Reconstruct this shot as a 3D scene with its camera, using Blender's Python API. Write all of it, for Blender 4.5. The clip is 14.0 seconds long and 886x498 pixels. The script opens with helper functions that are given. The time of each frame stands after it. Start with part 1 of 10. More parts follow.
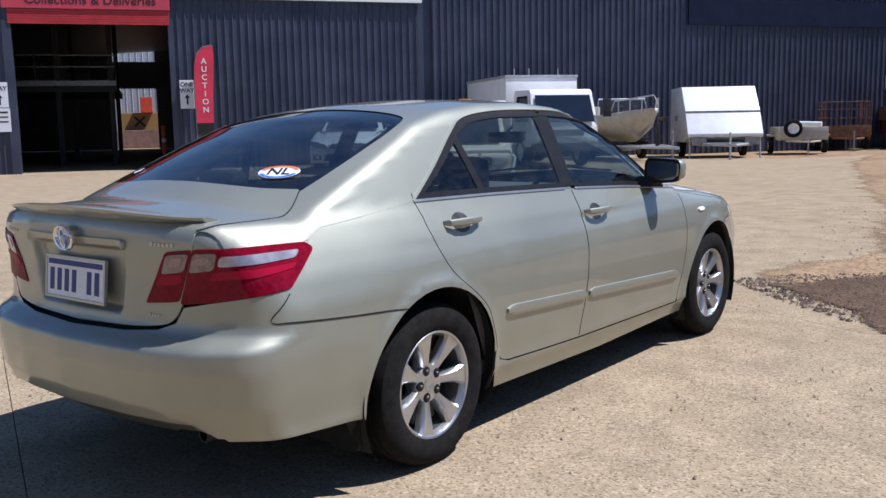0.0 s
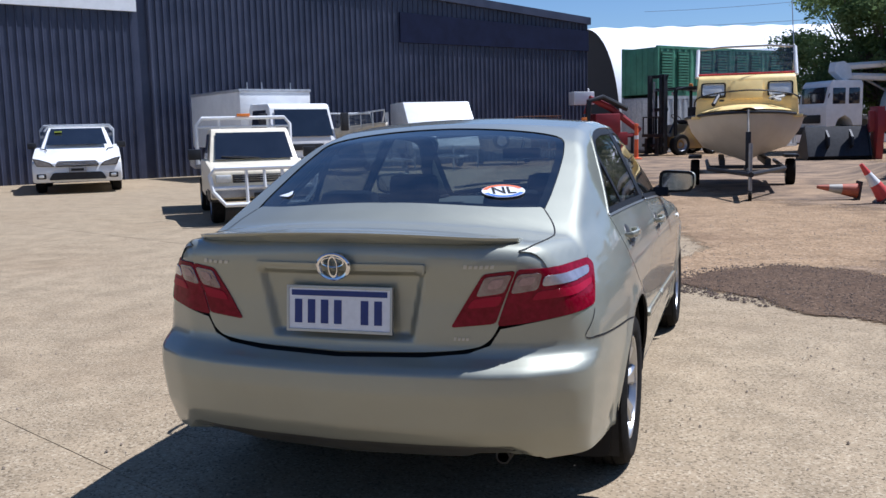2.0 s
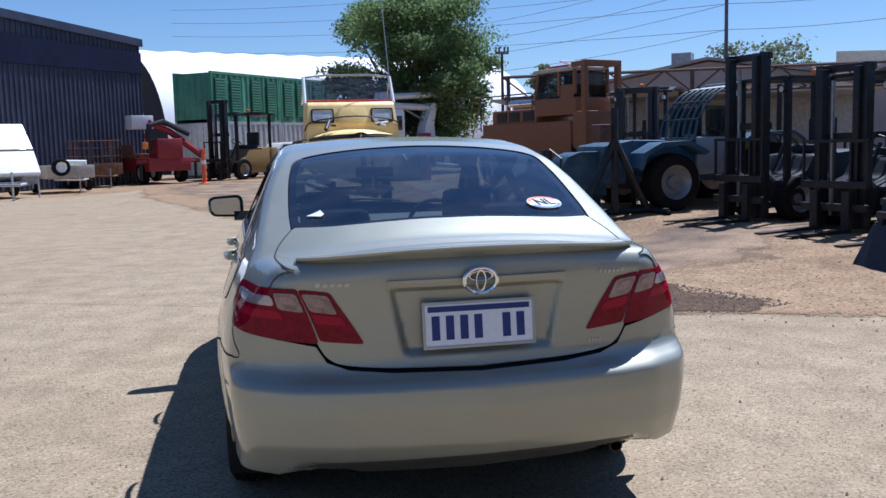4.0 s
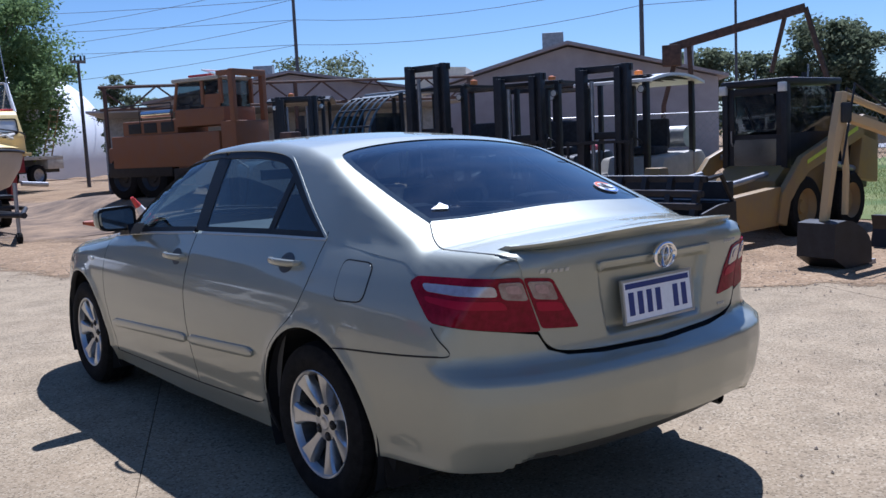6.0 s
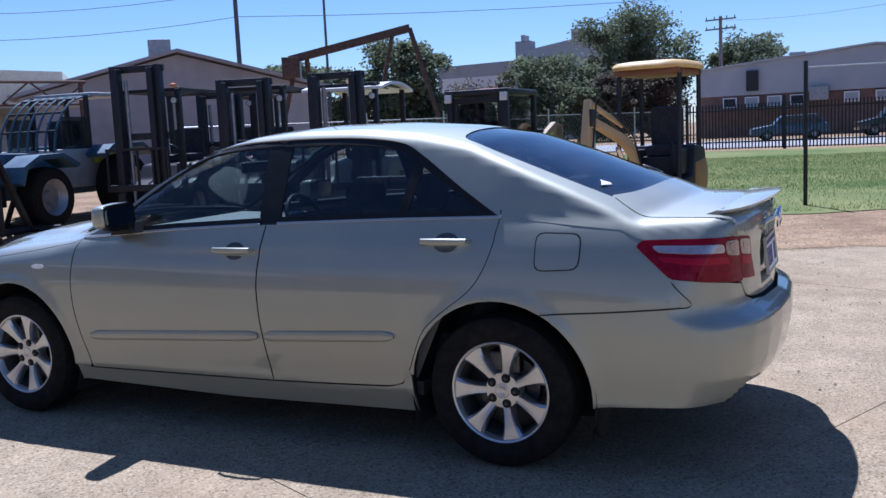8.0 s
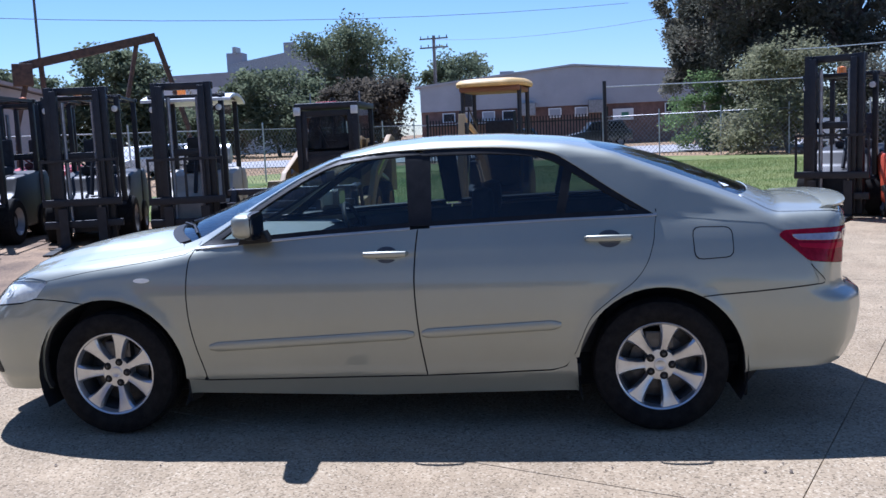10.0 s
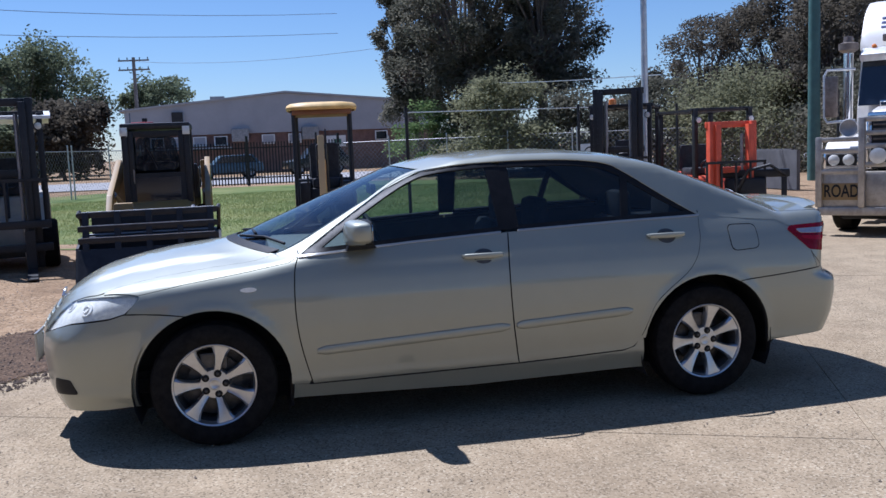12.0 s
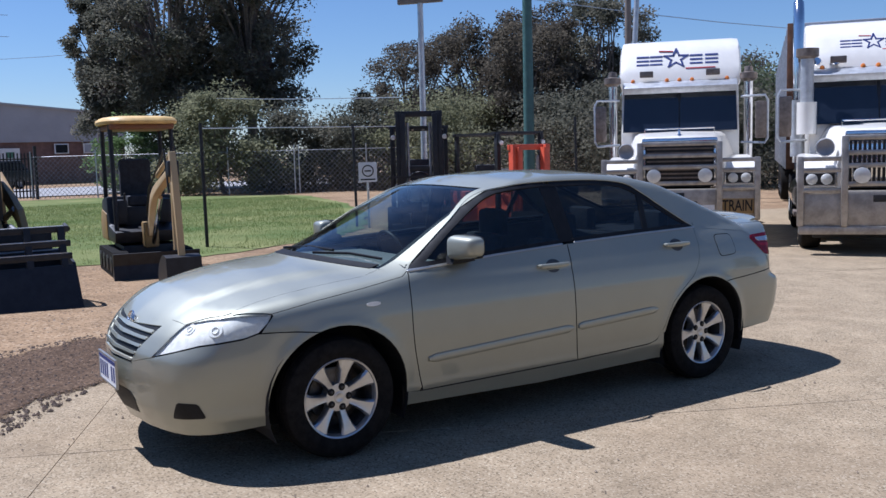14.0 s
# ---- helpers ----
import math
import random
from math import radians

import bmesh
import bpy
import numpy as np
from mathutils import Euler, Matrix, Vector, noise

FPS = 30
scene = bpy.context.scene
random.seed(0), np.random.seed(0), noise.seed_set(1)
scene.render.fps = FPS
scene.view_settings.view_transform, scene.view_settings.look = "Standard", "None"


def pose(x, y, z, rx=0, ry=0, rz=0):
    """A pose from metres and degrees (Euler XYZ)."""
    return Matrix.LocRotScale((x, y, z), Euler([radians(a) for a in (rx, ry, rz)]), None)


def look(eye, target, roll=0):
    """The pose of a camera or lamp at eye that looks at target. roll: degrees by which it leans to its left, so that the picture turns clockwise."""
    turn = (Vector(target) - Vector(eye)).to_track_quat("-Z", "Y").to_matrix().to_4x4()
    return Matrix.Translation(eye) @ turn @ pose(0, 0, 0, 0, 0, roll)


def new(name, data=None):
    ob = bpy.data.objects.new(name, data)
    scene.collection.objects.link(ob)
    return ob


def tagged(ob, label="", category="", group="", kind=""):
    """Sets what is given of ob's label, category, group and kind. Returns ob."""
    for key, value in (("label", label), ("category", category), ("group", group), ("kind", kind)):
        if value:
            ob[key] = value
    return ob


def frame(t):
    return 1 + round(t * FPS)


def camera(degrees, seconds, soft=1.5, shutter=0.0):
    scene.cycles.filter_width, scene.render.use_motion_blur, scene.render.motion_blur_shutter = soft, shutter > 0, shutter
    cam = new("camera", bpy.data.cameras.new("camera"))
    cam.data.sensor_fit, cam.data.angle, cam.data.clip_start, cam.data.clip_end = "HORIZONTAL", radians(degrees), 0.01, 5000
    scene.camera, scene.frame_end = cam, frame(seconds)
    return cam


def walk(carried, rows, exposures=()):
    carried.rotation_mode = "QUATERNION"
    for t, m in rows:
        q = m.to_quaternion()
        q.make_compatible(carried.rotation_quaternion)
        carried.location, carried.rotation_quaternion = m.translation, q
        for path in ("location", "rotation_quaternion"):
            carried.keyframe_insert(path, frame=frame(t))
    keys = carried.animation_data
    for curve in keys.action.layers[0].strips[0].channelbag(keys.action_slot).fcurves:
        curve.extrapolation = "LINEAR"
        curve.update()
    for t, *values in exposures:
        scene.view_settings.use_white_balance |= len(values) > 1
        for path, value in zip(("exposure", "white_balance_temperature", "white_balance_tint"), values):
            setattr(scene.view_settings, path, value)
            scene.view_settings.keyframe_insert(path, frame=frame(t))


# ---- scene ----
cam = camera(51.4, 14.0, soft=1.5)
PATH = [
    (0, (3.097, -2.752, 1.344), (1.87, -1.196, 1.076), -1.1),
    (0.5, (2.68, -3.095, 1.356), (1.584, -1.443, 1.09), -1.2),
    (1, (2.28, -3.406, 1.43), (1.3, -1.683, 1.16), -1.2),
    (1.5, (1.799, -3.606, 1.403), (0.985, -1.798, 1.138), -1.3),
    (2, (1.307, -3.824, 1.413), (0.691, -1.938, 1.158), -1.4),
    (2.5, (0.813, -3.928, 1.407), (0.424, -1.982, 1.163), -1.5),
    (3, (0.261, -3.983, 1.429), (0.093, -2.004, 1.192), -1.7),
    (3.5, (-0.21, -4.042, 1.439), (-0.113, -2.058, 1.206), -1.7),
    (4, (-0.712, -4.001, 1.424), (-0.329, -2.051, 1.198), -1.5),
    (4.2, (-0.932, -3.986, 1.415), (-0.451, -2.057, 1.19), -1.6),
    (6.3, (-2.916, -2.866, 1.408), (-1.582, -1.395, 1.172), -2.8),
    (6.5, (-3.097, -2.71, 1.428), (-1.697, -1.302, 1.189), -2.8),
    (7, (-3.574, -2.312, 1.431), (-2.015, -1.083, 1.187), -2.8),
    (7.5, (-3.973, -1.889, 1.405), (-2.286, -0.843, 1.16), -2.7),
    (8, (-4.329, -1.394, 1.404), (-2.533, -0.55, 1.155), -2.7),
    (8.5, (-4.619, -0.908, 1.444), (-2.754, -0.23, 1.194), -2.6),
    (8.7, (-4.697, -0.7, 1.442), (-2.812, -0.083, 1.19), -2.6),
    (10.8, (-5.57, 1.245, 1.507), (-3.584, 1.222, 1.274), -2.3),
    (11, (-5.602, 1.458, 1.508), (-3.617, 1.361, 1.279), -2.2),
    (11.5, (-5.613, 2.034, 1.548), (-3.646, 1.767, 1.31), -2.3),
    (12, (-5.675, 2.577, 1.5), (-3.732, 2.158, 1.28), -2.3),
    (12.5, (-5.6, 3.152, 1.506), (-3.706, 2.553, 1.274), -2.2),
    (13, (-5.533, 3.766, 1.544), (-3.702, 2.998, 1.303), -1.9),
    (13.5, (-5.406, 4.333, 1.583), (-3.639, 3.425, 1.349), -1.7),
    (14, (-5.191, 4.869, 1.601), (-3.514, 3.799, 1.394), -1.5),
]
walk(cam, [(t, look(eye, target, roll)) for t, eye, target, roll in PATH], [(0, 0.43, 5420, 16), (1.2, 0.44, 5310, 15), (2.5, 0.44, 5220, 14), (4, 0.46, 5080, 15), (6.5, 0.50, 4970, 17), (8.5, 0.68, 4920, 19), (11, 0.84, 4950, 17), (12, 0.46, 5080, 17), (13, 0.41, 5180, 17), (14, 0.42, 5160, 17)])

# ---- world, sun ----
world = bpy.data.worlds.new("sky")
scene.world = world
world.use_nodes = True
SUN_EL, SUN_AZ = radians(61), radians(56)
wn = world.node_tree.nodes
sky = wn.new("ShaderNodeTexSky")
sky.sky_type, sky.sun_disc, sky.sun_elevation, sky.sun_rotation = "NISHITA", False, SUN_EL, SUN_AZ
sky.air_density, sky.dust_density, sky.ozone_density = 1.0, 0.0, 4.0
wn["Background"].inputs["Strength"].default_value = 0.064
world.node_tree.links.new(sky.outputs[0], wn["Background"].inputs["Color"])
sun = new("sun", bpy.data.lights.new("sun", "SUN"))
sun.data.energy, sun.data.angle, sun.data.color = 5.0, radians(0.55), (1.0, 0.925, 0.82)
sun.matrix_world = look((20 * math.sin(SUN_AZ), 20 * math.cos(SUN_AZ), 20 * math.tan(SUN_EL)), (0, 0, 0))


# ---- materials ----
def mat(name, color, rough=0.6, metal=0.0, vary=0.12, scale=6.0, bump=0.0, bump_scale=40.0, coat=0.0, alt=None, random_tint=0.0, spec=0.5, fine=0.0):
    """A procedural surface: base colour with stains at a large scale and grain at a fine one, and relief."""
    m = bpy.data.materials.new(name)
    m.use_nodes = True
    n, l = m.node_tree.nodes, m.node_tree.links
    b = n["Principled BSDF"]
    b.inputs["Metallic"].default_value = metal
    b.inputs["Coat Weight"].default_value = coat
    b.inputs["Coat Roughness"].default_value = 0.06
    b.inputs["Specular IOR Level"].default_value = spec
    co = n.new("ShaderNodeTexCoord")
    big = n.new("ShaderNodeTexNoise")
    big.inputs["Scale"].default_value, big.inputs["Detail"].default_value, big.inputs["Roughness"].default_value = scale, 6, 0.65
    l.new(co.outputs["Object"], big.inputs["Vector"])
    mix = n.new("ShaderNodeMix")
    mix.data_type = "RGBA"
    mix.inputs[6].default_value = (*[c * (1 - vary) for c in color], 1)
    other = alt or [min(1, c * (1 + vary)) for c in color]
    mix.inputs[7].default_value = (*other, 1)
    rampn = n.new("ShaderNodeMapRange")
    rampn.inputs[1].default_value, rampn.inputs[2].default_value = 0.35, 0.65
    l.new(big.outputs["Fac"], rampn.inputs[0])
    l.new(rampn.outputs[0], mix.inputs[0])
    out = mix.outputs[2]
    if random_tint or fine:
        hsv = n.new("ShaderNodeHueSaturation")
        mr = n.new("ShaderNodeMapRange")
        if random_tint:
            src = n.new("ShaderNodeObjectInfo").outputs["Random"]
            mr.inputs[3].default_value, mr.inputs[4].default_value = 1 - random_tint, 1 + random_tint
        else:
            g = n.new("ShaderNodeTexNoise")
            g.inputs["Scale"].default_value, g.inputs["Detail"].default_value = bump_scale, 3
            l.new(co.outputs["Object"], g.inputs["Vector"])
            src = g.outputs["Fac"]
            mr.inputs[1].default_value, mr.inputs[2].default_value = 0.3, 0.7
            mr.inputs[3].default_value, mr.inputs[4].default_value = 1 - fine, 1 + fine
        l.new(src, mr.inputs[0])
        l.new(mr.outputs[0], hsv.inputs["Value"])
        l.new(out, hsv.inputs["Color"])
        out = hsv.outputs["Color"]
    l.new(out, b.inputs["Base Color"])
    rr = n.new("ShaderNodeMapRange")
    rr.inputs[3].default_value, rr.inputs[4].default_value = max(0.02, rough - 0.08), min(1, rough + 0.08)
    l.new(big.outputs["Fac"], rr.inputs[0])
    l.new(rr.outputs[0], b.inputs["Roughness"])
    if bump:
        nb = n.new("ShaderNodeTexNoise")
        nb.inputs["Scale"].default_value, nb.inputs["Detail"].default_value = bump_scale, 4
        l.new(co.outputs["Object"], nb.inputs["Vector"])
        bp = n.new("ShaderNodeBump")
        bp.inputs["Strength"].default_value, bp.inputs["Distance"].default_value = bump, 0.01
        l.new(nb.outputs["Fac"], bp.inputs["Height"])
        l.new(bp.outputs[0], b.inputs["Normal"])
    return m


def glass_mat(name, tint, gloss_rough=0.02, ior=1.5, dirt=0.03):
    """A thin pane: clear with a tint, mirror gloss by Fresnel, and a little dust."""
    m = bpy.data.materials.new(name)
    m.use_nodes = True
    n, l = m.node_tree.nodes, m.node_tree.links
    n.remove(n["Principled BSDF"])
    clear, gloss, dust = n.new("ShaderNodeBsdfTransparent"), n.new("ShaderNodeBsdfGlossy"), n.new("ShaderNodeBsdfDiffuse")
    clear.inputs[0].default_value = (*tint, 1)
    gloss.inputs["Roughness"].default_value = gloss_rough
    dust.inputs[0].default_value = (0.5, 0.47, 0.42, 1)
    lw, power, fr = n.new("ShaderNodeLayerWeight"), n.new("ShaderNodeMath"), n.new("ShaderNodeMath")
    lw.inputs[0].default_value = 0.5
    power.operation, fr.operation = "POWER", "MULTIPLY_ADD"
    power.inputs[1].default_value = 4.0
    r0 = 1.25 * ((ior - 1) / (ior + 1)) ** 2
    fr.inputs[1].default_value, fr.inputs[2].default_value = 0.95 - r0, r0
    l.new(lw.outputs["Facing"], power.inputs[0])
    l.new(power.outputs[0], fr.inputs[0])
    tex = n.new("ShaderNodeTexNoise")
    tex.inputs["Scale"].default_value, tex.inputs["Detail"].default_value = 7, 6
    mr = n.new("ShaderNodeMapRange")
    mr.inputs[1].default_value, mr.inputs[2].default_value, mr.inputs[4].default_value = 0.4, 0.75, dirt * 2
    l.new(tex.outputs["Fac"], mr.inputs[0])
    a, b = n.new("ShaderNodeMixShader"), n.new("ShaderNodeMixShader")
    l.new(fr.outputs[0], a.inputs[0])
    l.new(clear.outputs[0], a.inputs[1])
    l.new(gloss.outputs[0], a.inputs[2])
    l.new(mr.outputs[0], b.inputs[0])
    l.new(a.outputs[0], b.inputs[1])
    l.new(dust.outputs[0], b.inputs[2])
    l.new(b.outputs[0], n["Material Output"].inputs["Surface"])
    return m


PAINT = mat("silver_green_paint", (0.320, 0.323, 0.260), 0.54, 0.62, 0.04, 2.0, coat=1.0, fine=0.05, bump_scale=1100)
BLACK_PLASTIC = mat("black_plastic", (0.011, 0.011, 0.012), 0.5, 0, 0.3, 20, 0.1, 300, spec=0.2)
RUBBER = mat("tyre_rubber", (0.010, 0.0098, 0.0098), 0.85, 0, 0.25, 25, 0.15, 200, alt=(0.018, 0.0165, 0.015), spec=0.12)
DARK = mat("unlit_black", (0.008, 0.008, 0.009), 0.8, 0, 0.2, 5)
CHROME = mat("chrome", (0.75, 0.75, 0.76), 0.12, 1.0, 0.05, 30)
ALLOY = mat("alloy_wheel", (0.50, 0.505, 0.51), 0.34, 0.88, 0.06, 25, coat=0.3)
BRAKE = mat("brake_steel", (0.10, 0.095, 0.09), 0.5, 0.9, 0.25, 30)
OILY_PIPE = mat("sooty_steel", (0.03, 0.028, 0.027), 0.6, 0.5, 0.3, 30)
VALANCE = mat("shade_dark_valance", (0.070, 0.070, 0.064), 0.55, 0.2, 0.2, 12)
# near-black barrel colour paints the shade behind the spokes
BARREL = mat("shade_dark_rim_barrel", (0.055, 0.053, 0.052), 0.6, 0.3, 0.3, 30)
CAR_GLASS = glass_mat("tinted_glass", (0.60, 0.68, 0.67), dirt=0.012)
REAR_GLASS = glass_mat("dark_tinted_glass", (0.36, 0.41, 0.43), dirt=0.012)
BACK_GLASS = glass_mat("dusty_rear_glass", (0.40, 0.45, 0.47), gloss_rough=0.03, ior=2.1, dirt=0.012)
CLEAR = glass_mat("clear_lens", (0.9, 0.92, 0.92), dirt=0.05)
LAMP_RED = mat("deep_red_lens", (0.170, 0.002, 0.012), 0.12, 0.0, 0.2, 40, coat=0.35, spec=0.0, alt=(0.22, 0.004, 0.02))
LAMP_BRIGHT = mat("red_reflector_lens", (0.40, 0.008, 0.035), 0.16, 0.0, 0.2, 50, coat=0.35, spec=0.0, alt=(0.30, 0.005, 0.025))
LAMP_BULB = mat("bulb_reflector", (0.24, 0.165, 0.185), 0.2, 0.5, 0.15, 60, coat=0.8)
LAMP_CLEAR = mat("silvered_lens", (0.15, 0.085, 0.10), 0.16, 0.55, 0.15, 25, coat=1.0, alt=(0.22, 0.19, 0.20))
FABRIC = mat("dark_grey_seat_fabric", (0.035, 0.036, 0.04), 0.9, 0, 0.3, 15, 0.3, 400)
GREY_TRIM = mat("grey_interior_plastic", (0.075, 0.073, 0.07), 0.7, 0, 0.15, 12)
WHITE_PLATE = mat("white_plate", (0.75, 0.76, 0.78), 0.4, 0, 0.04, 40)
BLUE_INK = mat("blue_ink", (0.015, 0.03, 0.16), 0.5, 0, 0.1, 60)


# ---- mesh helpers ----
def part(name, bm, material, parent=None, label="", smooth=False):
    """Links a bmesh as one mesh object, under its thing where one is given."""
    me = bpy.data.meshes.new(name)
    bm.to_mesh(me)
    bm.free()
    for mm in (material if isinstance(material, (list, tuple)) else [material]):
        me.materials.append(mm)
    if smooth:
        me.shade_smooth()
        if smooth != "all":
            me.set_sharp_from_angle(angle=radians(38))
    ob = new(name, me)
    if parent:
        ob.parent = parent
    if label:
        ob["label"] = label
    return ob


def thing(name, label, category, m=None, group="", kind=""):
    ob = new(name)
    ob.empty_display_size = 0.2
    if m is not None:
        ob.matrix_basis = m
    return tagged(ob, label, category, group, kind)


def box(bm, lo, hi, bevel=0.0, m=None, taper=None):
    """A box from corner to corner; taper: (x, y) factors of the top face."""
    lo, hi = Vector(lo), Vector(hi)
    c, s = (lo + hi) / 2, hi - lo
    vs = bmesh.ops.create_cube(bm, size=1)["verts"]
    for v in vs:
        k = taper if taper and v.co.z > 0 else (1, 1)
        v.co = Vector((v.co.x * s.x * k[0], v.co.y * s.y * k[1], v.co.z * s.z)) + c
    if bevel:
        es = list({e for v in vs for e in v.link_edges})
        vs = list({v for f in bmesh.ops.bevel(bm, geom=es, offset=bevel, segments=2, affect="EDGES", profile=0.6)["faces"] for v in f.verts} | {v for v in vs if v.is_valid})
    if m is not None:
        for v in vs:
            v.co = m @ v.co
    return vs


def rod(bm, a, b, r, r2=None, seg=8, caps=True):
    a, b = Vector(a), Vector(b)
    d = b - a
    m = Matrix.Translation((a + b) / 2) @ d.to_track_quat("Z", "Y").to_matrix().to_4x4()
    return bmesh.ops.create_cone(bm, cap_ends=caps, segments=seg, radius1=r, radius2=r if r2 is None else r2, depth=d.length, matrix=m)["verts"]


def pipe(bm, pts, r, seg=8):
    """A bent tube through the points."""
    pts = [Vector(p) for p in pts]
    rings = []
    for i, p in enumerate(pts):
        d = (pts[min(i + 1, len(pts) - 1)] - pts[max(i - 1, 0)]).normalized()
        u = d.orthogonal().normalized() if i == 0 else (u - d * u.dot(d)).normalized()
        w = d.cross(u)
        rings.append([bm.verts.new(p + (u * math.cos(k * math.tau / seg) + w * math.sin(k * math.tau / seg)) * r) for k in range(seg)])
    for q, s in zip(rings, rings[1:]):
        for k in range(seg):
            bm.faces.new((q[k], q[(k + 1) % seg], s[(k + 1) % seg], s[k]))
    bm.faces.new(rings[0][::-1])
    bm.faces.new(rings[-1])


def prism(bm, outline, a, b, axis="x"):
    """The outline, extruded from a to b along the axis (outline in the two other axes)."""
    def at(p, v):
        return {"x": (v, p[0], p[1]), "y": (p[0], v, p[1]), "z": (p[0], p[1], v)}[axis]
    lo, hi = [bm.verts.new(at(p, a)) for p in outline], [bm.verts.new(at(p, b)) for p in outline]
    n = len(outline)
    fs = [bm.faces.new(lo[::-1]), bm.faces.new(hi)] + [bm.faces.new((lo[i], lo[(i + 1) % n], hi[(i + 1) % n], hi[i])) for i in range(n)]
    bmesh.ops.recalc_face_normals(bm, faces=fs)
    return lo + hi


def lathe(bm, profile, seg=24, m=None):
    """Turns (radius, height) points round z."""
    rings = []
    for r, h in profile:
        rings.append([bm.verts.new((r * math.cos(k * math.tau / seg), r * math.sin(k * math.tau / seg), h)) for k in range(seg)] if r > 1e-5 else [bm.verts.new((0, 0, h))])
    fs = []
    for q, s in zip(rings, rings[1:]):
        for k in range(seg):
            k2 = (k + 1) % seg
            if len(q) == 1 and len(s) == 1:
                continue
            if len(q) == 1:
                fs.append(bm.faces.new((q[0], s[k2], s[k])))
            elif len(s) == 1:
                fs.append(bm.faces.new((q[k], q[k2], s[0])))
            else:
                fs.append(bm.faces.new((q[k], q[k2], s[k2], s[k])))
    bmesh.ops.recalc_face_normals(bm, faces=fs)
    vs = [v for ring in rings for v in ring]
    if m is not None:
        for v in vs:
            v.co = m @ v.co
    return vs


def lettering(text, size, thick, material, m, parent=None, name="lettering", width=None, bold=0.0):
    cu = bpy.data.curves.new(name, "FONT")
    cu.body, cu.size, cu.extrude, cu.align_x, cu.align_y, cu.offset = text, size, thick, "CENTER", "CENTER", bold
    ob = bpy.data.objects.new(name, cu)
    scene.collection.objects.link(ob)
    bpy.context.view_layer.update()
    me = bpy.data.meshes.new_from_object(ob)
    bpy.data.objects.remove(ob)
    xs = [v.co.x for v in me.vertices]
    k = width / (max(xs) - min(xs)) if width else 1
    for v in me.vertices:
        v.co = m @ Vector((v.co.x * k, v.co.y, v.co.z))
    me.materials.append(material)
    ob = new(name, me)
    if parent:
        ob.parent = parent
    return ob


def resample(loop, step):
    out = []
    for a, b in zip(loop, loop[1:] + loop[:1]):
        n = max(1, int(math.dist(a, b) / step))
        out += [(a[0] + (b[0] - a[0]) * k / n, a[1] + (b[1] - a[1]) * k / n) for k in range(n)]
    return out


def rounded(pts, radius=0.03, n=4):
    """An open or closed outline with its corners rounded."""
    out = []
    for i, p in enumerate(pts):
        a, b = Vector(pts[i - 1]), Vector(pts[(i + 1) % len(pts)])
        p = Vector(p)
        r = min(radius, (a - p).length * 0.45, (b - p).length * 0.45)
        s, e = p + (a - p).normalized() * r, p + (b - p).normalized() * r
        out += [tuple(s.lerp(p, t).lerp(p.lerp(e, t), t)) for t in np.linspace(0, 1, n)]
    return out



from mathutils import geometry as flat_geometry
# ---- more materials ----
def thin_out(m):
    """Lets loose material thin out to nothing over the width that the sheet's "cover" attribute gives."""
    n, l = m.node_tree.nodes, m.node_tree.links
    geo, at = n.new("ShaderNodeNewGeometry"), n.new("ShaderNodeAttribute")
    at.attribute_name = "cover"
    fine, wide = n.new("ShaderNodeTexNoise"), n.new("ShaderNodeTexNoise")
    fine.inputs["Scale"].default_value, fine.inputs["Detail"].default_value, fine.inputs["Roughness"].default_value = 26.0, 5, 0.75
    wide.inputs["Scale"].default_value, wide.inputs["Detail"].default_value = 2.2, 4
    for q in (fine, wide):
        l.new(geo.outputs["Position"], q.inputs["Vector"])
    add, total, cut_off = n.new("ShaderNodeMath"), n.new("ShaderNodeMath"), n.new("ShaderNodeMapRange")
    add.operation = total.operation = "ADD"
    l.new(fine.outputs["Fac"], add.inputs[0])
    l.new(wide.outputs["Fac"], add.inputs[1])
    l.new(add.outputs[0], total.inputs[0])
    l.new(at.outputs["Fac"], total.inputs[1])
    cut_off.inputs[1].default_value, cut_off.inputs[2].default_value = 1.28, 1.46
    l.new(total.outputs[0], cut_off.inputs[0])
    clear, mix = n.new("ShaderNodeBsdfTransparent"), n.new("ShaderNodeMixShader")
    l.new(cut_off.outputs[0], mix.inputs[0])
    l.new(clear.outputs[0], mix.inputs[1])
    l.new(n["Principled BSDF"].outputs[0], mix.inputs[2])
    l.new(mix.outputs[0], n["Material Output"].inputs["Surface"])
    return m


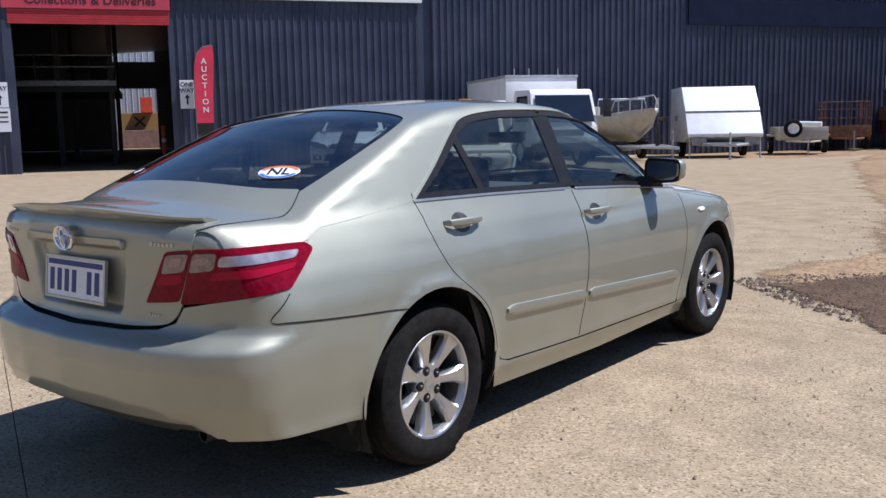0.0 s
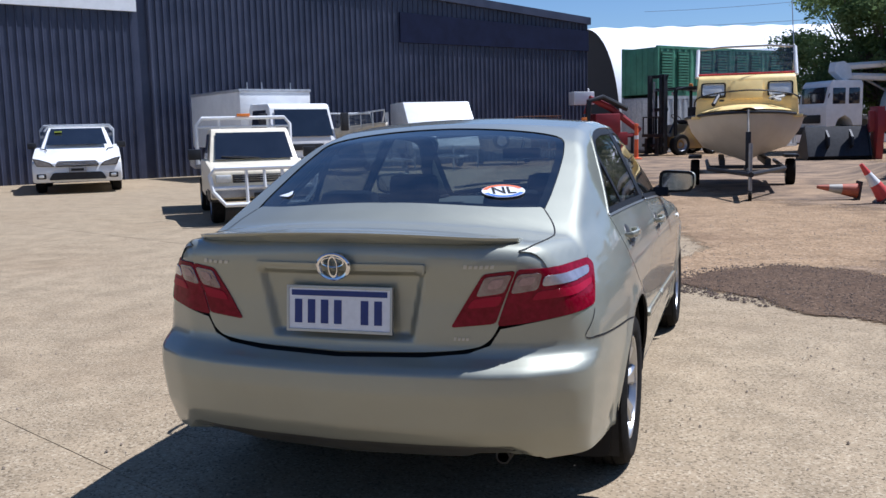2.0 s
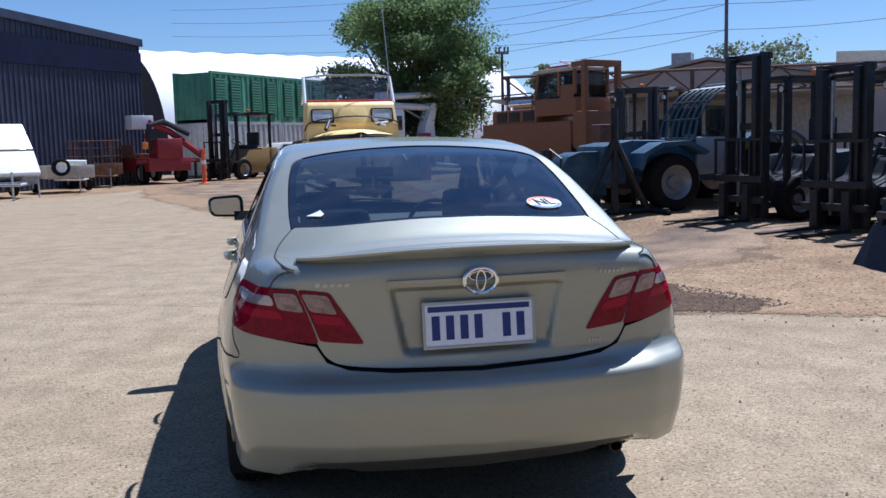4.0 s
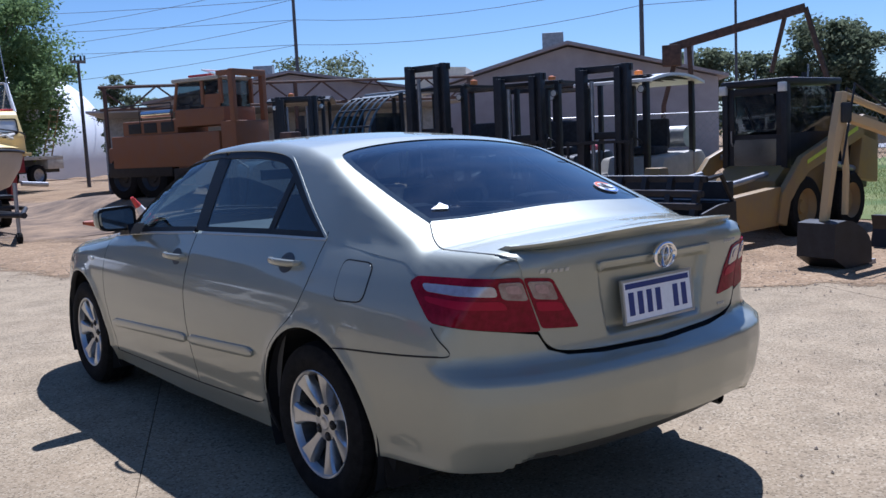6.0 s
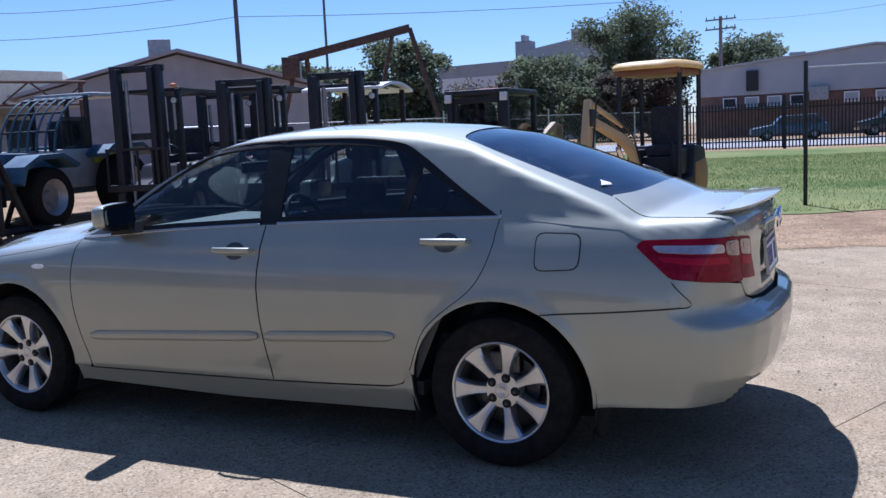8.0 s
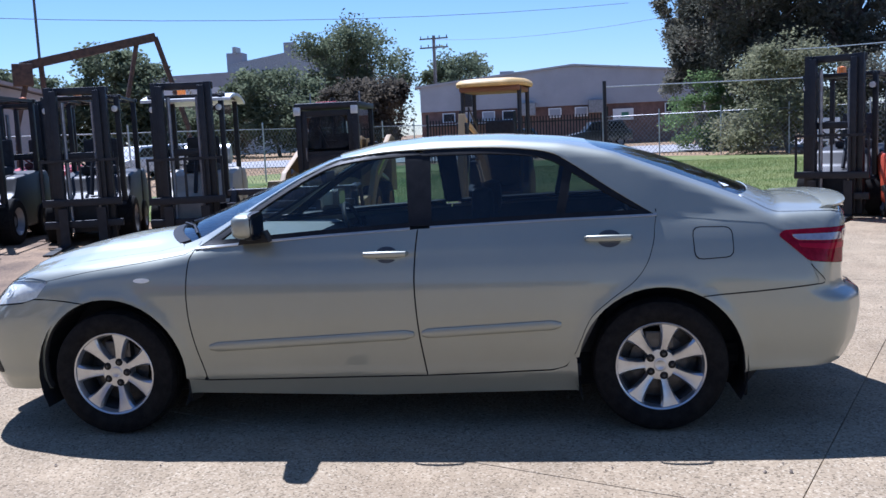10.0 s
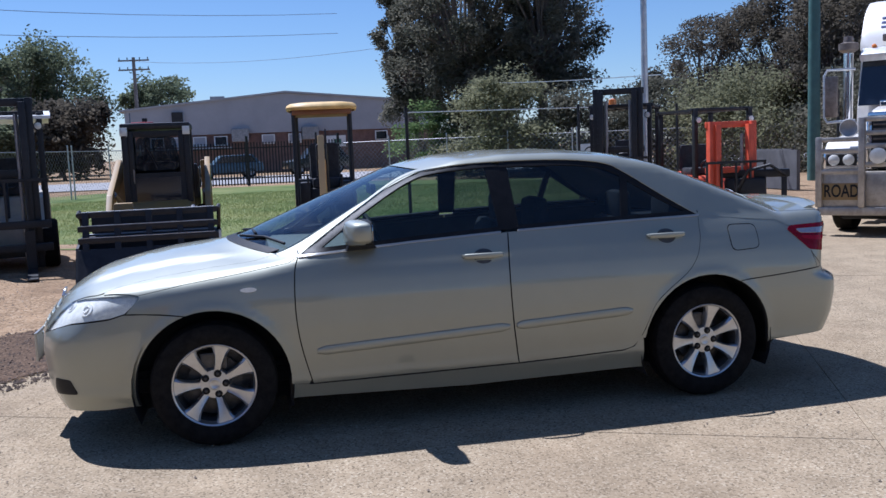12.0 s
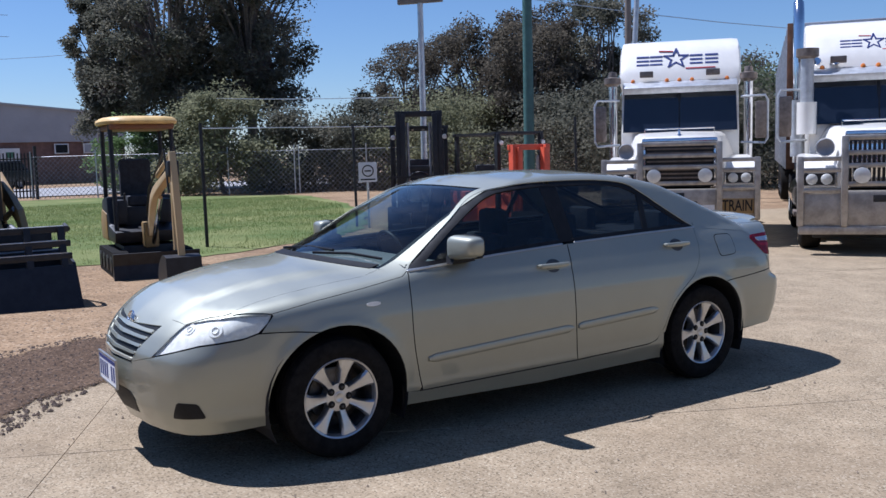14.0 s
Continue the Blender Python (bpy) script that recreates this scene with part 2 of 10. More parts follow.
def speckled(name, base, dark, light, cell=70.0, stain=0.5, rough=0.88, stains=(0.20, 0.16, 0.12), ragged_edge=False):
    """Exposed-aggregate concrete or gravel: small stones in several tones, stains over metres, fine relief."""
    m = bpy.data.materials.new(name)
    m.use_nodes = True
    n, l = m.node_tree.nodes, m.node_tree.links
    b = n["Principled BSDF"]
    co = n.new("ShaderNodeTexCoord")
    geo = n.new("ShaderNodeNewGeometry")
    vor = n.new("ShaderNodeTexVoronoi")
    vor.inputs["Scale"].default_value = cell
    l.new(geo.outputs["Position"], vor.inputs["Vector"])
    sep = n.new("ShaderNodeSeparateColor")
    l.new(vor.outputs["Color"], sep.inputs[0])
    cr = n.new("ShaderNodeValToRGB")
    cr.color_ramp.elements[0].color, cr.color_ramp.elements[1].color = (*dark, 1), (*light, 1)
    e = cr.color_ramp.elements.new(0.28)
    e.color = (*base, 1)
    e = cr.color_ramp.elements.new(0.78)
    e.color = (*[c * 1.06 for c in base], 1)
    l.new(sep.outputs[0], cr.inputs[0])
    n1, n2 = n.new("ShaderNodeTexNoise"), n.new("ShaderNodeTexNoise")
    n1.inputs["Scale"].default_value, n1.inputs["Detail"].default_value, n1.inputs["Roughness"].default_value = 0.35, 7, 0.7
    n2.inputs["Scale"].default_value, n2.inputs["Detail"].default_value = 3.0, 6
    for q in (n1, n2):
        l.new(geo.outputs["Position"], q.inputs["Vector"])
    mr = n.new("ShaderNodeMapRange")
    mr.inputs[1].default_value, mr.inputs[2].default_value, mr.inputs[4].default_value = 0.48, 0.75, stain
    l.new(n1.outputs["Fac"], mr.inputs[0])
    mix = n.new("ShaderNodeMix")
    mix.data_type = "RGBA"
    mix.inputs[7].default_value = (*stains, 1)
    l.new(mr.outputs[0], mix.inputs[0])
    l.new(cr.outputs[0], mix.inputs[6])
    hsv = n.new("ShaderNodeHueSaturation")
    mr2 = n.new("ShaderNodeMapRange")
    mr2.inputs[1].default_value, mr2.inputs[2].default_value, mr2.inputs[3].default_value, mr2.inputs[4].default_value = 0.3, 0.7, 0.82, 1.12
    l.new(n2.outputs["Fac"], mr2.inputs[0])
    l.new(mr2.outputs[0], hsv.inputs["Value"])
    l.new(mix.outputs[2], hsv.inputs["Color"])
    l.new(hsv.outputs[0], b.inputs["Base Color"])
    b.inputs["Roughness"].default_value, b.inputs["Specular IOR Level"].default_value = rough, 0.12
    bp = n.new("ShaderNodeBump")
    bp.inputs["Strength"].default_value, bp.inputs["Distance"].default_value = 0.35, 0.006
    l.new(sep.outputs[1], bp.inputs["Height"])
    l.new(bp.outputs[0], b.inputs["Normal"])
    if ragged_edge:
        thin_out(m)
    return m


CONCRETE = speckled("aggregate_concrete", (0.322, 0.250, 0.158), (0.150, 0.116, 0.074), (0.46, 0.380, 0.262), 105, 0.55, stains=(0.235, 0.168, 0.100))
DIRT = speckled("sandy_dirt", (0.300, 0.203, 0.115), (0.134, 0.088, 0.051), (0.40, 0.298, 0.19), 45, 0.85, stains=(0.135, 0.083, 0.048), ragged_edge=True)
GROUND = speckled("bare_ground", (0.300, 0.203, 0.115), (0.134, 0.088, 0.051), (0.40, 0.298, 0.19), 45, 0.85, stains=(0.135, 0.083, 0.048))
ASPHALT = speckled("broken_asphalt", (0.098, 0.062, 0.038), (0.032, 0.022, 0.015), (0.19, 0.130, 0.084), 60, 0.6, stains=(0.20, 0.135, 0.082), ragged_edge=True)
CRUMB = mat("asphalt_crumb", (0.062, 0.042, 0.030), 0.95, 0, 0.5, 9, alt=(0.174, 0.1218, 0.087))
STONE = mat("loose_stone", (0.25, 0.195, 0.14), 0.9, 0, 0.3, 4)
GRASS = mat("mown_grass", (0.110, 0.165, 0.046), 0.9, 0, 0.25, 0.30, 0.05, 30, alt=(0.205, 0.210, 0.080), fine=0.08, spec=0.1)
NAVY = mat("navy_painted_steel", (0.038, 0.044, 0.076), 0.42, 0.0, 0.18, 0.8, alt=(0.053, 0.059, 0.094))
WHITE = mat("white_paint", (0.78, 0.78, 0.76), 0.4, 0, 0.06, 3, coat=0.2)
CREAM = mat("weathered_cream_paint", (0.72, 0.645, 0.48), 0.42, 0, 0.1, 5)
RED = mat("red_paint", (0.4176, 0.0261, 0.03045), 0.45, 0, 0.15, 3)
ORANGE = mat("orange_paint", (0.33, 0.130, 0.045), 0.6, 0, 0.3, 2.5, alt=(0.22, 0.100, 0.052))
SAFETY = mat("safety_orange", (0.75, 0.13, 0.03), 0.5, 0, 0.1, 5)
YELLOW = mat("machine_yellow", (0.42, 0.265, 0.07), 0.55, 0, 0.3, 4, alt=(0.25, 0.165, 0.075))
BOAT_YELLOW = mat("faded_yellow_gelcoat", (0.93, 0.67, 0.26), 0.4, 0, 0.12, 3)
LIME = mat("lime_decal", (0.55, 0.62, 0.05), 0.5, 0, 0.1, 5)
BLUE = mat("machine_blue", (0.035, 0.085, 0.135), 0.5, 0, 0.3, 4, alt=(0.06, 0.115, 0.16))
STEEL = mat("grey_steel", (0.30, 0.30, 0.31), 0.45, 0.7, 0.2, 6)
GALV = mat("galvanised_steel", (0.50, 0.51, 0.52), 0.45, 0.6, 0.15, 8)
RUST = mat("rusty_steel", (0.16, 0.085, 0.05), 0.8, 0.1, 0.35, 6, 0.2, 60, alt=(0.26, 0.12, 0.06))
OILY = mat("oily_black_steel", (0.022, 0.022, 0.024), 0.5, 0.3, 0.3, 8)
GREEN = mat("container_green", (0.085, 0.25, 0.15), 0.55, 0, 0.2, 1.2)
GREYHULL = mat("grey_aluminium", (0.3654, 0.3654, 0.3567), 0.45, 0.3, 0.12, 3)
TANK = mat("beige_paint", (0.435, 0.4002, 0.3306), 0.5, 0, 0.15, 4)
BRICK_RED = mat("red_brickwork", (0.205, 0.125, 0.105), 0.9, 0, 0.25, 2)
PALE_ROOF = mat("pale_sheet_roof", (0.3654, 0.3741, 0.4002), 0.5, 0.1, 0.08, 0.5)
BEIGE_WALL = mat("beige_brick_wall", (0.36, 0.325, 0.33), 0.9, 0, 0.12, 0.7)
BROWN_ROOF = mat("brown_roof", (0.30, 0.265, 0.27), 0.7, 0, 0.2, 0.6)
DARK_POLE = mat("weathered_dark_pole", (0.085, 0.082, 0.085), 0.8, 0.1, 0.15, 3)
GREEN_POLE = mat("green_painted_pole", (0.06, 0.13, 0.12), 0.5, 0, 0.15, 4)
WOOD_POLE = mat("grey_timber_pole", (0.20, 0.17, 0.15), 0.9, 0, 0.2, 3)
DARK_RUST = mat("dark_rusty_steel", (0.085, 0.055, 0.05), 0.8, 0.1, 0.35, 6, 0.2, 60, alt=(0.13, 0.075, 0.055))
BARK = mat("bark", (0.16, 0.13, 0.11), 0.95, 0, 0.3, 6, 0.5, 30)


def leaf_mat(name, color, alt):
    """Leaves: matt, with some of the light passing through."""
    m = mat(name, color, 0.85, 0, 0.3, 0.5, alt=alt, spec=0.12)
    n, l = m.node_tree.nodes, m.node_tree.links
    thin, mix = n.new("ShaderNodeBsdfTranslucent"), n.new("ShaderNodeMixShader")
    b = n["Principled BSDF"]
    l.new(b.inputs["Base Color"].links[0].from_socket, thin.inputs["Color"])
    mix.inputs[0].default_value = 0.5
    l.new(b.outputs[0], mix.inputs[1])
    l.new(thin.outputs[0], mix.inputs[2])
    l.new(mix.outputs[0], n["Material Output"].inputs["Surface"])
    return m


BLADE = leaf_mat("grass_blade", (0.165, 0.245, 0.066), (0.275, 0.290, 0.110))
LEAF = leaf_mat("gum_leaf", (0.130, 0.160, 0.094), (0.225, 0.250, 0.150))
LEAF_BRIGHT = leaf_mat("bright_leaf", (0.15, 0.235, 0.085), (0.25, 0.33, 0.14))
LEAF_GUM = leaf_mat("dark_gum_leaf", (0.120, 0.128, 0.094), (0.215, 0.200, 0.150))
LEAF_OLIVE = leaf_mat("olive_leaf", (0.195, 0.205, 0.110), (0.30, 0.295, 0.18))
LEAF_DRY = leaf_mat("dry_leaf", (0.108, 0.092, 0.072), (0.160, 0.140, 0.104))
MACHINE_GLASS = glass_mat("machine_glass", (0.35, 0.40, 0.42), dirt=0.06)
DARK_GLASS = mat("dark_glazing", (0.012, 0.016, 0.025), 0.08, 0, 0.2, 4, spec=0.8)
AMBER = mat("amber_lens", (0.75, 0.22, 0.03), 0.3, 0, 0.1, 9)
LAMP_GLASS = mat("lamp_glass", (0.7, 0.7, 0.66), 0.15, 0.2, 0.1, 9)

# ---- ground ----
bm = bmesh.new()
bmesh.ops.create_grid(bm, x_segments=1, y_segments=1, size=1500, matrix=Matrix.Translation((0, 0, -0.03)))
tagged(part("ground", bm, GROUND), "sandy brown dirt ground reaching to the horizon", "ground", kind="structure")
pavement = tagged(new("pavement"), "pale aggregate concrete slabs with narrow joints", "pavement", kind="structure")
JOINT = pose(-1.86, -0.37, 0, 0, 0, -24.6)
rng = random.Random(4)
for i in range(-7, 3):
    for j in range(-6, 9):
        bm = bmesh.new()
        g = 0.0018
        box(bm, (i * 5.5 + g, j * 4.8 + g, -0.12), ((i + 1) * 5.5 - g, (j + 1) * 4.8 - g, rng.uniform(-0.002, 0.0)), 0.0025, JOINT)
        c = JOINT @ Vector(((i + 0.5) * 5.5, (j + 0.5) * 4.8, 0))
        if c.x > 13 or (c.x > 4 and c.y > 8) or c.y > 31:
            bm.free()
            continue
        part("slab", bm, CONCRETE, pavement)


def rise(x, y):
    """Height of the dirt yard, which climbs a little towards the machines."""
    def step(v, lo, hi):
        t = min(1, max(0, (v - lo) / (hi - lo)))
        return t * t * (3 - 2 * t)
    return min(0.45, max(0, 0.030 * (y - 2.0))) * step(x, 3.5, 5.5) * (1 - step(x, 9.5, 13)) * (1 - step(y, 20, 30))


def ragged(name, outline, z, material, label, category, jag=0.25, step=0.25, seed=1, kind="structure", mesh=0.0, fade=0.8):
    """A sheet with an uneven edge, lying on what is below it."""
    pts = resample(outline, step)
    out = []
    for x, y in pts:
        v = noise.noise_vector(Vector((x * 0.7, y * 0.7, seed * 7.3))) * jag + noise.noise_vector(Vector((x * 3, y * 3, seed))) * jag * 0.4
        out.append(Vector((x + v.x, y + v.y)))
    rim = list(range(len(out)))
    edge = np.array([tuple(p) for p in out])
    if mesh:
        (x0, y0), (x1, y1) = edge.min(0), edge.max(0)
        for i in range(math.ceil(max(x0, -8) / mesh), int(min(x1, 16) / mesh) + 1):
            for j in range(math.ceil(max(y0, -9) / mesh), int(min(y1, 40) / mesh) + 1):
                out.append(Vector((i * mesh, j * mesh)))
    vs, _, fs, _, _, _ = flat_geometry.delaunay_2d_cdt(out, [], [rim], 1, 1e-5)
    cover = [min(1.0, float(np.min(np.hypot(edge[:, 0] - p.x, edge[:, 1] - p.y))) / fade) for p in vs]
    bm = bmesh.new()
    bv = [bm.verts.new((p.x, p.y, z + rise(p.x, p.y))) for p in vs]
    for f in fs:
        bm.faces.new([bv[i] for i in f])
    bm.normal_update()
    for f in bm.faces:
        if f.normal.z < 0:
            f.normal_flip()
    ob = part(name, bm, material)
    ob.data.attributes.new("cover", "FLOAT", "POINT").data.foreach_set("value", cover)
    return tagged(ob, label, category, kind=kind)


ragged("dirt_yard", [(0.2, 4.75), (1.0, 3.9), (1.6, 3.35), (2.5, 2.7), (3.8, 2.0), (4.9, 0.6), (5.6, -0.6), (6.3, -1.9), (8.2, -3.4), (12, -5.2), (30, -9), (60, 10), (60, 60), (10, 60), (-3.0, 42), (-5.5, 34), (-4.5, 26), (-2.2, 18), (-0.2, 11), (0.6, 7.0), (0.1, 5.6)], 0.005, DIRT, "sandy brown dirt spread over the concrete edge", "dirt", 0.22, 0.22, 3, mesh=0.4)
PATCH = [(0.25, 4.75), (0.9, 4.05), (1.55, 3.55), (2.3, 3.1), (3.1, 2.75), (3.7, 3.0), (3.4, 3.9), (3.0, 4.7), (2.4, 5.5), (1.75, 5.95), (1.2, 5.7), (0.6, 5.2)]
ragged("asphalt_patch", PATCH, 0.010, ASPHALT, "crumbled dark asphalt patch in the dirt", "asphalt", 0.30, 0.07, 5, mesh=0.12, fade=0.35)
ragged("dark_dirt", [(-2.0, 20), (1.5, 12.5), (4.5, 10.5), (8, 14), (9, 24), (5, 36), (-3, 40), (-5, 33)], 0.009, thin_out(mat("dark_dirt", (0.135, 0.088, 0.055), 0.95, 0, 0.3, 0.9, 0.4, 50, alt=(0.31, 0.21, 0.12), fine=0.3)), "dark trodden dirt between the machines", "dirt", 0.6, 0.5, 6, mesh=0.4, fade=2.5)
ragged("dark_dirt", [(1.6, 5.2), (2.9, 4.6), (4.6, 4.9), (6.5, 6.5), (9.5, 9), (9.5, 13), (5.0, 9.0), (2.6, 7.0)], 0.0085, bpy.data.materials["dark_dirt"], "dark trodden dirt before the forklifts", "dirt", 0.5, 0.4, 8, mesh=0.3, fade=1.2)
GRASS_EDGE = [(9.6, 5.2), (9.9, 3.0), (9.6, 0.8), (9.9, -0.6), (10.6, -2.2), (12.5, -4.2), (16, -6.5), (24, -9.5), (31, -11), (38, -4), (39, 8), (33, 14), (20, 12), (11, 9)]
ragged("grass_verge", GRASS_EDGE, 0.016, GRASS, "green mown grass beyond the yard", "grass", 0.3, 0.3, 9)
ragged("far_road", [(40, -40), (56, -40), (62, 30), (46, 30)], 0.02, mat("far_road", (0.30, 0.29, 0.285), 0.9, 0, 0.08, 0.3), "pale grey road behind the fence", "road", 0.2, 3, 10)


def scatter(name, outline, count, make, material, label, category, seed):
    """Many small pieces in one mesh, inside an outline."""
    r = random.Random(seed)
    arr = np.array(outline)
    lo, hi = arr.min(0), arr.max(0)
    vs, fs, n = [], [], 0
    while n < count:
        x, y = r.uniform(lo[0], hi[0]), r.uniform(lo[1], hi[1])
        inside = False
        for (x0, y0), (x1, y1) in zip(outline, outline[1:] + outline[:1]):
            if (y0 > y) != (y1 > y) and x < (x1 - x0) * (y - y0) / (y1 - y0) + x0:
                inside = not inside
        if inside:
            make(r, x, y, vs, fs)
            n += 1
    me = bpy.data.meshes.new(name)
    me.from_pydata(vs, [], fs)
    me.materials.append(material)
    return tagged(new(name, me), label, category, kind="stuff")


def stone_at(r, x, y, vs, fs, lo=0.006, hi=0.028):
    s = r.uniform(lo, hi) * r.uniform(0.5, 1)
    a, k = r.uniform(0, 6), len(vs)
    for q in range(5):
        w = a + q * 1.2566 + r.uniform(-0.3, 0.3)
        vs.append((x + s * math.cos(w), y + s * math.sin(w), 0.004 + rise(x, y)))
    vs.append((x + r.uniform(-0.3, 0.3) * s, y, 0.006 + rise(x, y) + s * r.uniform(0.5, 0.9)))
    fs.extend((k + q, k + (q + 1) % 5, k + 5) for q in range(5))


def blade_at(r, x, y, vs, fs):
    h, a = r.uniform(0.02, 0.06) * (2.2 if r.random() < 0.04 else 1), r.uniform(0, 6.28)
    w, k = 0.004 + 0.006 * r.random(), len(vs)
    dx, dy = math.cos(a), math.sin(a)
    vs.extend([(x - dy * w, y + dx * w, 0.01), (x + dy * w, y - dx * w, 0.01), (x + dx * h * 0.5, y + dy * h * 0.5, 0.01 + h)])
    fs.append((k, k + 1, k + 2))


scatter("asphalt_crumbs", PATCH, 5200, lambda r, x, y, v, f: stone_at(r, x, y, v, f, 0.004, 0.024), CRUMB, "loose crumbs of dark asphalt", "gravel", 2)
scatter("pebbles", [(-6, -3), (3.4, -5), (5.5, -1), (2.2, 2.8), (0.3, 4.6), (-4, 8), (-7, 5)], 1500, lambda r, x, y, v, f: stone_at(r, x, y, v, f, 0.003, 0.011), STONE, "small loose pebbles on concrete", "gravel", 3)
scatter("dirt_stones", [(0.4, 4.8), (2.6, 2.8), (5.6, -0.5), (9, -2.5), (9.5, 4), (8, 9), (3, 13), (-1, 12), (0.3, 7)], 4200, lambda r, x, y, v, f: stone_at(r, x, y, v, f, 0.004, 0.018), STONE, "loose stones on the dirt", "gravel", 4)
scatter("grass_blades", [(9.7, 5.0), (9.8, 0.8), (10.6, -2), (13, -4.3), (22, -8.6), (30, -10), (32, -2), (30, 9), (20, 11), (11, 8.5)], 130000, blade_at, BLADE, "blades of grass and weeds", "grass", 5)

# ---- shed ----
W0, WD, WN = Vector((-23, 17.3, 0)), Vector((0.564, 0.826, 0)), Vector((0.826, -0.564, 0))
WALL = Matrix(((WD.x, -WN.x, 0, W0.x), (WD.y, -WN.y, 0, W0.y), (0, 0, 1, 0), (0, 0, 0, 1)))


def eave(s):
    return 7.75 - 0.0607 * abs(s - 12.0)


def ribbed(bm, s0, s1, z0, z1, y0=0.0, pitch=0.26, depth=0.045, m=WALL, roofline=None):
    """Sheet steel with narrow upstanding ribs, as one folded surface with thickness behind it."""
    prof = []
    n = max(1, round((s1 - s0) / pitch))
    p = (s1 - s0) / n
    for k in range(n):
        a = s0 + k * p
        prof += [(a, 0), (a + p * 0.76, 0), (a + p * 0.82, -depth), (a + p * 0.90, -depth)]
    prof.append((s1, 0))
    prev = None
    for s, d in prof:
        top = roofline(s) if roofline else z1
        q = [bm.verts.new(m @ Vector((s, y0 + d, z0))), bm.verts.new(m @ Vector((s, y0 + d, top)))]
        if prev:
            bm.faces.new((prev[0], q[0], q[1], prev[1]))
        prev = q


shed = tagged(new("shed"), "large navy corrugated steel shed with low gable roof", "shed")
for s0, s1, z0, z1 in ((-22, -6.05, 0.0, None), (-0.98, 7.62, 0.0, None), (8.3, 18.85, 0.0, None)):
    bm = bmesh.new()
    ribbed(bm, s0, s1, z0, 0, roofline=eave)
    part("wall_cladding", bm, NAVY, shed)
bm = bmesh.new()
ribbed(bm, 18.85, 30.1, 0.0, 5.12)
part("wall_cladding", bm, NAVY, shed)
bm = bmesh.new()
ribbed(bm, 18.85, 30.1, 5.12, 0, roofline=eave)
part("wall_cladding", bm, NAVY, shed)
bm = bmesh.new()
prism(bm, [(18.85, 5.1), (30.1, 5.1), (30.1, 5.1 + 0.62 * (eave(30.1) - 5.1)), (18.85, 5.1 + 0.55 * (eave(18.85) - 5.1))], -0.10, 0.0, "y")
bmesh.ops.transform(bm, matrix=WALL, verts=bm.verts)
part("door_header", bm, mat("dark_header_band", (0.012, 0.016, 0.040), 0.8, 0, 0.2, 1.5, spec=0.1), shed, "dark flat door header band")
bm = bmesh.new()
box(bm, (7.62, -0.02, 0), (8.3, 0.1, eave(8)), 0, WALL)
rod(bm, WALL @ Vector((8.22, -0.10, 0)), WALL @ Vector((8.22, -0.10, 7.2)), 0.06)
part("flat_cover", bm, NAVY, shed)
bm = bmesh.new()
box(bm, (-6.1, -0.05, 4.86), (-0.95, 0.1, eave(-3)), 0, WALL)
part("wall_cladding", bm, NAVY, shed)
bm = bmesh.new()
for a, b in ((-22.1, 12), (12, 30.2)):
    prism(bm, [(a, eave(a) - 0.28), (b, eave(b) - 0.28), (b, eave(b) + 0.06), (a, eave(a) + 0.06)], -0.16, 0.02, "y")
bmesh.ops.transform(bm, matrix=WALL, verts=bm.verts)
part("barge_board", bm, NAVY, shed)
bm = bmesh.new()
for a, b in ((-22.1, 12), (12, 30.2)):
    prism(bm, [(a, eave(a)), (b, eave(b)), (b, eave(b) + 0.05), (a, eave(a) + 0.05)], 0.02, 38, "y")
bmesh.ops.transform(bm, matrix=WALL, verts=bm.verts)
part("roof", bm, PALE_ROOF, shed)
bm = bmesh.new()
ribbed(bm, 0.1, 38, 0, 6.6, m=WALL @ pose(30.1, 0, 0, 0, 0, 90))
part("wall_cladding", bm, NAVY, shed)
bm = bmesh.new()
box(bm, (-22, 37.8, 0), (-4.2, 38, 7), 0, WALL)
box(bm, (-1.2, 37.8, 0), (30, 38, 7), 0, WALL)
box(bm, (-22.1, 0.05, 0), (-21.9, 38, 6), 0, WALL)
part("inner_wall", bm, STEEL, shed)
# doorway: jambs, red roller drum, sign board above
bm = bmesh.new()
box(bm, (-6.15, -0.07, 0), (-5.88, 0.25, 4.9), 0.01, WALL)
part("door_jamb", bm, NAVY, shed)
bm = bmesh.new()
box(bm, (-1.06, -0.07, 0), (-0.88, 0.25, 4.9), 0.01, WALL)
part("door_jamb", bm, NAVY, shed)
for k in range(6):
    bm = bmesh.new()
    box(bm, (-5.95, -0.10, 4.80 + k * 0.078), (-1.0, -0.055, 4.872 + k * 0.078), 0.01, WALL)
    part("roller_door_slat", bm, RED, shed, "red slat of the rolled-up door")
bm = bmesh.new()
box(bm, (-6.1, -0.14, 5.28), (-0.96, -0.06, 6.3), 0.01, WALL)
sign = tagged(part("sign_board", bm, mat("sign_red", (0.50, 0.05, 0.08), 0.5, 0, 0.06, 2)), "red sign board over the shed doorway", "sign")
lettering("Collections & Deliveries", 0.40, 0.004, DARK, WALL @ pose(-3.4, -0.146, 5.56, 90, 0, 0), sign, "sign_letters", width=4.0)
bm = bmesh.new()
box(bm, (-0.85, -0.14, 5.70), (7.8, -0.06, 6.9), 0.01, WALL)
tagged(part("sign_board", bm, WHITE), "long white sign board high on the shed wall", "sign")
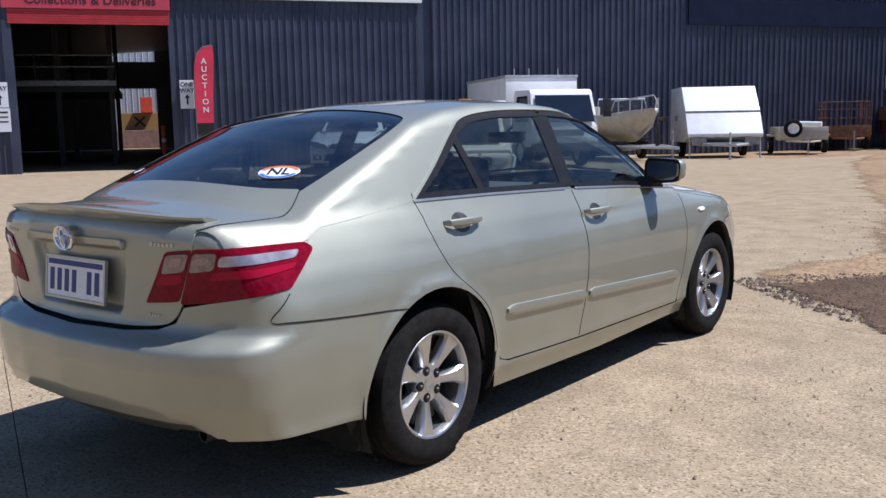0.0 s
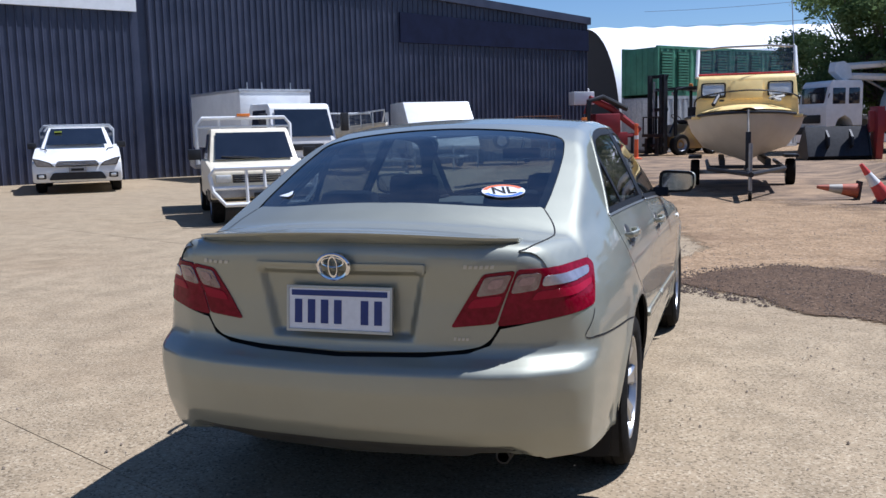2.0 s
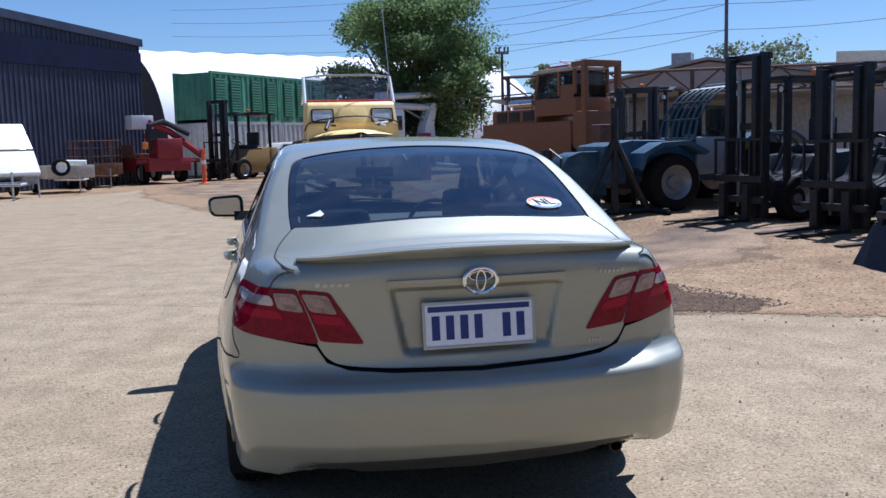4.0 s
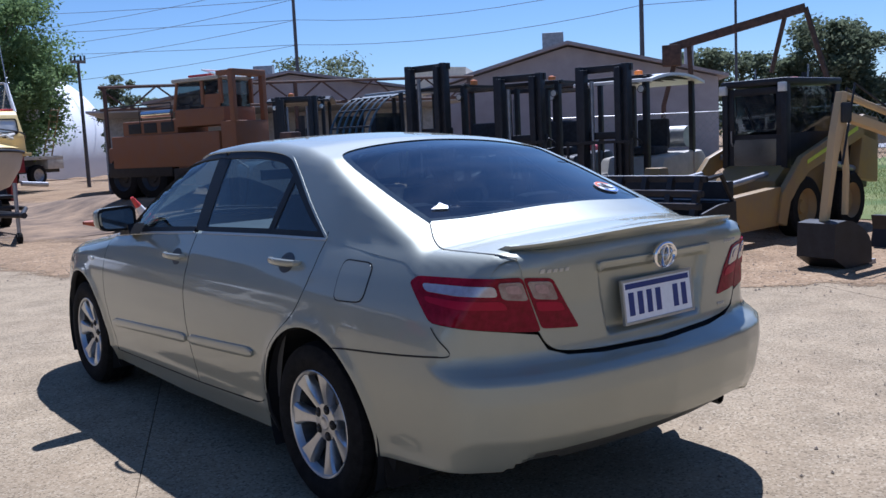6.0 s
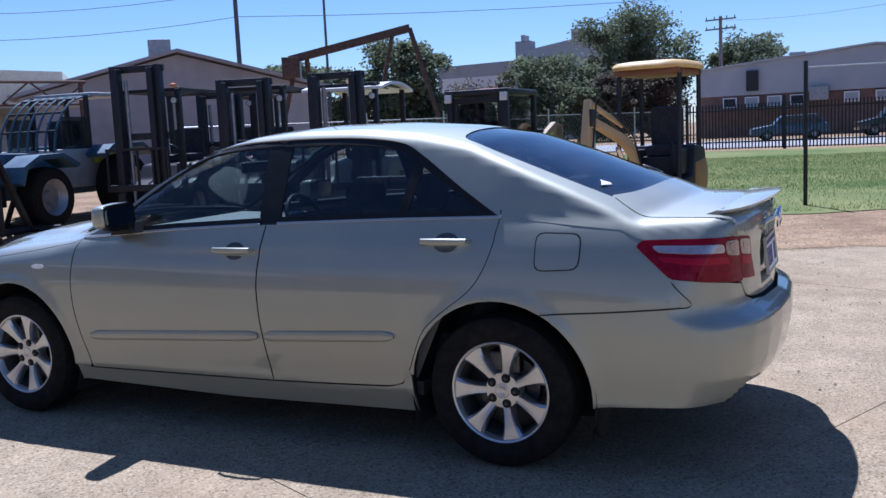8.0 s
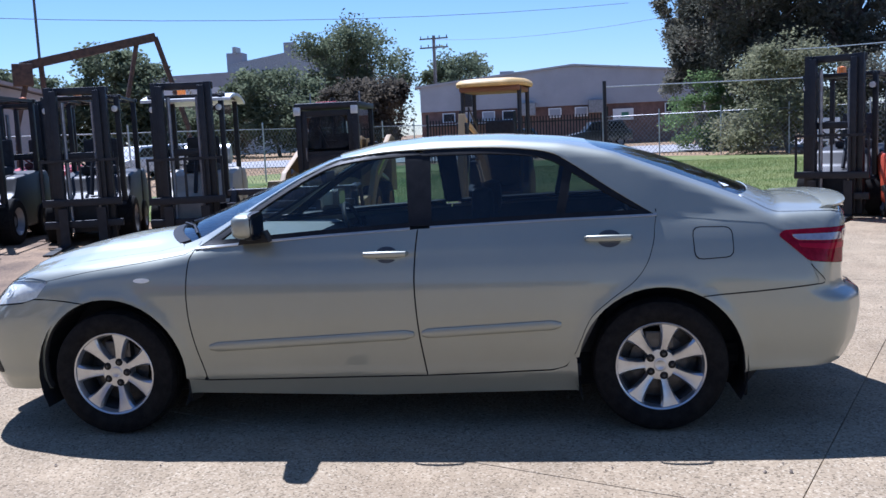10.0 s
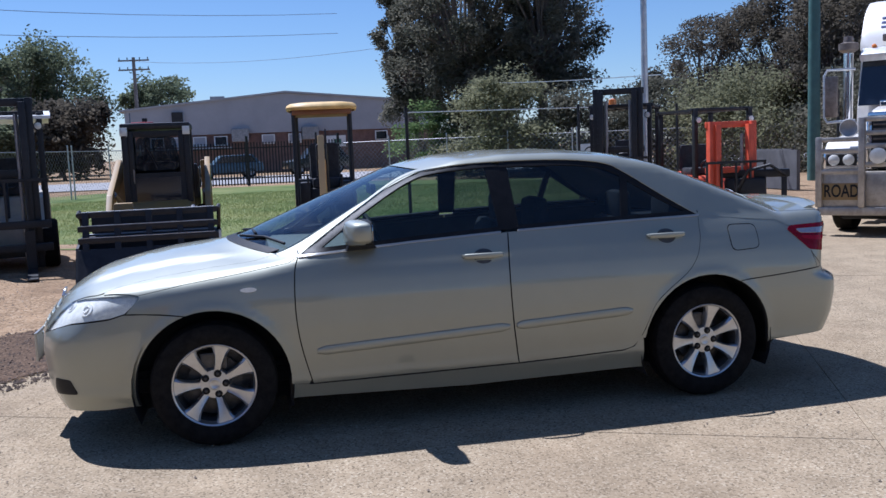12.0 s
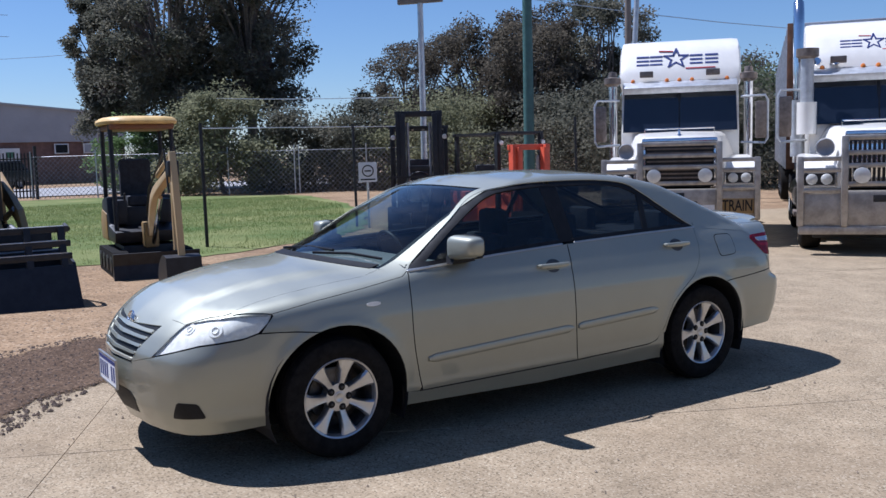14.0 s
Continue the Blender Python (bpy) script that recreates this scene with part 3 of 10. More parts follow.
# inside the doorway
CONE_RED_PAINT = mat("crate_red", (0.62, 0.08, 0.035), 0.5, 0, 0.1, 5)
bm = bmesh.new()
box(bm, (-21.5, 7, 2.9), (-3.0, 16, 3.15), 0, WALL)
part("mezzanine", bm, OILY, shed, "dark steel mezzanine floor")
for s, y in ((-5.2, 7.2), (-3.2, 7.2), (-8, 7.2), (-3.2, 15), (-5.2, 15)):
    bm = bmesh.new()
    box(bm, (s - 0.1, y - 0.1, 0), (s + 0.1, y + 0.1, 6.6), 0, WALL)
    part("column", bm, OILY, shed)
bm = bmesh.new()
box(bm, (-8, 7, 3.15), (-3.0, 7.15, 3.35), 0, WALL)
part("mezzanine_beam", bm, STEEL, shed)
for z in (3.9, 4.35):
    bm = bmesh.new()
    rod(bm, WALL @ Vector((-8, 7.1, z)), WALL @ Vector((-3.0, 7.1, z)), 0.03, seg=6)
    part("mezzanine_rail", bm, STEEL, shed)
for k in range(6):
    bm = bmesh.new()
    rod(bm, WALL @ Vector((-8 + k, 7.1, 3.3)), WALL @ Vector((-8 + k, 7.1, 4.35)), 0.025, seg=6)
    part("rail_post", bm, STEEL, shed)
bm = bmesh.new()
ribbed(bm, -24, 2, 4.3, 6.2, y0=37.6)
part("roof_light", bm, PALE_ROOF, shed)
bm = bmesh.new()
ribbed(bm, -9, 4, 0, 9.5, y0=52, pitch=0.5)
tagged(part("far_fence", bm, GALV), "ribbed pale steel fence behind the shed", "fence")
bm = bmesh.new()
box(bm, (-3.9, 44, 1.35), (-1.0, 46, 2.7), 0.03, WALL)
store = tagged(part("storage_bin", bm, YELLOW), "yellow steel bin seen through the shed", "bin")
for a, b in (((-2.9, 1.65), (-2.1, 2.4)), ((-2.1, 1.65), (-2.9, 2.4))):
    bm = bmesh.new()
    rod(bm, WALL @ Vector((a[0], 43.97, a[1])), WALL @ Vector((b[0], 43.97, b[1])), 0.07, seg=6)
    part("bin_mark", bm, DARK, store)
bm = bmesh.new()
box(bm, (-2.4, 43.2, 2.7), (-1.5, 44.2, 3.9), 0.03, WALL)
crate = tagged(part("storage_crate", bm, CONE_RED_PAINT), "orange-red crate stacked behind the shed", "crate")
bm = bmesh.new()
box(bm, (-4.2, 43, 0), (-1.0, 46, 1.35), 0.03, WALL)
tagged(part("storage_box", bm, BRICK_RED), "brown storage box behind the shed", "box")
# signs beside the doorway
def road_sign(s, z, w, h, label, rows):
    bm = bmesh.new()
    box(bm, (s - w / 2, -0.13, z - h / 2), (s + w / 2, -0.11, z + h / 2), 0.004, WALL)
    sg = tagged(part("wall_sign", bm, WHITE_PLATE), label, "sign")
    for dz, txt, size in rows:
        if txt == "^":
            bm = bmesh.new()
            prism(bm, [(s - 0.03, z + dz - 0.22), (s + 0.03, z + dz - 0.22), (s + 0.03, z + dz), (s + 0.09, z + dz), (s, z + dz + 0.12), (s - 0.09, z + dz), (s - 0.03, z + dz)], -0.136, -0.131, "y")
            bmesh.ops.transform(bm, matrix=WALL, verts=bm.verts)
            part("arrow", bm, DARK, sg)
        elif txt == "-":
            bm = bmesh.new()
            box(bm, (s - w * 0.38, -0.136, z + dz - size / 2), (s + w * 0.38, -0.131, z + dz + size / 2), 0, WALL)
            part("marking_bar", bm, DARK, sg)
        else:
            lettering(txt, size, 0.002, DARK, WALL @ pose(s, -0.134, z + dz, 90, 0, 0), sg, "sign_letters", bold=0.003)
    return sg


road_sign(-0.55, 2.52, 0.46, 0.95, "white one way sign with black arrow", [(0.33, "ONE", 0.2), (0.12, "WAY", 0.2), (-0.12, "^", 0)])
road_sign(-6.35, 2.55, 0.5, 0.8, "white one way sign beside the doorway", [(0.2, "WAY", 0.2), (-0.1, "^", 0)])
road_sign(-6.35, 1.75, 0.55, 0.75, "white notice board beside the doorway", [(0.25, "-", 0.05), (0.1, "-", 0.04), (-0.05, "-", 0.04)])
# feather flag
flag = thing("feather_flag", "red feather banner flag with white lettering", "flag")
bm = bmesh.new()
fl = [(0.0, 1.55), (-0.02, 2.9), (0.0, 3.5), (0.10, 3.85), (0.30, 4.05), (0.62, 4.12), (0.64, 3.6), (0.56, 2.4), (0.54, 1.55)]
prism(bm, fl, -0.42, -0.405, "y")
bmesh.ops.transform(bm, matrix=WALL @ pose(-0.28, 0, 0), verts=bm.verts)
part("banner", bm, mat("banner_red", (0.62, 0.03, 0.07), 0.7, 0, 0.12, 2), flag)
bm = bmesh.new()
prism(bm, [(0.0, 1.15), (0.0, 1.55), (0.54, 1.55), (0.52, 1.15)], -0.42, -0.405, "y")
bmesh.ops.transform(bm, matrix=WALL @ pose(-0.28, 0, 0), verts=bm.verts)
part("banner_foot", bm, DARK, flag)
for k, ch in enumerate("AUCTION"):
    lettering(ch, 0.26, 0.002, WHITE_PLATE, WALL @ pose(0.03, -0.425, 3.60 - k * 0.27, 90, 0, 0), flag, "banner_letter", bold=0.004)
bm = bmesh.new()
pipe(bm, [WALL @ Vector((-0.30 + x, -0.40, z)) for x, z in ((0, 0), (0, 2.9), (0.03, 3.5), (0.12, 3.86), (0.3, 4.07), (0.62, 4.14))], 0.018, 6)
part("pole", bm, STEEL, flag)


# ---- distance: buildings, poles, wires, fences, trees ----
def house(name, m, w, d, h, peak, wall, roof, label, doors=0, windows=0, ridge_shift=0.0):
    """A plain gabled building: w across its front, d deep."""
    ob = thing(name, label, "building", m)
    bm = bmesh.new()
    prism(bm, [(-w / 2, 0), (w / 2, 0), (w / 2, h), (ridge_shift, peak), (-w / 2, h)], 0, d, "y")
    part("wall", bm, wall, ob)
    bm = bmesh.new()
    for a, b in (((-w / 2 - 0.4, h - 0.05), (ridge_shift, peak + 0.08)), ((ridge_shift, peak + 0.08), (w / 2 + 0.4, h - 0.05))):
        prism(bm, [a, b, (b[0], b[1] + 0.15), (a[0], a[1] + 0.15)], -0.5, d + 0.5, "y")
    part("roof", bm, roof, ob)
    for k in range(windows):
        x = -w / 2 + (k + 1) * w / (windows + 1)
        win = None
        bm = bmesh.new()
        box(bm, (x - 0.7, -0.06, 1.2), (x + 0.7, 0.05, 2.3), 0.01)
        win = part("window", bm, WHITE, ob)
        bm = bmesh.new()
        box(bm, (x - 0.6, -0.08, 1.3), (x + 0.6, -0.02, 2.2), 0)
        part("pane", bm, DARK_GLASS, win)
    for k in range(doors):
        x = -w / 2 + (k + 0.5) * w / doors
        bm = bmesh.new()
        box(bm, (x - 1.6, -0.06, 0), (x + 1.6, 0.05, 3.2), 0.02)
        part("door", bm, STEEL, ob)
    return ob


# gabled brown-roofed shed to the east
gable = house("gable_building", look((28.3, 27.4, 0), (28.3 + 0.62, 27.4 + 0.78, 0)) @ pose(0, 0, 0, -90, 0, 0), 13.5, 16, 3.75, 5.5, BEIGE_WALL, BROWN_ROOF, "beige gabled building with brown roof")
gable.matrix_basis = pose(29.2, 27.2, 0, 0, 0, -47)
gb = bmesh.new()
box(gb, (-1.2, 1.0, 5.2), (-0.2, 2.0, 6.3), 0.03)
part("cooler", gb, STEEL, gable, "boxy roof-top evaporative cooler")
gb = bmesh.new()
rod(gb, (5.6, 1.2, 4.2), (5.6, 1.2, 5.3), 0.22, seg=12)
part("vent", gb, STEEL, gable)
yb = thing("side_shed", "pale yellow lean-to shed beside the gabled building", "building", pose(24.0, 32.5, 0, 0, 0, -47))
gb = bmesh.new()
prism(gb, [(-0.4, 0), (2.4, 0), (2.4, 5.0), (-0.4, 5.15)], 2, 8, "y")
part("wall", gb, CREAM, yb)
g2 = house("gable_building", pose(24, 44, 0, 0, 0, -36), 16, 14, 4.3, 5.6, BEIGE_WALL, BROWN_ROOF, "distant gabled building with roof cooler")
gb = bmesh.new()
box(gb, (-2.2, 0.8, 5.4), (-1.1, 1.9, 6.25), 0.03)
part("cooler", gb, STEEL, g2)
# long factory to the east
fac = house("factory", pose(74, -1.5, 0, 0, 0, -90), 26, 30, 5.4, 6.5, BRICK_RED, PALE_ROOF, "long pale-roofed factory with brick base")
gb = bmesh.new()
prism(gb, [(-13, 3.3), (13, 3.3), (13, 5.45), (0, 6.55), (-13, 5.45)], -0.25, -0.02, "y")
part("gable_cladding", gb, PALE_ROOF, fac)
gb = bmesh.new()
box(gb, (3.2, -0.4, 1.9), (4.9, -0.26, 2.85), 0.02)
part("factory_sign", gb, WHITE, fac, "white sign with green marks")
gb = bmesh.new()
box(gb, (3.9, -0.44, 2.1), (4.5, -0.41, 2.55), 0.02)
part("sign_mark", gb, GREEN, fac)
for x in (-6.2, 2.8):
    gb = bmesh.new()
    box(gb, (x, 1, 5.2), (x + 1.2, 2.5, 6.5), 0.03)
    part("cooler", gb, STEEL, fac)
for k, x in enumerate((-10.6, -8.9, -7.2, -5.5, -1.6, 0.6, 8.0, 10.2)):
    gb = bmesh.new()
    box(gb, (x - 0.55, -0.34, 2.35), (x + 0.55, -0.26, 3.15), 0.02)
    win = part("window", gb, WHITE, fac)
    gb = bmesh.new()
    box(gb, (x - 0.45, -0.36, 2.43), (x + 0.45, -0.335, 3.07))
    part("pane", gb, PALE_ROOF if k % 3 else DARK_GLASS, win)
for x in (-3.9, 1.9):
    gb = bmesh.new()
    box(gb, (x - 0.7, -0.9, 2.6), (x + 0.7, -0.27, 3.7), 0.05)
    part("wall_cooler", gb, STEEL, fac, "grey wall-mounted cooler")
gb = bmesh.new()
box(gb, (-12.8, -1.4, 2.1), (-4.6, -0.26, 2.22), 0.02)
part("awning", gb, PALE_ROOF, fac, "flat pale awning")
gb = bmesh.new()
box(gb, (-9.3, -0.6, 3.6), (-8.4, -0.26, 5.2), 0.03)
part("vent_duct", gb, OILY, fac, "dark vent duct")
FAR_GREY = mat("far_grey_sheet", (0.24, 0.25, 0.28), 0.7, 0, 0.1, 0.4)
# silos and conveyor far off
silo = thing("grain_plant", "far grey grain plant with tower and sloping conveyor hall", "silo", pose(140, 46, 0))
gb = bmesh.new()
prism(gb, [(3.4, 0), (18.4, 0), (18.4, 12.3), (3.4, 12.5)], -3, 3, "x")
part("conveyor_hall", gb, FAR_GREY, silo)
gb = bmesh.new()
prism(gb, [(-16, 0), (6.5, 0), (6.5, 14.2), (-3.5, 15.7), (-9, 15.0), (-16, 13.4)], 3.2, 12, "x")
part("storage_hall", gb, STEEL, silo)
gb = bmesh.new()
box(gb, (3.3, 4.3, 0), (6, 6.9, 16.0), 0)
part("lift_tower", gb, FAR_GREY, silo)
gb = bmesh.new()
box(gb, (2.6, 5.0, 15.9), (5, 5.6, 16.9), 0)
part("tower_head", gb, STEEL, silo)
gb = bmesh.new()
box(gb, (4, -4.4, 14), (6, -2.6, 17.3), 0)
part("vent_housing", gb, STEEL, silo)
bb = thing("long_shed", "far white long shed among trees", "building", pose(105, 40, 0, 0, 0, -90))
gb = bmesh.new()
box(gb, (-9, 0, 0), (9, 12, 8.3))
part("wall", gb, mat("far_white_sheet", (0.60, 0.61, 0.62), 0.6, 0, 0.06, 0.3), bb)
# green containers stacked over grey ones, white dome behind
def container(m, material, label, louvred=False, long=6.06, n=13):
    """A corrugated steel container, its near corner at the origin."""
    ob = thing("shipping_container", label, "container", m, group="stacked containers")
    bm = bmesh.new()
    p = long / n
    for face_y, sgn in ((0, -1), (2.44, 1)):
        prev = None
        for k in range(n * 4 + 1):
            d = 0.05 if (k // 2) % 2 else 0.0
            q = [bm.verts.new((k * p / 4, face_y + sgn * d, 0.12)), bm.verts.new((k * p / 4, face_y + sgn * d, 2.45))]
            if prev:
                bm.faces.new((prev[0], q[0], q[1], prev[1]))
            prev = q
    part("side_sheet", bm, material, ob)
    bm = bmesh.new()
    for z in (0, 2.45):
        for y in (-0.06, 2.36):
            box(bm, (0, y, z), (long, y + 0.14, z + 0.14))
    for x in (-0.02, long - 0.1):
        for y in (-0.06, 2.36):
            box(bm, (x, y, 0), (x + 0.12, y + 0.14, 2.59))
    part("frame", bm, material, ob)
    bm = bmesh.new()
    box(bm, (0.02, 0, 2.42), (long - 0.02, 2.4, 2.52))
    part("top", bm, material, ob)
    bm = bmesh.new()
    ribs = [(-0.03 - 0.03 * (k % 2), (k + e) * 0.2) for k in range(12) for e in (0.04, 0.96)]
    prism(bm, ribs + [(0.05, 2.392), (0.05, 0.008)], 0.1, 2.45, "z")
    part("end_sheet", bm, material, ob)
    for x in (0.25, 1.55, 3.35, 4.75) if louvred else ():
        bm = bmesh.new()
        box(bm, (x - 0.05, -0.075, 0.3), (x + 0.85, -0.055, 2.3))
        vent = part("louvre_frame", bm, SHADE_GREEN, ob)
        for k in range(13):
            bm = bmesh.new()
            box(bm, (x, -0.13, 0.36 + k * 0.148), (x + 0.8, -0.07, 0.44 + k * 0.148))
            part("louvre", bm, material, vent)
    return ob


# darker copy of the container green paints shade behind the louvre slats
SHADE_GREEN = mat("shaded_green_paint", (0.030, 0.095, 0.055), 0.6, 0, 0.2, 2)
for k in range(2):
    spot = (-3.0 + 6.16 * 0.60 * k, 46.0 + 6.16 * 0.80 * k)
    container(pose(spot[0], spot[1], 2.95, 0, 0, 53.1), GREEN, "green corrugated container with louvres, stacked high", True)
    container(pose(spot[0], spot[1], 0, 0, 0, 53.1) @ Matrix.Diagonal((1, 1, 1.139, 1)), GALV, "pale grey corrugated container under a green one")
dome = thing("fabric_dome", "large white fabric dome shelter behind containers", "shelter")
bm = bmesh.new()
prev = None
for j in range(25):
    y = 30 * j / 24
    bulge = 0.12 * abs(math.sin(j * math.pi / 2))
    ring = [bm.verts.new((11.5 * math.cos(a) * (1 + 0.01 * bulge), y, 8.6 * max(0, math.sin(a)) ** 0.85 + bulge)) for a in np.linspace(0, math.pi, 29)]
    if prev:
        for a, b, c, d in zip(prev, prev[1:], ring[1:], ring):
            bm.faces.new((a, b, c, d))
    prev = ring
part("canopy", bm, mat("white_fabric", (0.80, 0.80, 0.79), 0.7, 0, 0.03, 0.5), dome, smooth="all")
# black sheet stands for the unlit inside of the dome's open end
bm = bmesh.new()
pts = [(11.5 * math.cos(a), 8.6 * max(0, math.sin(a)) ** 0.85) for a in np.linspace(0, math.pi, 29)]
prism(bm, pts, 0.4, 0.5, "y")
part("opening_shade", bm, DARK, dome)
dome.matrix_basis = pose(-10.4, 66.5, 0, 0, 0, -68)

# poles
def power_pole(x, y, h, r, material, label, arms=(), lean=0.0):
    ob = thing("power_pole", label, "pole", pose(x, y, 0, lean, 0, 0))
    bm = bmesh.new()
    rod(bm, (0, 0, -0.2), (0, 0, h), r, r * 0.7, 12)
    part("pole", bm, material, ob, smooth=True)
    for z, w, a in arms:
        bm = bmesh.new()
        box(bm, (-w / 2, -0.06, z - 0.07), (w / 2, 0.06, z + 0.07), 0, pose(0, 0, 0, 0, 0, a))
        part("crossarm", bm, WOOD_POLE, ob)
        for q in (-0.46, -0.2, 0.2, 0.46):
            bm = bmesh.new()
            p = pose(0, 0, 0, 0, 0, a) @ Vector((w * q, 0, 0))
            rod(bm, (p.x, p.y, z + 0.05), (p.x, p.y, z + 0.3), 0.05)
            part("insulator", bm, BRAKE, ob)
    return ob


power_pole(11.3, -5.25, 5.8, 0.075, GALV, "grey steel pole with crossarm and hanging isolators", [(4.75, 0.95, 40)])
power_pole(20.6, -15.3, 12.0, 0.20, GREEN_POLE, "green painted street pole")
power_pole(16.6, -16.2, 8.5, 0.13, WOOD_POLE, "slim timber power pole by the trees")
power_pole(14.8, -14.4, 7.0, 0.10, GALV, "slim leaning steel pole", lean=4)
power_pole(43.7, 34.65, 14, 0.17, DARK_POLE, "tall steel lattice-like transmission pole")
power_pole(32.3, 57.5, 14, 0.16, DARK_POLE, "tall steel transmission pole with brackets")
power_pole(11.9, 43.0, 6.1, 0.10, DARK_POLE, "slim lamp post behind the machines", [(6.05, 0.7, 0)])
power_pole(49, 31.5, 14, 0.10, DARK_POLE, "far steel pole behind an old crane jib")
power_pole(90, 12.1, 11.4, 0.22, WOOD_POLE, "far timber power pole with crossarms", [(11.1, 3, 80), (10.2, 3, 80)])
power_pole(60, -9.5, 9.0, 0.2, WOOD_POLE, "timber power pole before gum trees", [(8.9, 2, 80)])
for z, z2, sag in ((13.6, 13.8, 0.9), (12.2, 12.3, 0.9), (10.8, 10.8, 0.8), (9.2, 9.0, 0.7)):
    bm = bmesh.new()
    for a, b in (((43.7, 34.55, z), (32.5, 57.5, z2)), ((32.5, 57.5, z2), (14, 97, z2 - 0.5)), ((43.7, 34.55, z), (72, -6, z + 2)), ((32.5, 57.5, z2), (-10, 110, z2 + 4))):
        pipe(bm, [Vector(a).lerp(Vector(b), t) - Vector((0, 0, sag * 4 * t * (1 - t))) for t in np.linspace(0, 1, 9)], 0.022, 4)
    tagged(part("power_line", bm, STEEL), "thin overhead power line", "cable", group="overhead power lines")
for a, b, sag in (((60, -9.5, 6.4), (19.6, -9.6, 3.35), 0.25), ((19.6, -9.6, 6.9), (30, -60, 9), 0.6), ((19.6, -9.6, 6.7), (8, -50, 9), 0.5), ((60, -9.5, 8.9), (90, 12.1, 11), 0.6)):
    bm = bmesh.new()
    pipe(bm, [Vector(a).lerp(Vector(b), t) - Vector((0, 0, sag * 4 * t * (1 - t))) for t in np.linspace(0, 1, 9)], 0.02, 4)
    tagged(part("power_line", bm, GALV), "thin overhead power line", "cable", group="overhead power lines")


# fences
def chain_fence(pts, h, name_label, wire=0.012, mesh_step=0.16, rail=True, z0=0.0):
    ob = thing("chain_fence", name_label, "fence")
    for a, b in zip(pts, pts[1:]):
        a, b = Vector((*a, z0)), Vector((*b, z0))
        length = (b - a).length
        d = (b - a) / length
        for k in range(int(length / 3) + 1):
            p = a + d * min(length, 3.0 * k)
            bm = bmesh.new()
            rod(bm, p, p + Vector((0, 0, h + 0.25)), 0.03, seg=6)
            part("post", bm, GALV, ob)
    bm = bmesh.new()
    for a, b in zip(pts, pts[1:]):
        a, b = Vector((*a, z0)), Vector((*b, z0))
        length = (b - a).length
        d = (b - a) / length
        n = Vector((-d.y, d.x, 0)) * wire
        for sgn in (1, -1):
            k = -h
            while k < length:
                s0, s1 = max(k, 0), min(k + h, length)
                if s1 > s0:
                    za, zb = (s0 - k, s1 - k) if sgn > 0 else (h - (s0 - k), h - (s1 - k))
                    p, q = a + d * s0 + Vector((0, 0, za)), a + d * s1 + Vector((0, 0, zb))
                    u = Vector((0, 0, wire))
                    v = [bm.verts.new(c) for c in (p - u, q - u, q + u, p + u)]
                    bm.faces.new(v)
                k += mesh_step
    part("wire_mesh", bm, STEEL, ob)
    if rail:
        bm = bmesh.new()
        for a, b in zip(pts, pts[1:]):
            rod(bm, (*a, z0 + h), (*b, z0 + h), 0.018, seg=6)
        part("top_rail", bm, STEEL, ob)
    return ob


chain_fence([(40, -2), (33, -12), (27, -22)], 1.9, "grey chain-link fence along the road", 0.010, 0.22)
chain_fence([(16, 16), (24, 11.5), (33, 9), (40, 6.5)], 1.9, "grey chain-link fence behind the forklifts", 0.010, 0.22)
pal = thing("palisade_fence", "dark steel palisade fence with gate", "fence")
for k in range(60):
    bm = bmesh.new()
    y = 6.5 - k * 0.145
    box(bm, (39.98, y - 0.03, 0.05), (40.03, y + 0.03, 2.1))
    part("picket", bm, OILY, pal)
bm = bmesh.new()
for z in (0.35, 1.8):
    box(bm, (40.03, -2.2, z), (40.08, 6.5, z + 0.06))
part("fence_rail", bm, OILY, pal)
for y in (6.5, 2.2, -2.2):
    bm = bmesh.new()
    box(bm, (39.9, y - 0.06, 0), (40.1, y + 0.06, 2.4))
    part("post", bm, OILY, pal)
for k, (x, y, h) in enumerate(((11.05, -0.45, 2.25), (13.2, -4.6, 2.3), (14.6, -7.6, 2.3), (12.2, -10.2, 2.4))):
    bm = bmesh.new()
    rod(bm, (x, y, 0), (x + 0.05, y, h), 0.032, seg=8)
    tagged(part("fence_post", bm, OILY), "lone grey steel fence post on grass", "post", group="lone fence posts")
bm = bmesh.new()
rod(bm, (11.08, -0.45, 2.15), (19.3, -9.4, 2.45), 0.011, seg=6)
tagged(part("fence_cable", bm, GALV), "pale cable strung between fence posts", "cable")
DULL_PANEL = mat("dull_grey_sheet", (0.10, 0.10, 0.105), 0.8, 0, 0.25, 2.0)
panels = thing("panel_fence", "grey sheet fence at the yard's end", "fence")
for k in range(2):
    bm = bmesh.new()
    box(bm, (16.2 + k * 2.1, -11.9 - k * 1.2, 0), (18.25 + k * 2.1, -11.8 - k * 1.2, 1.05), 0)
    part("panel", bm, DULL_PANEL, panels)
rs = thing("notice_sign", "white notice sign on a post with black marks", "sign", pose(12.65, -4.62, 0, 0, 0, -112))
bm = bmesh.new()
box(bm, (-0.20, -0.02, 1.02), (0.20, 0.0, 1.45), 0.02)
part("plate", bm, WHITE_PLATE, rs)
bm = bmesh.new()
lathe(bm, [(0.105, 0.0), (0.13, 0.0), (0.13, 0.006), (0.105, 0.006)], 20, pose(0, -0.022, 1.26, 90, 0, 0))
box(bm, (-0.07, -0.026, 1.245), (0.07, -0.021, 1.275))
box(bm, (-0.16, -0.026, 1.06), (0.16, -0.021, 1.09))
part("marking", bm, DARK, rs)
bm = bmesh.new()
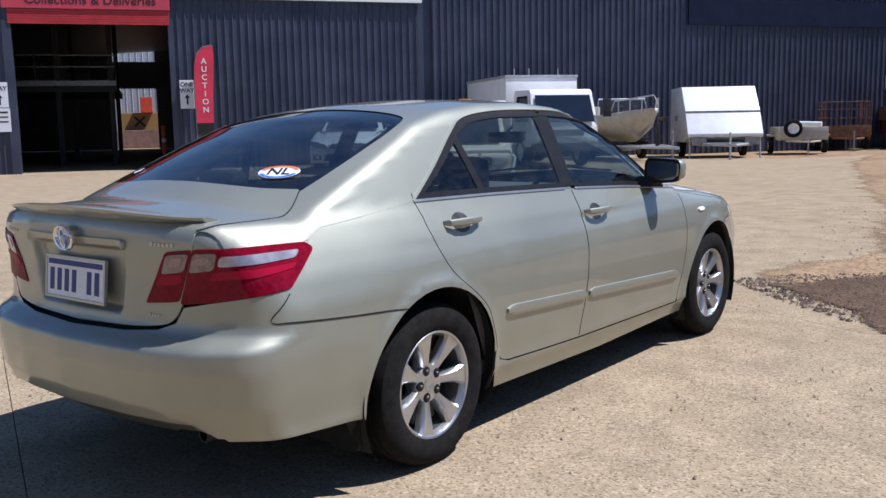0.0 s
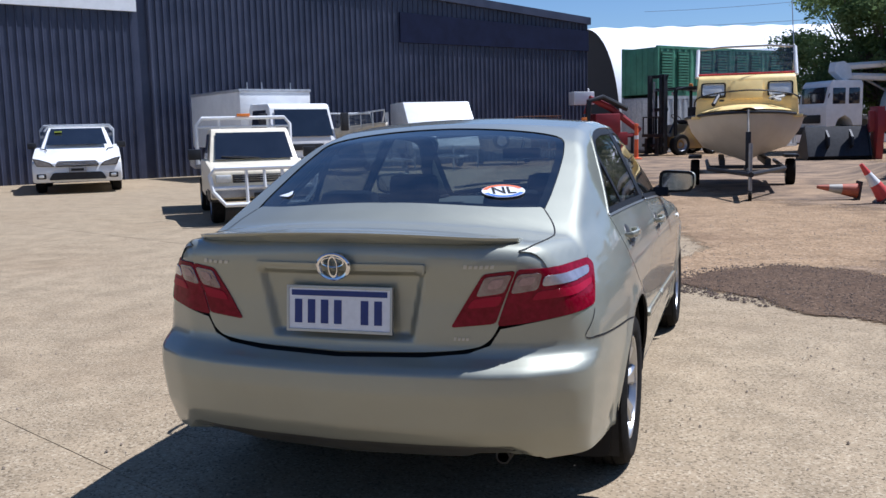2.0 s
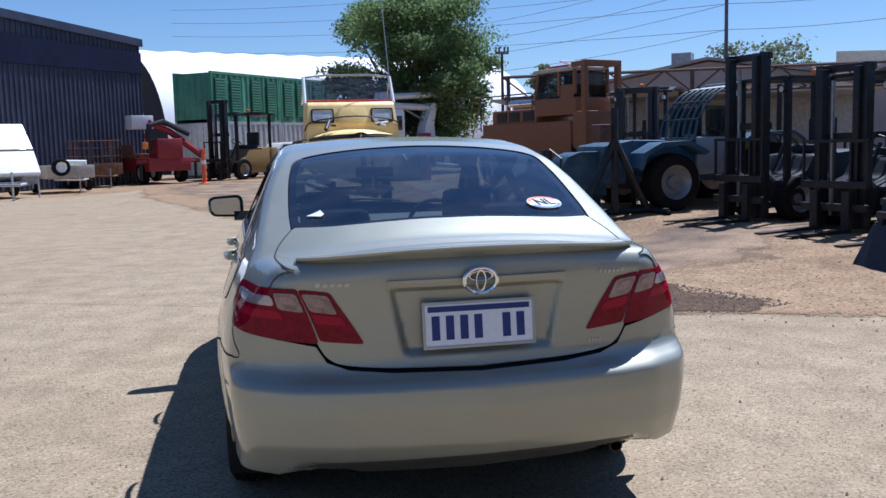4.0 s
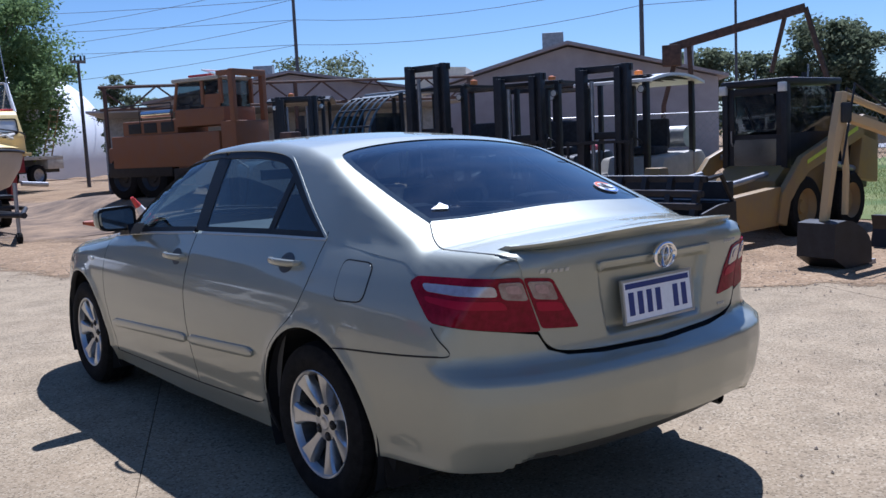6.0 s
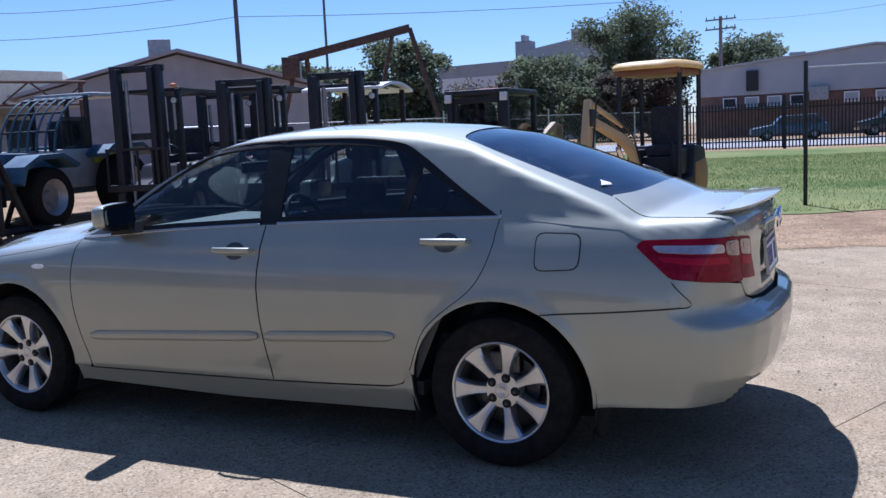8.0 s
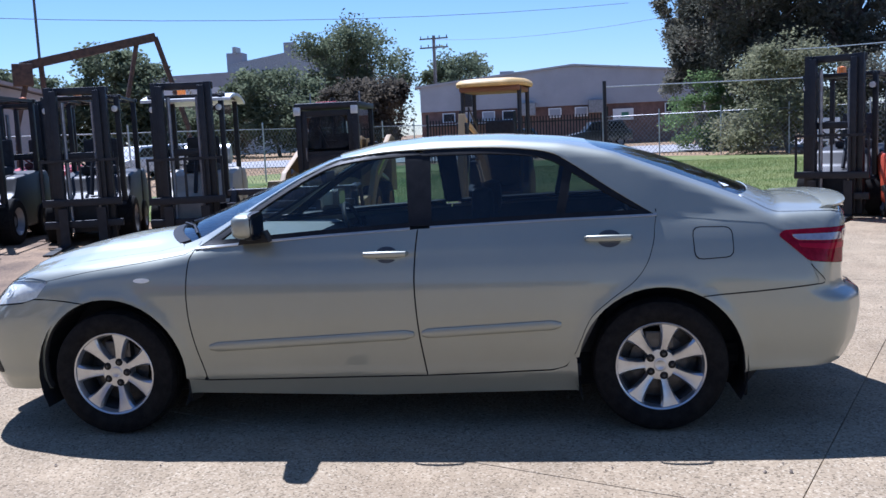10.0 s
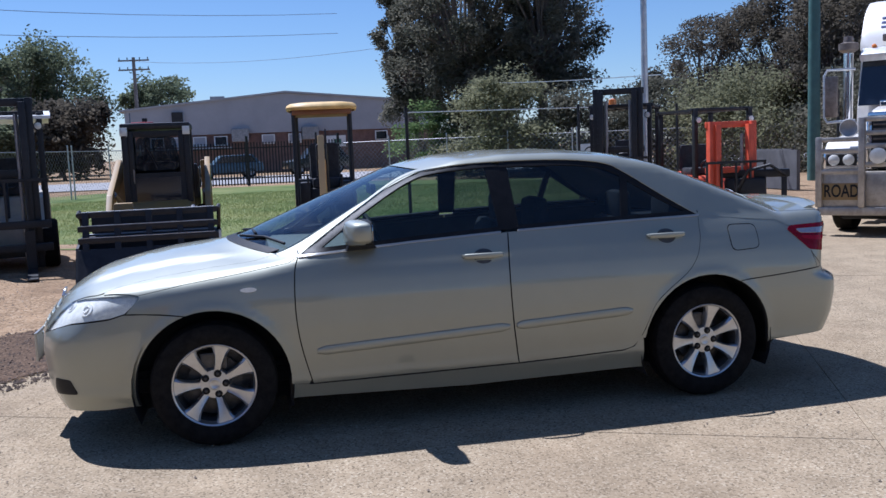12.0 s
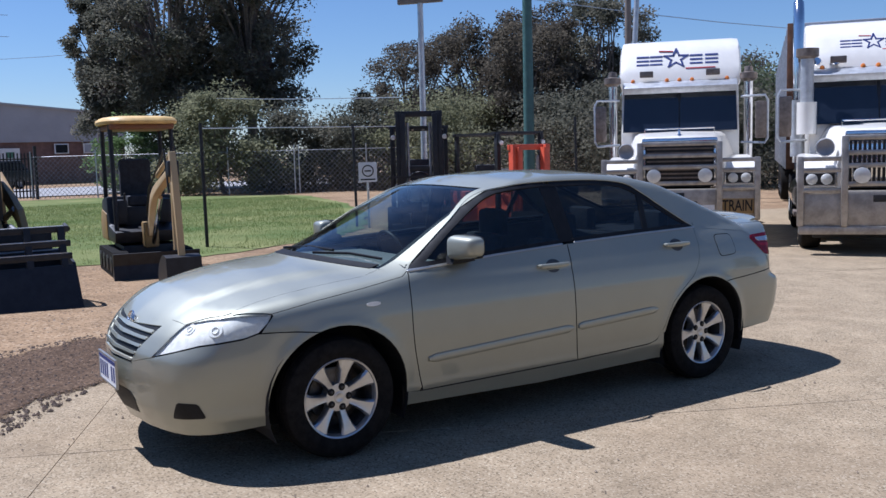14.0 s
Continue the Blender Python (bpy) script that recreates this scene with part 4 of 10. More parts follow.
rod(bm, (0, 0.02, 0), (0, 0.02, 1.42), 0.025)
part("post", bm, GALV, rs)


# trees
def leafy(rs, centre, radius, count, size, squash):
    """Leaf sprays as small bent faces in a clump: four corners for each."""
    d = rs.normal(size=(count, 3))
    d /= np.linalg.norm(d, axis=1, keepdims=True)
    d[:, 2] *= squash * np.where(d[:, 2] > 0, 0.75, 1.15)
    p = np.array(centre) + d * radius * rs.uniform(0.75, 1.5, 3) * (0.15 + 1.15 * rs.random((count, 1)) ** 0.6 * rs.uniform(0.7, 1.2, (count, 1)))
    u = rs.normal(size=(count, 3)) * (1, 1, 0.6)
    u /= np.linalg.norm(u, axis=1, keepdims=True)
    v = np.cross(u, rs.normal(size=(count, 3)))
    v /= np.linalg.norm(v, axis=1, keepdims=True)
    s = size * rs.uniform(0.5, 1.4, (count, 1))
    return np.stack([p + u * s, p + v * s * 0.5, p - u * s * 0.9, p - v * s * 0.5 + u * s * 0.2], 1)


def tree(x, y, h, spread, leaf, label, seed, trunk_h=0.35, clumps=22, per=70, size=0.22, bush=False, squash=0.8, name="tree", clump=(0.15, 0.36)):
    r = random.Random(seed)
    ob = thing(name, label, "bush" if bush else "tree", pose(x, y, 0))
    bm = bmesh.new()
    base = Vector((0, 0, -0.1))
    fork = Vector((r.uniform(-0.3, 0.3), r.uniform(-0.3, 0.3), h * trunk_h))
    rod(bm, base, fork, 0.035 * h * 0.7, 0.022 * h * 0.7, 9)
    heads = []
    for k in range(int(clumps * 1.7)):
        a = r.uniform(0, math.tau)
        rad = spread * r.uniform(0.15, 1.0) ** 0.7
        lo = trunk_h * (0.35 if bush else 0.9)
        z = h * (lo + (0.94 - lo) * r.random())
        lim = math.sqrt(max(0.05, 1 - abs((z / h - (0.35 if bush else 0.62)) / 0.62) ** 2.2))
        heads.append(Vector((math.cos(a) * rad * lim, math.sin(a) * rad * lim, z)))
    for c in heads:
        mid = fork.lerp(c, 0.5) + Vector((r.uniform(-0.3, 0.3), r.uniform(-0.3, 0.3), 0.1 * h * r.random()))
        rod(bm, fork, mid, 0.012 * h * 0.6, 0.008 * h * 0.6, 5, caps=False)
        rod(bm, mid, c, 0.008 * h * 0.6, 0.003 * h * 0.6, 5, caps=False)
    part("trunk", bm, BARK, ob)
    rs = np.random.default_rng(seed)
    quads = np.concatenate([leafy(rs, c, spread * r.uniform(*clump), int(per * r.uniform(1.6, 3.6)), size * 0.52, squash) for c in heads])
    me = bpy.data.meshes.new("crown")
    me.from_pydata(quads.reshape(-1, 3).tolist(), [], np.arange(len(quads) * 4).reshape(-1, 4).tolist())
    me.materials.append(leaf)
    crown = new("crown", me)
    crown.parent = ob
    return ob


tree(7.4, 44, 9.2, 3.9, LEAF_BRIGHT, "broad green leafy tree behind the yard machines", 11, 0.25, 60, 330, 0.19, clump=(0.14, 0.27))
tree(19.4, 58, 7.0, 1.7, LEAF, "small grey-green tree far behind the yard", 12, 0.3, 16, 90, 0.24)
tree(23.6, 56.4, 6.1, 1.3, LEAF, "small far grey-green tree", 13, 0.3, 14, 80, 0.24)
tree(12, 70, 7.5, 3.2, LEAF, "small far grey-green tree", 14, 0.3, 14, 60, 0.28)
# big gums
for x, y, h, s, sd in ((45.6, -10.3, 14.4, 4.0, 21), (44.3, -14.2, 14.8, 3.5, 22), (49.4, -8.2, 11.6, 2.4, 23)):
    tree(x, y, h, s, LEAF_GUM, "tall dark gum tree with drooping foliage", sd, 0.34, 66, 150, 0.20, squash=1.15, clump=(0.10, 0.21))
tree(36.6, -9.8, 4.9, 2.7, LEAF_OLIVE, "dense olive-green bush beneath gum trees", 24, 0.2, 26, 170, 0.17, bush=True, name="bush")
tree(44, -7.4, 4.0, 2.0, LEAF_BRIGHT, "bright green shrub beside the gum trees", 25, 0.2, 18, 140, 0.16, bush=True, name="bush")
tree(34.5, -16.5, 4.4, 3.0, LEAF_GUM, "dark green bush in front of bare trees", 26, 0.15, 26, 170, 0.15, bush=True, name="bush")
for x, y, h, s, sd, lf in ((36, -24, 9.0, 3.2, 31, LEAF_DRY), (30, -27, 9.6, 2.9, 32, LEAF_GUM), (40, -22, 8.4, 3.2, 33, LEAF_DRY), (29.5, -22.5, 7.8, 2.6, 38, LEAF_DRY), (22, -27, 5.2, 4.0, 34, LEAF), (17, -31, 5.2, 4.2, 35, LEAF), (28, -33, 6.2, 4, 36, LEAF_DRY), (33, -26, 9.4, 3.0, 37, LEAF_DRY)):
    tree(x, y, h, s, lf, "half-bare scrubby tree along the road", sd, 0.2, 46, 130, 0.17, squash=1.0, clump=(0.10, 0.24))
for x, y, s, sd, lf in ((31, -19.5, 4.0, 41, LEAF_OLIVE), (25, -22, 4.0, 42, LEAF_GUM), (20, -23, 4.0, 43, LEAF_GUM), (43, -25, 4.5, 44, LEAF_GUM)):
    tree(x, y, 4.2, s, lf, "dense scrub bush under the roadside trees", sd, 0.1, 30, 190, 0.16, bush=True, name="bush")
tree(36.0, -13.4, 3.8, 2.6, LEAF_GUM, "dense olive-green bush beneath gum trees", 61, 0.15, 30, 170, 0.16, bush=True, name="bush")
tree(46, -10.5, 3.9, 3.0, LEAF_OLIVE, "dense olive-green bush beneath gum trees", 62, 0.15, 30, 170, 0.16, bush=True, name="bush")
# rounded trees to the east
for x, y, h, s, sd, lf in ((72.3, 37.6, 9.4, 2.9, 51, LEAF), (70, 42, 7.4, 2.4, 50, LEAF), (62, 44, 7.4, 2.4, 52, LEAF), (101.5, 21.5, 14.2, 4.3, 53, LEAF), (97, 24.5, 12.5, 3.2, 54, LEAF), (80, 26, 7.6, 3.4, 55, LEAF), (84, 34, 5.5, 4.0, 56, LEAF_DRY), (77, 17, 6.4, 3.0, 57, LEAF_DRY), (104, 11.5, 10.6, 3.2, 58, LEAF), (78, 22, 5.0, 3.0, 59, LEAF), (74, 33, 4.2, 3.0, 60, LEAF)):
    tree(x, y, h * 1.06, s * 1.25, lf, "rounded grey-green tree in the distance", sd, 0.2, 34, 110, 0.4, squash=0.9)
for k, (x, y) in enumerate(((-30, -55), (0, -60), (-60, -20), (-75, 5), (45, 75))):
    tree(x, y, 10, 5, LEAF, "grey-green tree at the yard's far side", 70 + k, 0.25, 24, 70, 0.4)


# ---- sedan: the body's skin as one smooth function, zero on the skin, negative inside ----
def lerp(v, pts):
    return np.interp(v, [p[0] for p in pts], [p[1] for p in pts])


def soft_curve(pts, width):
    """A table of a polyline's values, rounded over the given width."""
    a, b = pts[0][0] - 1, pts[-1][0] + 1
    xs = np.linspace(a, b, 1600)
    ys = lerp(xs, pts)
    n = max(1, int(width / (xs[1] - xs[0])))
    k = np.hanning(n + 2)[1:-1]
    pad = np.concatenate([np.full(n, ys[0]), ys, np.full(n, ys[-1])])
    ys = np.convolve(pad, k / k.sum(), "same")[n:-n]
    return lambda v: np.interp(v, xs, ys)


def smax(a, b, k):
    h = np.clip(0.5 + 0.5 * (a - b) / k, 0, 1)
    return b + (a - b) * h + k * h * (1 - h)


def smin(a, b, k):
    return -smax(-a, -b, k)


def ramp(v, a, b):
    t = np.clip((v - a) / (b - a), 0, 1)
    return t * t * (3 - 2 * t)


SIDE = soft_curve([(0.10, 0.80), (0.2, 0.835), (0.3, 0.868), (0.45, 0.892), (0.6, 0.906), (0.74, 0.905), (0.84, 0.885), (0.93, 0.846), (1.0, 0.805), (1.1, 0.73)], 0.10)
PLAN = soft_curve([(-1.2, -0.18), (-0.95, -0.105), (-0.6, -0.038), (-0.3, -0.01), (0.0, 0.0), (2.6, 0.0), (2.9, -0.012), (3.15, -0.06), (3.4, -0.14), (3.6, -0.25)], 0.25)
TOP_LOW = soft_curve([(-1.15, 1.03), (-1.0, 1.06), (-0.85, 1.078), (-0.6, 1.088), (-0.3, 1.085), (0.0, 1.075), (1.1, 1.055), (2.2, 1.005), (2.5, 0.998), (2.75, 0.98), (3.0, 0.955), (3.2, 0.917), (3.4, 0.865), (3.55, 0.81), (3.68, 0.72), (3.78, 0.58)], 0.12)
CROWN_LOW = soft_curve([(-1.1, 0.05), (-0.5, 0.06), (0.0, 0.03), (2.2, 0.03), (2.5, 0.055), (3.0, 0.065), (3.6, 0.055)], 0.25)
ROOF = soft_curve([(-1.6, 0.3), (-1.0, 0.75), (-0.82, 0.97), (-0.66, 1.095), (-0.42, 1.193), (-0.14, 1.302), (0.12, 1.388), (0.42, 1.440), (0.76, 1.469), (1.1, 1.473), (1.42, 1.453), (1.70, 1.392), (2.09, 1.240), (2.72, 0.985), (3.05, 0.86), (3.6, 0.55)], 0.16)
BELT = soft_curve([(-0.9, 0.70), (-0.55, 0.742), (0.0, 0.795), (0.6, 0.805), (1.2, 0.81), (1.8, 0.80), (2.3, 0.775), (2.7, 0.74)], 0.3)
REAR = soft_curve([(0.15, 0.90), (0.25, 0.955), (0.33, 1.01), (0.42, 1.052), (0.55, 1.075), (0.625, 1.072), (0.665, 0.995), (0.70, 0.985), (0.85, 0.985), (0.97, 0.998), (1.04, 0.995), (1.1, 0.96)], 0.05)
REAR_BOW = soft_curve([(0, 0), (0.3, 0.016), (0.5, 0.044), (0.65, 0.09), (0.8, 0.19), (0.95, 0.36)], 0.12)
FRONT = soft_curve([(0.1, 3.60), (0.2, 3.66), (0.32, 3.715), (0.5, 3.735), (0.6, 3.725), (0.7, 3.66), (0.8, 3.56), (0.9, 3.42)], 0.10)
FRONT_BOW = soft_curve([(0, 0), (0.3, 0.03), (0.5, 0.075), (0.65, 0.14), (0.8, 0.255), (0.95, 0.46)], 0.14)
WHEELS = ((0.0, 0.325), (2.775, 0.325))
ARCH = 0.393


def skin(x, y, z):
    """The body's skin at car coordinates: y runs ahead from the rear axle."""
    x = np.abs(x)
    lip = sum(0.012 * np.exp(-(((np.hypot(y - a, z - b) - ARCH) / 0.035) ** 2)) for a, b in WHEELS)
    crease = 0.006 * np.exp(-(((z - 0.30) / 0.03) ** 2))
    side = x - (SIDE(z) + PLAN(y) * (0.75 + 0.5 * ramp(z, 0.5, 1.0)) + lip + crease)
    ridge = 0.56 - 0.16 * (y - 2.5)
    raised = 0.018 * (1 - ramp(x - ridge, -0.05, 0.05)) * ramp(y, 2.5, 2.8) * (1 - ramp(y, 3.35, 3.65))
    top = z - (TOP_LOW(y) - CROWN_LOW(y) * (x / 0.7) ** 2 + raised)
    plate_half = 0.262 + 0.20 * (z - 0.735)
    dish = ramp(plate_half - x, -0.012, 0.024) * ramp(z, 0.706, 0.738) * (1 - ramp(z, 0.938, 0.946))
    valance = ramp(0.585 + 1.3 * (0.37 - z) - x, -0.01, 0.03) * (1 - ramp(z, 0.350, 0.368))
    rear = -y - (REAR(z) - REAR_BOW(x) - 0.028 * dish - (0.022 + 0.8 * np.clip(0.362 - z, 0, 0.08)) * valance)
    front = y - (FRONT(z) - FRONT_BOW(x))
    low = smax(smax(side, top, 0.07 - 0.038 * (1 - ramp(y, 2.1, 2.7))), smax(rear, front, 0.02), 0.06)
    ahead, behind = ramp(y, 0.9, 1.9), ramp(-y, -0.7, 0.1)
    along = y + (0.27 + 0.33 * ramp(y, 1.75, 2.4)) * x * x * ahead - 0.28 * x * x * behind
    roof = z - (ROOF(along) - 0.035 * (x / 0.6) ** 2)
    glass = x - (BELT(y) - 0.45 * (z - 1.03) - 0.12 * (z - 1.03) ** 2)
    house = smax(smax(roof, glass, 0.06 - 0.032 * behind), 0.90 - z, 0.02)
    return smin(low, house, 0.022 + 0.012 * ramp(-y, -0.1, 0.35) * ramp(x, 0.42, 0.62) + 0.03 * ramp(y, 2.1, 2.35))


def skin_normal(p):
    h = 0.004
    x, y, z = p.T
    g = np.stack([skin(x + h, y, z) - skin(x - h, y, z), skin(x, y + h, z) - skin(x, y - h, z), skin(x, y, z + h) - skin(x, y, z - h)], -1)
    return g / np.maximum(np.linalg.norm(g, axis=1, keepdims=True), 1e-9)


def cast(start, way, reach, level=0.0):
    """The first place from each start along its way at which the skin (offset by level) is met."""
    ks = np.linspace(0, reach, 90)
    p = start[:, None] + ks[None, :, None] * way[:, None]
    v = skin(p[..., 0], p[..., 1], p[..., 2]) - level
    i = np.argmax(v < 0, axis=1)
    i = np.where((v < 0).any(1), np.maximum(i, 1), np.argmin(v, axis=1).clip(1))
    a, b = ks[i - 1], ks[i]
    for _ in range(18):
        m = (a + b) / 2
        q = start + m[:, None] * way
        inside = skin(*q.T) - level < 0
        a, b = np.where(inside, a, m), np.where(inside, m, b)
    return start + b[:, None] * way


def on_side(uv, level=0.0):
    uv = np.asarray(uv, float)
    return cast(np.stack([np.full(len(uv), 1.1), uv[:, 0], uv[:, 1]], -1), np.tile([-1.0, 0, 0], (len(uv), 1)), 0.9, level)


def on_top(uv, level=0.0):
    uv = np.asarray(uv, float)
    return cast(np.stack([uv[:, 0], uv[:, 1], np.full(len(uv), 1.6)], -1), np.tile([0, 0, -1.0], (len(uv), 1)), 1.3, level)


def on_rear(uv, level=0.0):
    uv = np.asarray(uv, float)
    return cast(np.stack([uv[:, 0], np.full(len(uv), -1.3), uv[:, 1]], -1), np.tile([0, 1.0, 0], (len(uv), 1)), 0.9, level)


def round_from(q):
    def on_round(uv, level=0.0):
        uv = np.asarray(uv, float)
        a = uv[:, 0] / 1.0
        way = np.stack([-np.sin(a), np.cos(a) * (1 if q < 1 else -1), 0 * a], -1)
        mid = np.stack([0 * a, np.full(len(a), q), uv[:, 1]], -1)
        return cast(mid - 1.7 * way, way, 1.6, level)
    return on_round


REAR_MID, FRONT_MID = 0.2, 2.6
on_tail, on_nose = round_from(REAR_MID), round_from(FRONT_MID)


def tail_uv(p):
    return [(math.atan2(x, REAR_MID - y), z) for x, y, z in p]


def nose_uv(p):
    return [(math.atan2(x, y - FRONT_MID), z) for x, y, z in p]


def inset(loop, d):
    area = sum(a[0] * b[1] - b[0] * a[1] for a, b in zip(loop, loop[1:] + loop[:1]))
    s = 1 if area > 0 else -1
    out = []
    for i, p in enumerate(loop):
        a, b = Vector(loop[i - 1]), Vector(loop[(i + 1) % len(loop)])
        t = (b - a).normalized()
        out.append((p[0] - t.y * d * s, p[1] + t.x * d * s))
    return out


def sheet_data(loop, place, step=0.03, gap=0.002, level=0.0, depth=0.014, skirt=True):
    """Vertices, faces and normals of a body panel: the outline filled, laid on the skin, with its edge folded inwards."""
    loop = resample(list(loop), step)
    if gap:
        loop = inset(loop, gap)
    arr = np.array(loop)
    lo, hi = arr.min(0), arr.max(0)
    gx, gy = np.meshgrid(np.arange(lo[0], hi[0], step), np.arange(lo[1], hi[1], step))
    grid = np.stack([gx.ravel() + 0.37 * step, gy.ravel() + 0.41 * step], -1)
    a, b = arr, np.roll(arr, -1, 0)
    d = b - a
    keep = []
    inside = np.zeros(len(grid), bool)
    for (x0, y0), (x1, y1) in zip(a, b):
        cross = (y0 > grid[:, 1]) != (y1 > grid[:, 1])
        with np.errstate(divide="ignore", invalid="ignore"):
            inside ^= cross & (grid[:, 0] < (x1 - x0) * (grid[:, 1] - y0) / (y1 - y0 + 1e-12) + x0)
    near = np.min(np.linalg.norm(grid[:, None] - arr[None], axis=2), axis=1) if len(grid) else np.zeros(0)
    grid = grid[inside & (near > 0.55 * step)]
    pts = [Vector(p) for p in loop] + [Vector(p) for p in grid]
    vs, _, fs, _, _, _ = flat_geometry.delaunay_2d_cdt(pts, [], [list(range(len(loop)))], 1, 1e-5)
    uv = np.array([tuple(v) for v in vs])
    p = place(uv, level)
    nrm = skin_normal(p)
    faces = []
    for f in fs:
        q = p[list(f)]
        c = np.cross(q[1] - q[0], q[2] - q[0])
        faces.append(tuple(f) if c @ nrm[f[0]] > 0 else tuple(f[::-1]))
    main = len(faces)
    if skirt:
        n0 = len(p)
        used = {}
        for f in faces:
            for i, j in zip(f, f[1:] + f[:1]):
                used[(i, j)] = 1
        rim = [(i, j) for i, j in used if (j, i) not in used]
        ids = sorted({i for e in rim for i in e})
        at = {v: n0 + k for k, v in enumerate(ids)}
        out = {v: np.zeros(3) for v in ids}
        for i, j in rim:
            s = np.cross(p[j] - p[i], nrm[i])
            out[i], out[j] = out[i] + s, out[j] + s
        m = len(ids)
        face_n = np.array([out[v] / max(np.linalg.norm(out[v]), 1e-9) for v in ids])
        ring = p[ids]
        p = np.concatenate([p, ring, ring - nrm[ids] * depth])
        nrm = np.concatenate([nrm, face_n * 0.7 + nrm[ids] * 0.7, face_n])
        faces += [(at[j], at[i], at[i] + m, at[j] + m) for i, j in rim]
    return p, faces, nrm, main


GAPPED = ("front_door", "rear_door", "rear_quarter", "front_wing", "bonnet", "sill", "rear_bumper", "front_bumper")
LAMP_SILVER = mat("lamp_reflector", (0.86, 0.84, 0.75), 0.45, 0.0, 0.12, 30, 0.1, 40)
LAMP_PINK = mat("pale_red_lens", (0.34, 0.30, 0.33), 0.22, 0.5, 0.1, 25, coat=1.0, alt=(0.42, 0.39, 0.43))
DASH = mat("pale_dashboard", (0.22, 0.22, 0.205), 0.6, 0, 0.1, 15)
STRIP = mat("dull_bright_strip", (0.42, 0.42, 0.40), 0.35, 0.8, 0.05, 30)
MIRROR = mat("mirror_glass", (0.35, 0.36, 0.38), 0.04, 1.0, 0.02, 5)


def panel(name, datas, material, parent, label="", mirror=False):
    """One mesh out of one or more sheets, with the skin's own normals."""
    ps, fs, ns, ids, n = [], [], [], [], 0
    for p, f, k, main in datas:
        ps.append(p), ns.append(k)
        ids += [0] * main + [1] * (len(f) - main)
        fs += [tuple(i + n for i in q) for q in f]
        n += len(p)
    p, k = np.concatenate(ps), np.concatenate(ns)
    if mirror:
        p, k = p * [-1, 1, 1], k * [-1, 1, 1]
        fs = [q[::-1] for q in fs]
    me = bpy.data.meshes.new(name)
    me.from_pydata(p.tolist(), [], fs)
    me.shade_smooth()
    me.normals_split_custom_set_from_vertices(k.tolist())
    me.materials.append(material)
    if name in GAPPED:
        me.materials.append(DARK)
        me.polygons.foreach_set("material_index", ids)
    ob = new(name, me)
    ob.parent = parent
    if label:
        ob["label"] = label
    return ob


def both(name, datas, material, parents, label=""):
    par = parents if isinstance(parents, (list, tuple)) else (parents, parents)
    return panel(name, datas, material, par[0], label), panel(name, datas, material, par[1], label, mirror=True)


def arc(c, r, a0, a1, n=14):
    return [(c[0] + r * math.cos(radians(a0 + (a1 - a0) * k / n)), c[1] + r * math.sin(radians(a0 + (a1 - a0) * k / n))) for k in range(n + 1)]


def dense(pts, step=0.04):
    out = []
    for a, b in zip(pts, pts[1:]):
        n = max(1, int(math.dist(a, b) / step))
        out += [tuple(a[i] + (b[i] - a[i]) * k / n for i in range(len(a))) for k in range(n)]
    return out + [tuple(pts[-1])]


def smooth_line(pts, n=6):
    """Catmull-Rom through the points."""
    out = []
    q = [pts[0]] + list(pts) + [pts[-1]]
    for a, b, c, d in zip(q, q[1:], q[2:], q[3:]):
        for t in np.linspace(0, 1, n, endpoint=False):
            out.append(tuple(0.5 * (2 * b[i] + (c[i] - a[i]) * t + (2 * a[i] - 5 * b[i] + 4 * c[i] - d[i]) * t * t + (3 * b[i] - a[i] - 3 * c[i] + d[i]) * t ** 3) for i in range(len(b))))
    return out + [tuple(pts[-1])]


